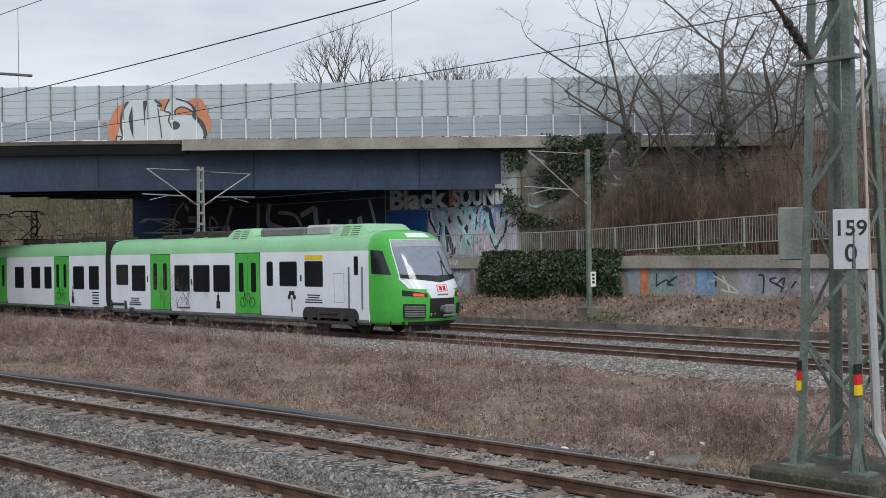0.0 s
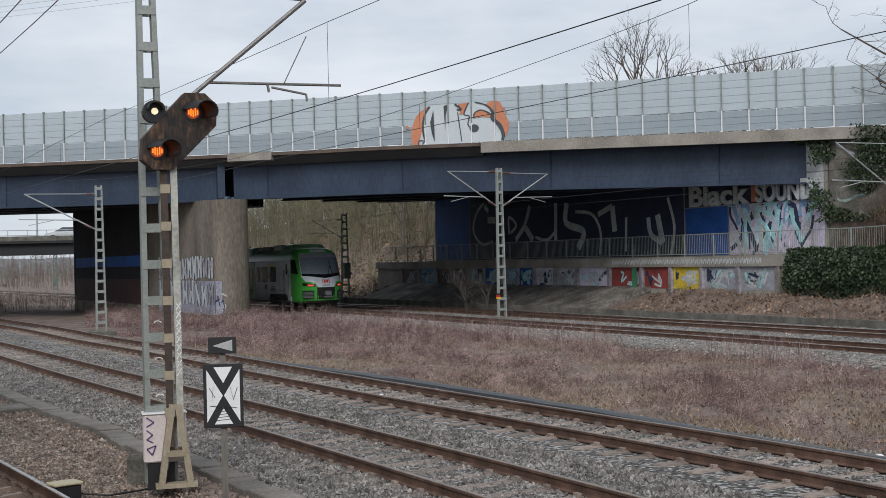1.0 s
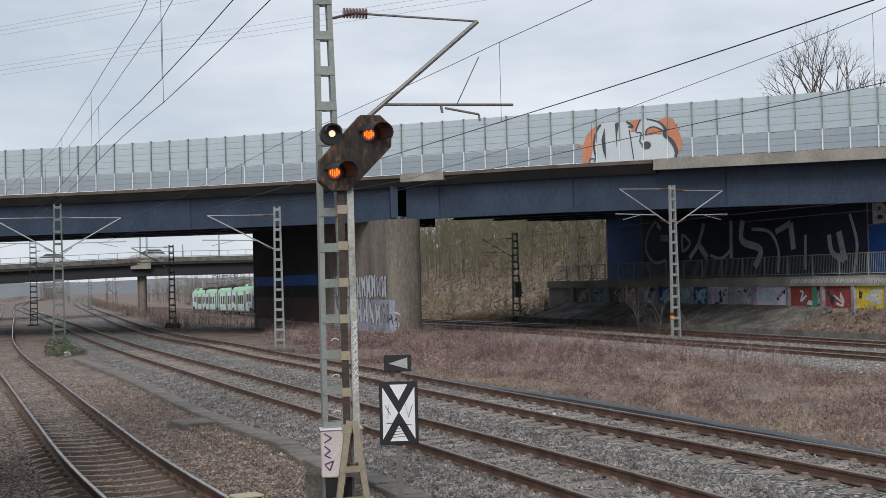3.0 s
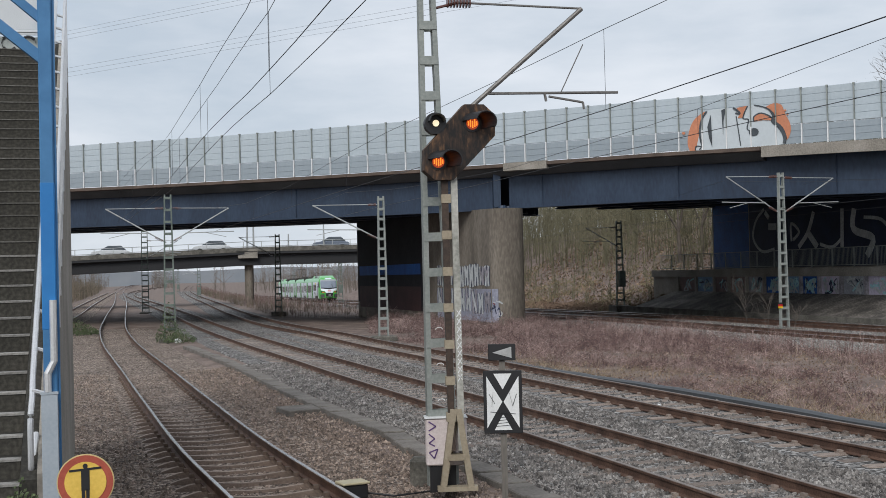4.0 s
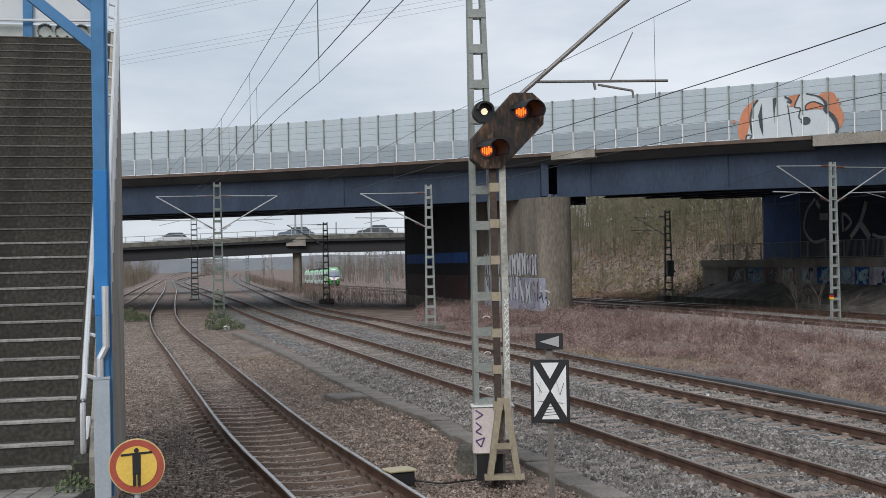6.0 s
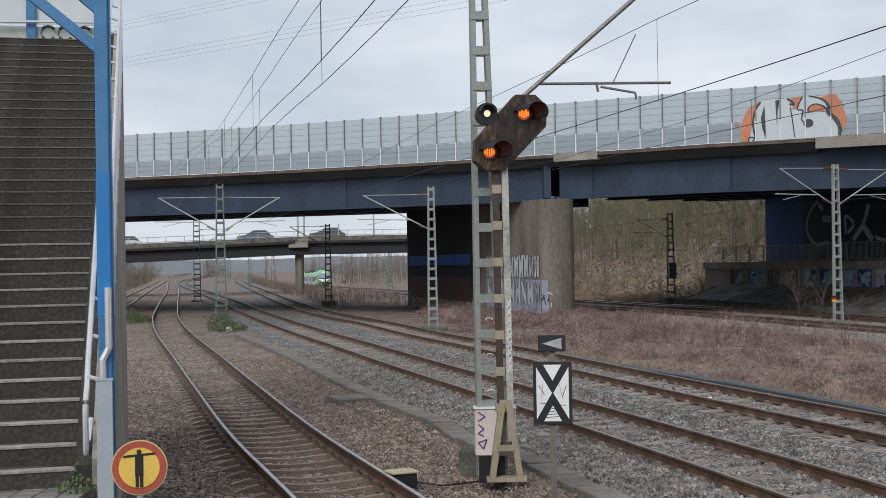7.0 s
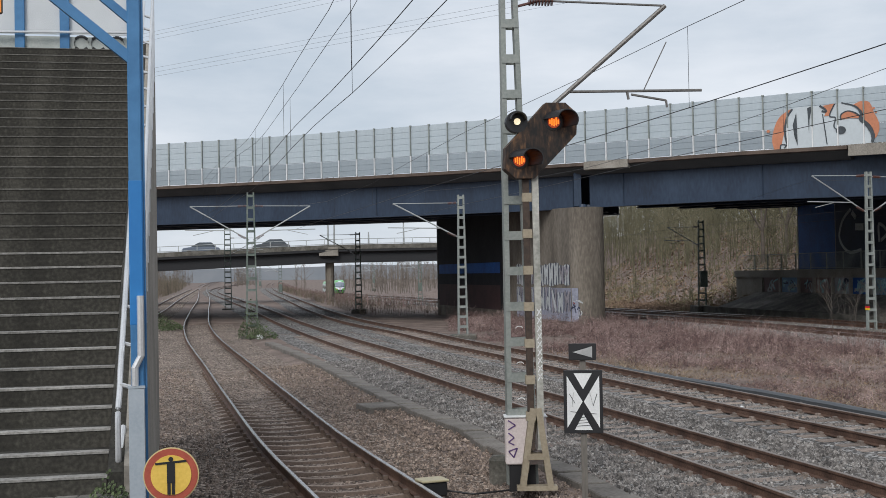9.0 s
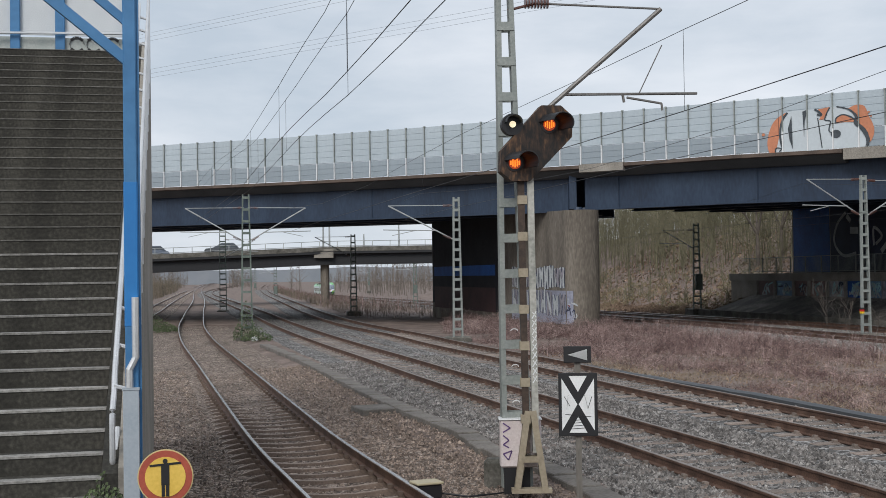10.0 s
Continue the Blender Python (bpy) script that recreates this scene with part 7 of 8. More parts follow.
    for pts, w in (([(0.205, 0.96), (0.155, 0.78), (0.13, 0.52), (0.133, 0.3), (0.15, 0.12)], 0.07), ([(0.496, 0.77), (0.515, 0.4), (0.533, 0.04)], 0.035), ([(0.47, 0.98), (0.52, 0.88), (0.53, 0.82), (0.49, 0.85)], 0.08), ([(0.61, 0.99), (0.575, 0.82), (0.565, 0.7), (0.615, 0.66), (0.60, 0.45), (0.64, 0.36)], 0.045), ([(0.665, 0.6), (0.67, 0.72), (0.73, 0.79), (0.80, 0.73), (0.85, 0.62)], 0.06), ([(0.675, 1.0), (0.79, 0.9), (0.85, 0.73), (0.85, 0.57), (0.915, 0.4), (0.953, 0.18), (0.945, 0.02)], [0.05, 0.07, 0.1, 0.16, 0.16, 0.14, 0.1]), ([(0.08, 0.02), (0.09, 0.12), (0.14, 0.10), (0.12, 0.03)], 0.04)):
        bstroke(bent(pts), w, dark, 0.070)

paint_pier_and_barrier()

# ---- ballast, brush, trees ----
def gravel(name, tones, scale, bump):
    m = bpy.data.materials.new(name)
    m.use_nodes = True
    n, l = m.node_tree.nodes, m.node_tree.links
    b = n["Principled BSDF"]
    co, vo, ramp, big, hsv, bp = n.new("ShaderNodeTexCoord"), n.new("ShaderNodeTexVoronoi"), n.new("ShaderNodeValToRGB"), n.new("ShaderNodeTexNoise"), n.new("ShaderNodeHueSaturation"), n.new("ShaderNodeBump")
    sep, rng = n.new("ShaderNodeSeparateColor"), n.new("ShaderNodeMapRange")
    vo.inputs["Scale"].default_value, big.inputs["Scale"].default_value, big.inputs["Detail"].default_value = scale, 0.6, 5
    l.new(co.outputs["Object"], vo.inputs["Vector"]); l.new(co.outputs["Object"], big.inputs["Vector"])
    l.new(vo.outputs["Color"], sep.inputs[0]); l.new(sep.outputs[0], ramp.inputs[0])
    e = ramp.color_ramp.elements
    e[0].position, e[0].color, e[1].position, e[1].color = 0.0, (*tones[0], 1), 1.0, (*tones[2], 1)
    x = e.new(0.55)
    x.color = (*tones[1], 1)
    rng.inputs["From Min"].default_value, rng.inputs["From Max"].default_value, rng.inputs["To Min"].default_value, rng.inputs["To Max"].default_value = 0.3, 0.7, 0.72, 1.2
    l.new(big.outputs["Fac"], rng.inputs["Value"]); l.new(rng.outputs[0], hsv.inputs["Value"]); l.new(ramp.outputs[0], hsv.inputs["Color"])
    l.new(hsv.outputs[0], b.inputs["Base Color"])
    bp.inputs["Strength"].default_value, bp.inputs["Distance"].default_value, bp.invert = bump, 0.05, True
    l.new(vo.outputs["Distance"], bp.inputs["Height"]); l.new(bp.outputs[0], b.inputs["Normal"])
    b.inputs["Roughness"].default_value = 0.95
    return m


M_GRAVEL = gravel("grey_ballast", ((0.018, 0.016, 0.015), (0.12, 0.112, 0.106), (0.46, 0.445, 0.43)), 17, 1.0)
M_GRAVEL_OLD = gravel("brown_ballast", ((0.028, 0.020, 0.016), (0.18, 0.134, 0.107), (0.54, 0.445, 0.375)), 21, 1.0)
M_GRAVEL_PALE = gravel("pale_ballast", ((0.022, 0.020, 0.018), (0.14, 0.132, 0.124), (0.42, 0.405, 0.38)), 12, 1.0)


def ballast_bed(name, keys, y0, y1, left, right, z, material, label, shoulder=0.25, lift=0.0):
    line = track_line(keys, y0, y1, step=2.0)
    bm = bmesh.new()
    sweep(bm, [(-left - shoulder, -0.25), (-left, z), (right, z), (right + shoulder, -0.25)], [Vector((p.x, p.y, p.z + lift)) for p in line], caps=False)
    tagged(part(name, bm, material), label, "ballast", kind="structure")


ballast_bed("ballast_1", T1, -5, 300, 3.7, 2.3, -0.06, M_GRAVEL_OLD, "brown worn ballast under the single track")
ballast_bed("ballast_2", T2, -5, 300, 2.1, 2.0, 0.014, M_GRAVEL, "grey crushed stone ballast")
ballast_bed("ballast_3", T3, -5, 300, 2.0, 1.75, 0.010, M_GRAVEL, "grey crushed stone ballast")
ballast_bed("ballast_4", T4, -20, 300, 3.9, 2.0, 0.05, M_GRAVEL_PALE, "pale grey crushed stone ballast shoulder", 0.7)
ballast_bed("ballast_5", T5, -20, 300, 2.4, 3.1, 0.04, M_GRAVEL, "grey crushed stone ballast")
ballast_bed("ballast_6", T0, 45, 300, 1.9, 1.9, 0.03, M_GRAVEL_OLD, "brown ballast under the distant track")


class Heap:
    """Collects many small pieces into one mesh."""

    def __init__(self):
        self.v, self.f = [], []

    def stone(self, c, r, rnd):
        """An angular chip: a bent four-cornered top on a wider base; its underside lies hidden in the bed."""
        i = len(self.v)
        t, st = rnd.uniform(0, 6.283), rnd.uniform(0.7, 1.3)
        for k in range(4):
            a, q = t + k * 1.571 + rnd.uniform(-0.35, 0.35), r * rnd.uniform(0.8, 1.3)
            self.v.append((c[0] + q * st * math.cos(a), c[1] + q / st * math.sin(a), c[2] - 0.5 * r + rnd.uniform(-0.2, 0.2) * r))
        for s in (0, 2):
            a, q = t + s * 1.571 + rnd.uniform(-0.5, 0.5), r * rnd.uniform(0.15, 0.6)
            self.v.append((c[0] + q * math.cos(a), c[1] + q * math.sin(a), c[2] + r * rnd.uniform(0.35, 0.9)))
        self.f += [(i, i + 1, i + 4), (i + 1, i + 5, i + 4), (i + 1, i + 2, i + 5), (i + 2, i + 3, i + 5), (i + 3, i + 4, i + 5), (i + 3, i, i + 4)]

    def spike(self, a, b, r, sides=3):
        """A thin stem from a that runs to a point at b."""
        a, b = Vector(a), Vector(b)
        d = (b - a)
        if d.length < 1e-5:
            return
        d.normalize()
        x = d.orthogonal().normalized()
        y = d.cross(x)
        i = len(self.v)
        for k in range(sides):
            t = 2 * math.pi * k / sides
            self.v.append(tuple(a + x * (r * math.cos(t)) + y * (r * math.sin(t))))
        self.v.append(tuple(b))
        for k in range(sides):
            self.f.append((i + k, i + (k + 1) % sides, i + sides))

    def limb(self, a, b, r0, r1, sides=5):
        a, b = Vector(a), Vector(b)
        d = (b - a).normalized()
        x = d.orthogonal().normalized()
        y = d.cross(x)
        i = len(self.v)
        for p, r in ((a, r0), (b, r1)):
            for k in range(sides):
                t = 2 * math.pi * k / sides
                self.v.append(tuple(p + x * (r * math.cos(t)) + y * (r * math.sin(t))))
        for k in range(sides):
            j = (k + 1) % sides
            self.f.append((i + k, i + j, i + sides + j, i + sides + k))

    def leaf(self, c, s, rnd):
        n_ = Vector((rnd.uniform(-1, 1), rnd.uniform(-1, 1), rnd.uniform(-0.2, 1))).normalized()
        x = n_.orthogonal().normalized() * s
        y = n_.cross(x)
        i = len(self.v)
        c = Vector(c)
        for p in (c - x, c - y * 0.6, c + x, c + y * 0.8):
            self.v.append(tuple(p))
        self.f.append((i, i + 1, i + 2, i + 3))

    def make(self, name, material, label="", category="", parent=None, kind="stuff"):
        ob = stuff_mesh(name, self.v, self.f, material, parent)
        return tagged(ob, label, category, kind=kind)


def build_stones():
    rnd = random.Random(11)
    grey, brown, pale = Heap(), Heap(), Heap()
    def scatter(heap, keys, count, u0, u1, y0, y1, r0, r1, z=0.0, power=1.6):
        ys = np.array([y0 + (y1 - y0) * rnd.random() ** power for _ in range(count)])
        xs = curve(keys, ys)
        for x, y in zip(xs, ys):
            u = rnd.uniform(u0, u1)
            if abs(abs(u) - 0.752) < 0.07:
                continue
            heap.stone((x + u * 0.97, y + u * 0.24, z + rnd.uniform(-0.01, 0.035)), rnd.uniform(r0, r1), rnd)
    scatter(grey, T2, 24000, -2.4, -0.6, 8, 44, 0.022, 0.048, 0.005, 1.9)
    scatter(grey, T2, 11000, -0.7, 0.7, 8, 40, 0.02, 0.042, 0.0, 1.8)
    scatter(grey, T2, 24000, 0.6, 2.5, 8, 46, 0.022, 0.048, 0.005, 1.9)
    scatter(grey, T3, 12000, -0.7, 2.1, 7, 42, 0.02, 0.042, 0.0, 1.8)
    scatter(brown, T1, 11000, -3.8, -1.2, 11, 42, 0.014, 0.036, -0.06, 1.9)
    scatter(brown, T1, 9000, 1.2, 2.5, 11, 42, 0.014, 0.036, -0.06, 1.9)
    scatter(brown, T1, 7000, 2.3, 3.3, 11, 42, 0.014, 0.034, -0.005, 1.9)
    scatter(brown, T1, 4000, -0.7, 0.7, 11, 40, 0.012, 0.028, -0.065, 1.8)
    scatter(pale, T4, 13000, -3.9, -0.9, 20, 66, 0.03, 0.06, 0.02, 1.2)
    scatter(pale, T4, 3500, 0.9, 3.6, 25, 66, 0.03, 0.055, 0.02, 1.0)
    grey.make("ballast_stones", M_STONE, "loose grey ballast stones between the rails", "ballast")
    brown.make("old_ballast_stones", M_STONE_BROWN, "loose brown ballast stones and grit", "ballast")
    pale.make("pale_ballast_stones", mat("pale_stone", ((0.11, 0.104, 0.096), (0.22, 0.21, 0.195), (0.37, 0.355, 0.335)), 3, 0.9, bump=0.3, vary=0.5, island=True), "pale loose stones on the main line shoulder", "ballast")


build_stones()


def build_brush():
    """The dead reddish brush and dry grass between the tracks."""
    rnd = random.Random(12)
    brush, grass, litter = Heap(), Heap(), Heap()
    count = 0
    while count < 25000:
        y = 10 + 75 * rnd.random() ** 1.25
        a, b = float(np.interp(y, BR_Y, BR_A)), float(np.interp(y, BR_Y, BR_B))
        x = rnd.uniform(a, b)
        d = noise.noise((x * 0.35, y * 0.22, 3)) + 0.5 * noise.noise((x * 1.1, y * 0.9, 7))
        edge = min(x - a, b - x)
        if d < -0.12 or rnd.random() > 0.35 + edge:
            continue
        count += 1
        h = (0.16 + 0.34 * max(0, d + 0.3)) * rnd.uniform(0.5, 1.5) * (0.55 + 0.45 * min(1, edge / 1.5))
        if y > 42:
            h *= 1.7
        z = fall(x, y) - 0.03
        lay_ = 0.35 if rnd.random() < 0.4 else 1.5
        top = (x + rnd.uniform(-lay_, lay_) * h, y + rnd.uniform(-lay_, lay_) * h, z + h * (1 if lay_ < 1 else rnd.uniform(0.15, 0.7)))
        thick = 0.0045 + 0.00010 * y
        brush.spike((x, y, z), top, thick)
        for _ in range(3):
            t = rnd.uniform(0.2, 0.85)
            m = tuple(p + (q - p) * t for p, q in zip((x, y, z), top))
            brush.spike(m, (m[0] + rnd.uniform(-0.6, 0.6) * h, m[1] + rnd.uniform(-0.6, 0.6) * h, m[2] + rnd.uniform(-0.12, 0.5) * h), thick * 0.75)
    for _ in range(20000):
        y = 11 + 32 * rnd.random() ** 1.4
        a, b = float(np.interp(y, BR_Y, BR_A)), float(np.interp(y, BR_Y, BR_B))
        x = a + (b - a) * rnd.random() ** 1.8
        if noise.noise((x * 0.45, y * 0.35, 15)) < -0.05:
            continue
        h = rnd.uniform(0.06, 0.24) if rnd.random() < 0.93 else rnd.uniform(0.3, 0.7)
        grass.spike((x, y, -0.03), (x + rnd.uniform(-1, 1) * h, y + rnd.uniform(-1, 1) * h, h * rnd.uniform(0.3, 1)), 0.006)
    # upright stalks along the edge of the main line's shoulder
    for _ in range(1900):
        y = rnd.uniform(24, 80)
        b = float(np.interp(y, BR_Y, BR_B))
        x = b + rnd.gauss(-0.9, 0.8)
        if noise.noise((x * 0.3, y * 0.16, 23)) < -0.1 or x > b + 0.9:
            continue
        h = rnd.uniform(0.3, 0.95)
        z = fall(x, y) - 0.03
        brush.spike((x, y, z), (x + rnd.uniform(-0.12, 0.12), y + rnd.uniform(-0.12, 0.12), z + h), 0.009)
        for _ in range(3):
            t = rnd.uniform(0.4, 0.95)
            brush.spike((x, y, z + h * t), (x + rnd.uniform(-0.2, 0.2), y + rnd.uniform(-0.2, 0.2), z + h * t + 0.22 * h), 0.006)
    # dead leaves and clods under the brush
    for _ in range(16000):
        y = 11 + 38 * rnd.random() ** 1.4
        a, b = float(np.interp(y, BR_Y, BR_A)), float(np.interp(y, BR_Y, BR_B))
        x = rnd.uniform(a, b)
        litter.leaf((x, y, rnd.uniform(0.0, 0.035)), rnd.uniform(0.015, 0.045), rnd)
    # dead leaves and stalks on the bank
    for _ in range(34000):
        y = rnd.uniform(22, 95) if rnd.random() < 0.55 else rnd.uniform(88, 150)
        d = rnd.uniform(0.3, 3.5) if rnd.random() < 0.5 else rnd.uniform(1 if y > 92 else 5.8, 18)
        if 57 < y < 88.5 and d < 4:
            continue
        x = x4(y) + 8 + d
        z = land(x, y)
        if rnd.random() < 0.75:
            litter.leaf((x, y, z + 0.04), rnd.uniform(0.04, 0.10) * (2.2 if y > 88 else 1), rnd)
        else:
            h = rnd.uniform(0.2, 0.7)
            litter.spike((x, y, z), (x + rnd.uniform(-0.5, 0.5), y + rnd.uniform(-0.5, 0.5), z + h), 0.012)
    bank_grass = Heap()
    for _ in range(12000):
        y = rnd.uniform(88, 150)
        x = x4(y) + 8.3 + 22 * rnd.random()
        if noise.noise((x * 0.16, y * 0.12, 31)) < -0.08:
            continue
        z, h = land(x, y), rnd.uniform(0.15, 0.5)
        bank_grass.spike((x, y, z), (x + rnd.uniform(-0.5, 0.3), y + rnd.uniform(-0.4, 0.4), z + h * rnd.uniform(0.3, 1)), 0.035)
    bank_grass.make("bank_grass", mat("olive_grass", ((0.10, 0.092, 0.045), (0.17, 0.15, 0.08), (0.24, 0.20, 0.12)), 0.3, 0.95, bump=0, fine=2, vary=0.35, island=True), "olive winter grass on the bank", "grass")
    brush.make("dead_brush", M_BRUSH, "dead reddish-brown brush between the tracks", "brush")
    grass.make("dry_grass", M_GRASS, "flattened pale dry grass", "grass")
    litter.make("leaf_litter", mat("leaf_litter", ((0.085, 0.052, 0.036), (0.20, 0.135, 0.095), (0.34, 0.25, 0.185)), 0.6, 0.95, bump=0, vary=0.5, island=True), "brown dead leaves and stalks on the bank", "leaf litter")


BR_Y = np.arange(8, 92, 2.0)
BR_A = curve(T3, BR_Y) + 2.0
BR_B = curve(T4, BR_Y) - 3.9
BR_A = np.where(BR_Y > 62, np.maximum(BR_A, 0), BR_A)
build_brush()


def bare_tree(name, base, height, lean, seed, spread=0.55, thick=0.16, levels=4, label="", ivy=0.0, twig_r=0.010, dense=1):
    """A leafless tree: tapering trunk, forking limbs, fine twigs, and ivy on the lower trunk where it has some."""
    rnd = random.Random(seed)
    tree = empty(name, Matrix.Translation(base), label, "tree", "bare trees")
    wood, twigs, leaves = Heap(), Heap(), Heap()

    def grow(p, d, length, r, level):
        n = 4 if level < 2 else 3
        for i in range(n):
            d = (d + Vector((rnd.uniform(-1, 1), rnd.uniform(-1, 1), rnd.uniform(-0.25, 0.55))) * (0.14 + 0.07 * level)).normalized()
            q = p + d * (length / n)
            r2 = r * (1 - 0.55 * (i + 1) / n) if level else r * (1 - 0.5 * (i + 1) / n)
            rr = r * (1 - 0.5 * i / n)
            wood.limb(p, q, rr, max(r2, min(0.006, thick * 0.4)), 6 if level < 2 else 4)
            if ivy and level == 0 and q.z < ivy * height:
                for _ in range(190):
                    c = p.lerp(q, rnd.random())
                    t = rnd.uniform(0, 2 * math.pi)
                    s = rr + rnd.uniform(0.02, 0.16)
                    leaves.leaf((c.x + s * math.cos(t), c.y + s * math.sin(t), c.z + rnd.uniform(-0.1, 0.1)), rnd.uniform(0.05, 0.1), rnd)
            if level < levels and (i > 0 or level > 0):
                for _ in range(2 if level < 1 else dense):
                    side = Vector((rnd.uniform(-1, 1), rnd.uniform(-1, 1), rnd.uniform(-0.25, 0.55))).normalized()
                    nd = (d * (1 - spread) + side * spread).normalized()
                    nl = length * rnd.uniform(0.42, 0.68)
                    if level + 1 >= levels:
                        tip = q + nd * nl
                        twigs.spike(q, tip, twig_r)
                        for _ in range(3):
                            m = q.lerp(tip, rnd.uniform(0.3, 0.9))
                            twigs.spike(m, m + (nd + Vector((rnd.uniform(-1, 1), rnd.uniform(-1, 1), rnd.uniform(-0.3, 0.8)))).normalized() * nl * 0.45, twig_r * 0.75)
                    else:
                        grow(q, nd, nl, max(rr * 0.5, min(0.012, thick * 0.5)), level + 1)
            p = q
        return
    grow(Vector((0, 0, 0)), Vector((lean[0], lean[1], 1)).normalized(), height * 0.62, thick, 0)
    wood.make("trunk", M_BARK, parent=tree, kind="")
    if twigs.f:
        twigs.make("twig_mass", M_BARK, parent=tree, kind="")
    if leaves.f:
        leaves.make("ivy", M_IVY, parent=tree, kind="")
        leaves_ob = tree.children[-1]
        tagged(leaves_ob, "dark green ivy on the trunk")
    return tree


def fan_tree(base, height, seed):
    """A free-standing tree with a rounded fan of ever finer forks."""
    rnd = random.Random(seed)
    tree = empty("roadside_tree", Matrix.Translation(base), "bare roadside tree behind the noise barrier", "tree", "bare trees")
    wood, twigs = Heap(), Heap()

    def fork(p, d, length, r, level):
        q = p + d * length
        if level >= 5:
            twigs.spike(p, q, max(r, 0.016))
            for _ in range(2):
                m = p.lerp(q, rnd.uniform(0.3, 0.8))
                twigs.spike(m, m + (d + Vector((rnd.uniform(-1, 1), rnd.uniform(-1, 1), rnd.uniform(-0.3, 0.6))) * 0.8).normalized() * length * 0.6, 0.014)
            return
        wood.limb(p, q, r, r * 0.72, 6 if level < 2 else 4)
        turn = rnd.uniform(0, 6.283)
        for k in range(3):
            t = turn + k * 2.094 + rnd.uniform(-0.4, 0.4)
            side = d.orthogonal().normalized()
            side = Matrix.Rotation(t, 3, d) @ side
            nd = (d + side * rnd.uniform(0.36, 0.74) + Vector((0, 0, 0.14))).normalized()
            fork(q, nd, length * rnd.uniform(0.62, 0.88), r * 0.6, level + 1)
    fork(Vector((0, 0, 0)), Vector((rnd.uniform(-0.05, 0.05), 0, 1)).normalized(), height * 0.27, height * 0.018, 0)
    wood.make("trunk", M_BARK, parent=tree, kind="")
    twigs.make("twig_mass", M_BARK, parent=tree, kind="")


def build_trees():
    for i, (x, y, h, lean, ivy) in enumerate(((36.6, 42.8, 11.0, (-0.38, 0.31), 0.55), (36.9, 42.4, 9.5, (-0.08, 0.07), 0.45), (38.1, 39.0, 12.0, (-0.10, 0.08), 0.6), (37.3, 40.3, 7.5, (-0.02, 0.02), 0.7), (38.5, 38.4, 11.0, (0.12, -0.08), 0.3), (37.8, 36.5, 11.0, (-0.12, 0.1), 0.0), (37.0, 41.6, 9.0, (0.10, -0.08), 0.0), (38.4, 37.3, 10.0, (-0.25, 0.18), 0.0), (36.6, 34.0, 10.5, (0.0, 0.05), 0.0), (37.2, 41.2, 8.0, (-0.3, 0.24), 0.0), (39.0, 36.2, 11.0, (-0.1, 0.1), 0.2))):
        bare_tree("bank_tree", (x, y, land(x, y) - 0.3), h, lean, 100 + i, 0.66, (0.19, 0.13, 0.19, 0.10, 0.12, 0.09)[i] if i < 6 else 0.06, 4, "leafless bank tree with ivy-wrapped trunk" if ivy else "slender leafless tree on the bank", ivy, 0.009)
    for i, (x, y, h) in enumerate(((48.0, 98.4, 14.2), (55.2, 106.6, 13.0), (59.8, 103.6, 14.0), (62.2, 102.4, 14.0), (26.0, 101, 9.3), (28.5, 103, 9.5))):
        fan_tree((x, y, max(land(x, y), 5.5 if i < 4 else 3.5)), h, 200 + i)
    # young birch-like shoots beside the main line
    for i, (x, y, h) in enumerate(((15.9, 51.0, 2.6), (16.6, 50.2, 2.1), (17.4, 49.5, 1.6), (22.2, 33.0, 1.3))):
        bare_tree("sapling", (x, y, -0.05), h, (0.03, 0.02), 300 + i, 0.40, 0.010, 3, "thin pale leafless sapling in the gravel", 0.0, 0.0035)


build_trees()


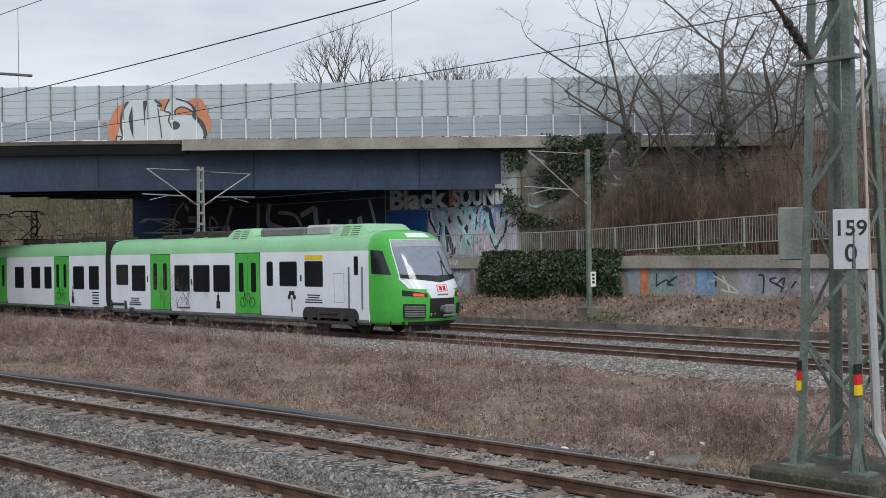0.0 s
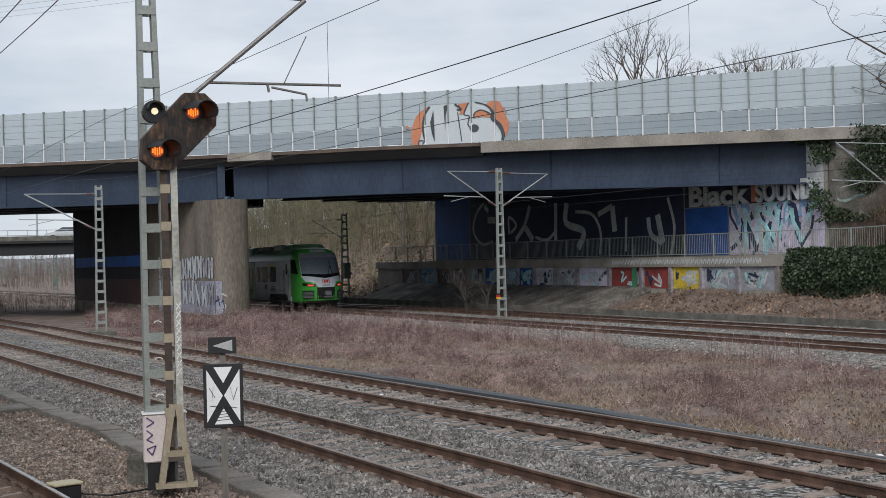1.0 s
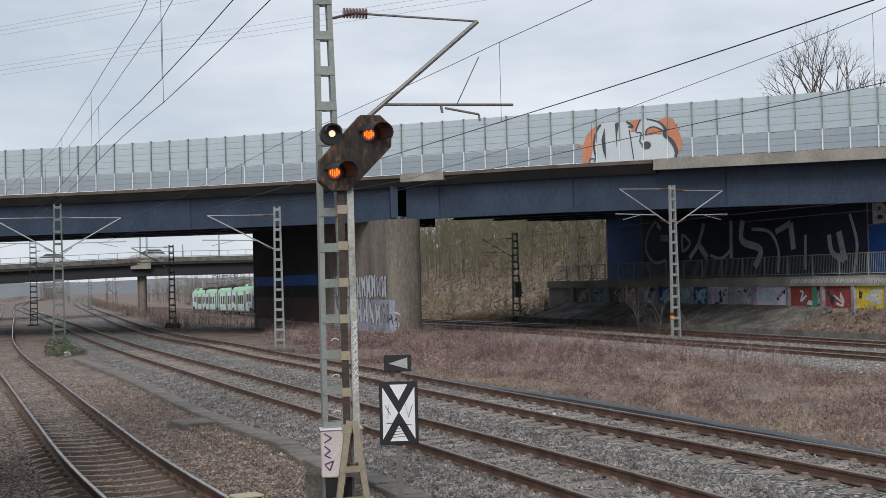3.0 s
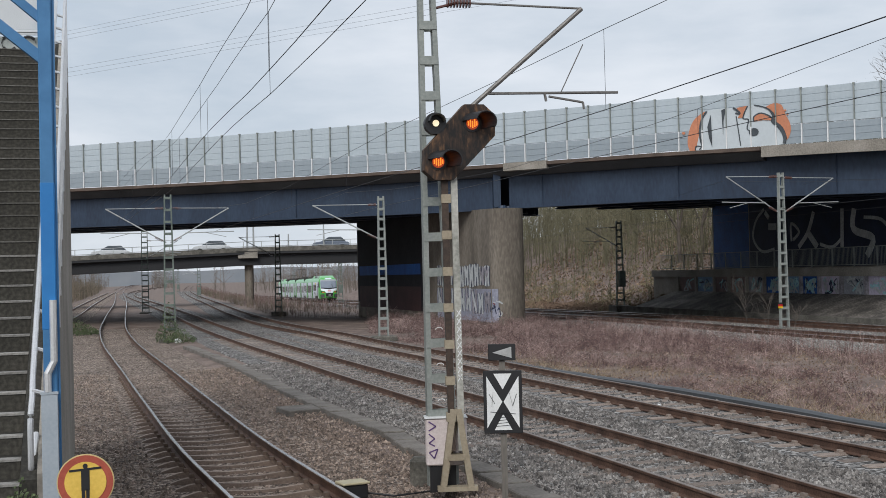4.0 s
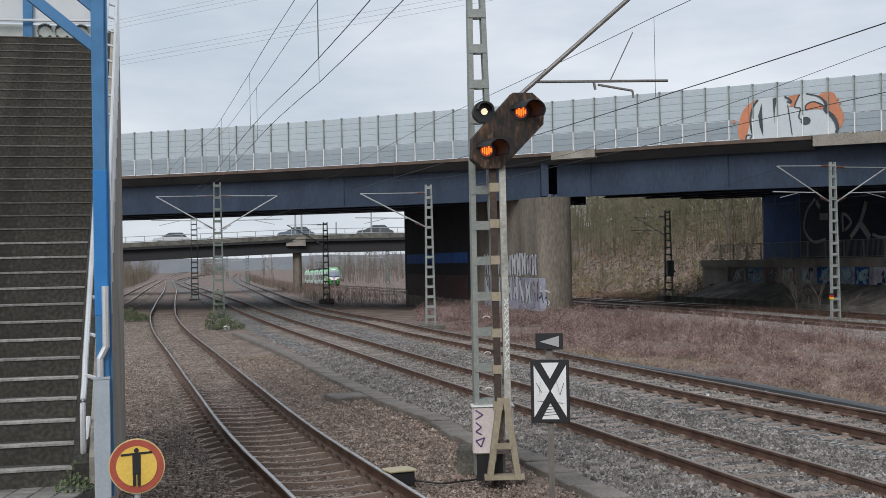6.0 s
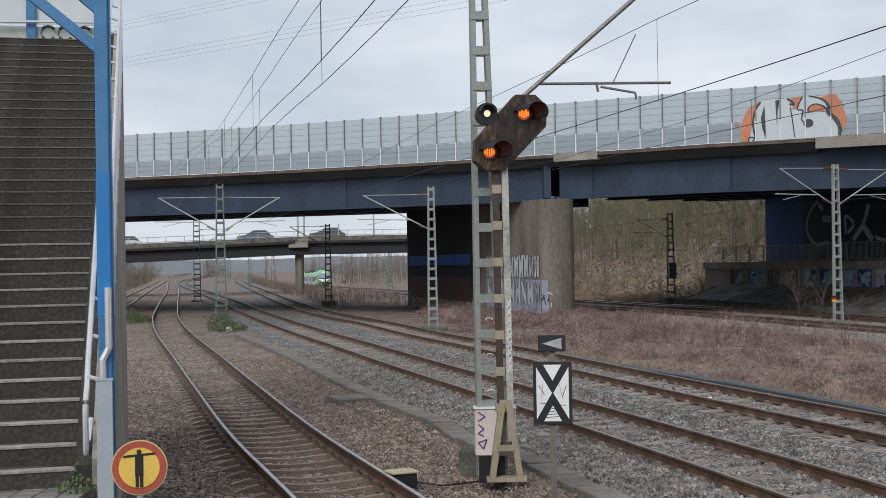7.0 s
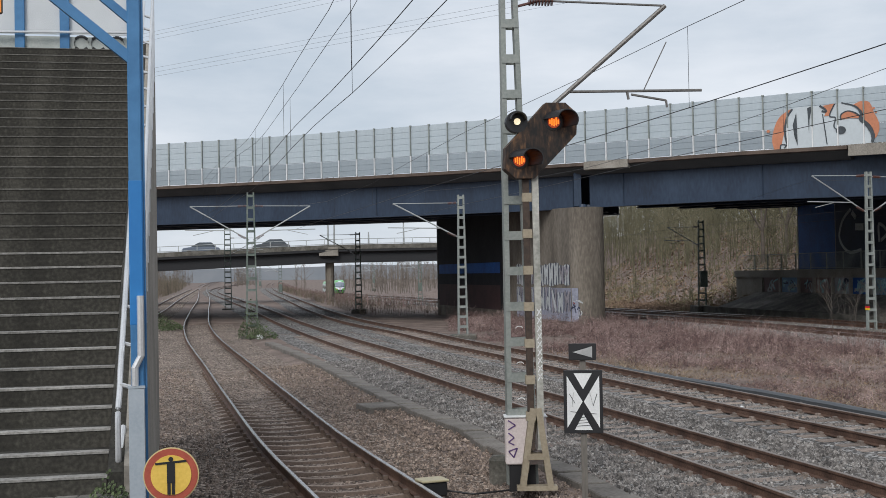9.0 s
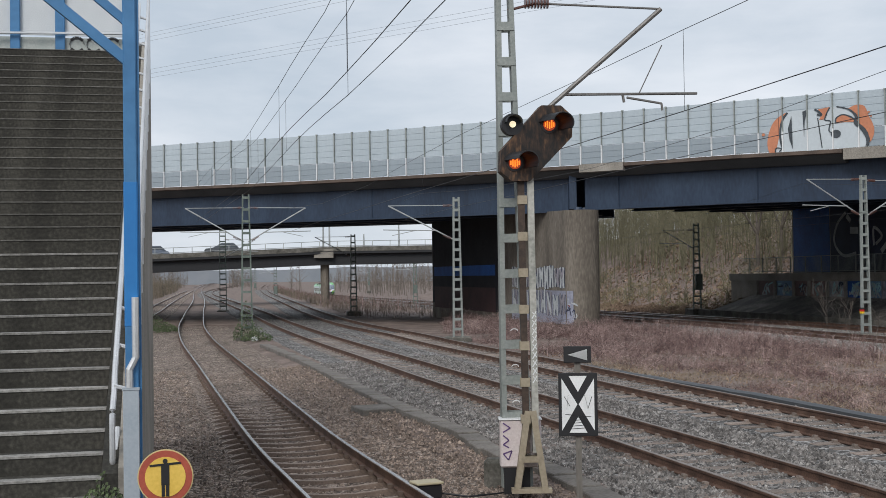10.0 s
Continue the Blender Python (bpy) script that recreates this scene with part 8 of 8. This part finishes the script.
def build_woods():
    """Far scrub and woods: the wooded bank past the bridge and the trees along the line beyond."""
    rnd = random.Random(14)
    bank, far, scrub, slope, verge = Heap(), Heap(), Heap(), Heap(), Heap()

    def shrub(heap, x, y, z, h, r, n):
        top = Vector((x + rnd.uniform(-0.1, 0.1) * h, y, z + h))
        root = Vector((x, y, z - 0.3))
        heap.spike(root, top, r)
        for _ in range(n):
            t = rnd.uniform(0.15, 0.95)
            m = root.lerp(top, t)
            l = h * 0.34 * (1.15 - t)
            tip = m + Vector((rnd.uniform(-1, 1), rnd.uniform(-1, 1), rnd.uniform(0.4, 1.3))) * l
            heap.spike(m, tip, r * 0.42)
            for _ in range(2):
                c = m.lerp(tip, rnd.uniform(0.3, 0.8))
                heap.spike(c, c + Vector((rnd.uniform(-1, 1), rnd.uniform(-1, 1), rnd.uniform(0.2, 1))) * l * 0.6, r * 0.28)
    for _ in range(2500):
        y = rnd.uniform(90, 190)
        d = 3 + 36 * rnd.random() ** 0.9
        x = x4(y) + 8 + d
        if d < 9 and rnd.random() < 0.5:
            continue
        shrub(bank, x, y, land(x, y), rnd.uniform(4, 9.5) if d > 10 else rnd.uniform(0.8, 2), 0.055, 10)
    for _ in range(2600):
        y = rnd.uniform(24, 49)
        d = 13.9 + 13.5 * rnd.random() ** 1.3
        x = x4(y) + d
        if y > 43.5 and x - x4(y) > 13.6 + 0.55 * (48.5 - y):
            continue
        tall = 0.75 + 0.5 * noise.noise((x * 0.3, y * 0.3, 4))
        shrub(slope, x, y, land(x, y), rnd.uniform(0.8, 3.2) * tall * 1.3, 0.017, 8)
    for _ in range(420):
        y = rnd.uniform(33, 46.5)
        x = x4(y) + rnd.uniform(13.9, 15.5)
        shrub(slope, x, y, land(x, y), rnd.uniform(2.2, 4.6), 0.016, 12)
    for _ in range(260):
        y = rnd.uniform(41.5, 48.2)
        x = x4(y) + rnd.uniform(13.7, 14.2) + 0.3 * (48.2 - y)
        shrub(slope, x, y, land(x, y), rnd.uniform(1.2, 2.8), 0.013, 12)
    for _ in range(2200):
        y = rnd.uniform(88, 420)
        x3_ = float(np.interp(y, W_Y, W_3))
        x4_ = float(np.interp(y, W_Y, W_4))
        if x4_ - 2.6 < x3_ + 2.6:
            continue
        x = rnd.uniform(x3_ + 2.4, x4_ - 2.6)
        shrub(scrub, x, y, fall(x, y), rnd.uniform(0.4, 1.5), 0.010 + y * 0.00008, 6)
    for _ in range(2000):
        y = rnd.uniform(75, 420)
        x = float(np.interp(y, W_Y, W_1)) - rnd.uniform(9, 55) * (1 if y < 250 else 1.6)
        shrub(far, x, y, land(x, y) if y < 255 and x > -135 else 0.0, rnd.uniform(2, 7), 0.05 + y * 0.0002, 9)
    for _ in range(2300):
        y = 88 + 240 * rnd.random() ** 1.3
        x = float(curve(T0, y)[0]) - 2.8 - 24 * rnd.random() ** 1.6
        shrub(verge, x, y, land(x, y) if y < 255 else 0.0, rnd.uniform(0.8, 3.8), 0.02 + y * 0.00012, 7)
    for _ in range(1500):
        y = rnd.uniform(92, 300)
        x1_, x4_ = float(np.interp(y, W_Y, W_3)), float(np.interp(y, W_Y, W_4))
        x = x1_ + 2.6 + (x4_ - 2.6 - x1_ - 2.6) * rnd.random() ** 2.2
        shrub(verge, x, y, fall(x, y), rnd.uniform(0.3, 1.1), 0.012 + y * 0.0001, 7)
    for _ in range(1900):
        y = rnd.uniform(330, 600)
        x = rnd.uniform(-260, 110)
        if abs(x - float(np.interp(y, W_Y, W_1))) < 9 or abs(x - float(np.interp(y, W_Y, W_4)) - 2) < 10 or abs(x - float(np.interp(y, W_Y, W_3))) < 8:
            continue
        shrub(far, x, y, -3.0, rnd.uniform(6, 14), 0.13, 9)
    bank.make("bank_woods", mat("bank_twigs", ((0.070, 0.068, 0.040), (0.125, 0.115, 0.070), (0.19, 0.168, 0.112)), 0.2, 0.95, bump=0, fine=1, vary=0.3, island=True), "dense leafless scrub wood on the bank", "woods")
    slope.make("bank_brush", mat("slope_twigs", ((0.045, 0.030, 0.023), (0.105, 0.071, 0.052), (0.21, 0.148, 0.11)), 0.35, 0.95, bump=0, fine=2, vary=0.5, island=True), "tangled brown brush on the slope below the barrier", "brush")
    scrub.make("line_scrub", M_BRUSH, "dead reddish scrub between the far tracks", "scrub")
    verge.make("verge_scrub", mat("verge_twigs", ((0.10, 0.085, 0.060), (0.17, 0.142, 0.105), (0.25, 0.205, 0.165)), 0.15, 0.95, bump=0, fine=1, vary=0.35, island=True), "olive-brown leafless scrub along the distant tracks", "scrub")
    far.make("far_woods", M_TWIG, "leafless woods along the line, paled for haze", "woods")


W_Y = np.arange(60, 620, 5.0)
W_1, W_3, W_4 = curve(T1, W_Y), curve(T3, W_Y), curve(T4, W_Y)
build_woods()


def build_ivy():
    rnd = random.Random(15)
    wall_ivy, abut_ivy, green = Heap(), Heap(), Heap()
    for _ in range(15000):
        y = rnd.uniform(40.2, 48.4)
        u = rnd.random()
        out = 0.15 + 0.75 * math.sin(math.pi * min(1, u * 1.05)) * (0.6 + 0.5 * noise.noise((y * 0.8, u * 2, 0)))
        wall_ivy.leaf((x4(y) + 11.5 - out * rnd.uniform(0.5, 1.0), y, 0.9 + 2.25 * u + 0.15 * noise.noise((y * 1.5, 0, 0))), rnd.uniform(0.05, 0.10), rnd)
    for _ in range(15000):
        y = rnd.uniform(45.2, 50.0)
        c = noise.noise((y * 0.5, 2, 0))
        z = rnd.uniform(4.3, 8.5 + 0.5 * max(0, noise.noise((y * 1.3, 0, 2))))
        if noise.noise((y * 0.7, z * 0.7, 9)) < -0.12 or (y > 48.9 and z < 7.9):
            continue
        abut_ivy.leaf((x4(y) + 13.6 - rnd.uniform(0.1, 0.7) + (0 if y > 48.6 else rnd.uniform(0, 0.5) + 0.55 * (48.6 - y)), y, z), rnd.uniform(0.045, 0.09), rnd)
    for cx, cy, r, h, n in ((-9.9, 61.3, 0.65, 2.1, 900), (-9.2, 60.3, 0.8, 0.9, 700), (-17.2, 72.0, 1.6, 1.2, 2600), (-2.95, 10.55, 0.16, 0.28, 160), (-2.35, 13.2, 0.12, 0.35, 120), (30.0, 38.5, 1.2, 0.5, 700), (34.5, 37.5, 2.0, 1.2, 1500), (36.9, 41.6, 1.0, 2.0, 1500), (37.3, 39.8, 0.9, 1.6, 1100), (37.6, 38.4, 1.2, 1.0, 900)):
        base = land(cx, cy) if cy > 12 else 1.2
        if cy < 14 and cx < -2.2 and cy > 12:
            base = 0.0
        for _ in range(n):
            t, q = rnd.uniform(0, 6.283), rnd.random() ** 0.5
            green.leaf((cx + r * q * math.cos(t), cy + r * q * math.sin(t), base + h * rnd.random() * (1 - 0.85 * q)), 0.02 if n < 200 else rnd.uniform(0.025, 0.055), rnd)
    wall_ivy.make("wall_ivy", M_IVY, "dark green ivy hanging over the retaining wall", "ivy")
    abut_ivy.make("abutment_ivy", M_IVY, "dark green ivy climbing the abutment", "ivy")
    green.make("green_weeds", mat("weed_green", ((0.05, 0.075, 0.03), (0.10, 0.13, 0.06)), 3, 0.8, bump=0, vary=0.4, island=True), "low green weeds and bramble", "weeds")
    # masonry behind the ivy on the wing of the abutment
    bm = bmesh.new()
    wing = [Vector((x4(y) + 13.7 + 0.55 * (48.5 - y), y, 0)) for y in np.arange(44, 48.7, 0.5)]
    sweep(bm, [(0.0, 2.0), (0.0, 8.5), (0.8, 8.5), (0.8, 2.0)], wing)
    wall = tagged(part("wing_wall", bm, M_CONC_DARK), "crumbling graffitied wing wall behind ivy", "wall", kind="structure")
    bm = bmesh.new()
    sweep(bm, [(0.0, 3.0), (0.0, 8.35), (0.6, 8.35), (0.6, 3.0)], [Vector((x, bridge_y(x) + 0.35, 0)) for x in np.arange(52, 35.9, -0.5)])
    edge_wall = tagged(part("wing_wall", bm, M_CONC_DARK), "dark weathered wing wall under the deck edge", "wall", kind="structure")
    for k in range(26):
        x, z = rnd.uniform(36.4, 43.5), rnd.uniform(6.6, 8.0)
        bm = bmesh.new()
        prev, ang = None, rnd.uniform(0, 6.28)
        for q in range(7):
            ang += rnd.uniform(-0.7, 0.7)
            x, z = x + 0.16 * math.cos(ang), min(max(z + 0.2 * math.sin(ang), 6.2), 8.2)
            w = rnd.uniform(0.04, 0.12)
            pair = [bm.verts.new((x - 0.03, bridge_y(x) + 0.29 - 0.001 * k, z - w)), bm.verts.new((x - 0.03 + w * 0.5, bridge_y(x + w * 0.5) + 0.29 - 0.001 * k, z + w))]
            if prev:
                bm.faces.new((prev[0], prev[1], pair[1], pair[0]))
            prev = pair
        part("wing_stroke", bm, rnd.choice((S_PINK, S_SKY, S_WORN, S_RED, S_WORN)), edge_wall, "faded graffiti stroke")
    for k in range(22):
        y, z = rnd.uniform(44.1, 47.6), rnd.uniform(5.2, 7.9)
        bm = bmesh.new()
        prev = None
        ang = rnd.uniform(0, 6.28)
        for q in range(9):
            ang += rnd.uniform(-0.6, 0.6)
            y, z = min(max(y + 0.2 * math.cos(ang), 44.05), 48.2), min(max(z + 0.2 * math.sin(ang), 4.8), 8.3)
            x = x4(y) + 13.7 + 0.55 * (48.5 - y) - 0.03 - 0.001 * k
            w = rnd.uniform(0.03, 0.09)
            pair = [bm.verts.new((x, y, z - w)), bm.verts.new((x - 0.01, y + w * 0.6, z + w))]
            if prev:
                bm.faces.new((prev[0], prev[1], pair[1], pair[0]))
            prev = pair
        part("wing_stroke", bm, rnd.choice((S_GREY, S_WORN, S_DULL, S_DULL, S_MOSS, S_NAVY)), wall, "faded graffiti stroke")


build_ivy()


def build_distance():
    # distance haze is mixed into the hills' own blue-grey
    haze = mat("haze_tinted_hills", ((0.21, 0.235, 0.265), (0.27, 0.29, 0.315)), 0.01, 1.0, bump=0, fine=0.05)
    bm = bmesh.new()
    prev = None
    for k in range(121):
        t = radians(-60 + k * 1.0)
        r = 1500
        h = 13 + 7 * noise.noise((k * 0.13, 0, 0)) + 3 * noise.noise((k * 0.6, 1, 0))
        v = [bm.verts.new((r * math.sin(t), r * math.cos(t), -8)), bm.verts.new((r * math.sin(t), r * math.cos(t), h))]
        if prev:
            bm.faces.new((prev[0], v[0], v[1], prev[1]))
        prev = v
    tagged(part("backdrop_hills", bm, haze), "wooded hills on the horizon, tinted blue-grey for haze", "hills", kind="structure")


build_distance()


def motions():
    drive_train()
    drive_road_cars()


motions()
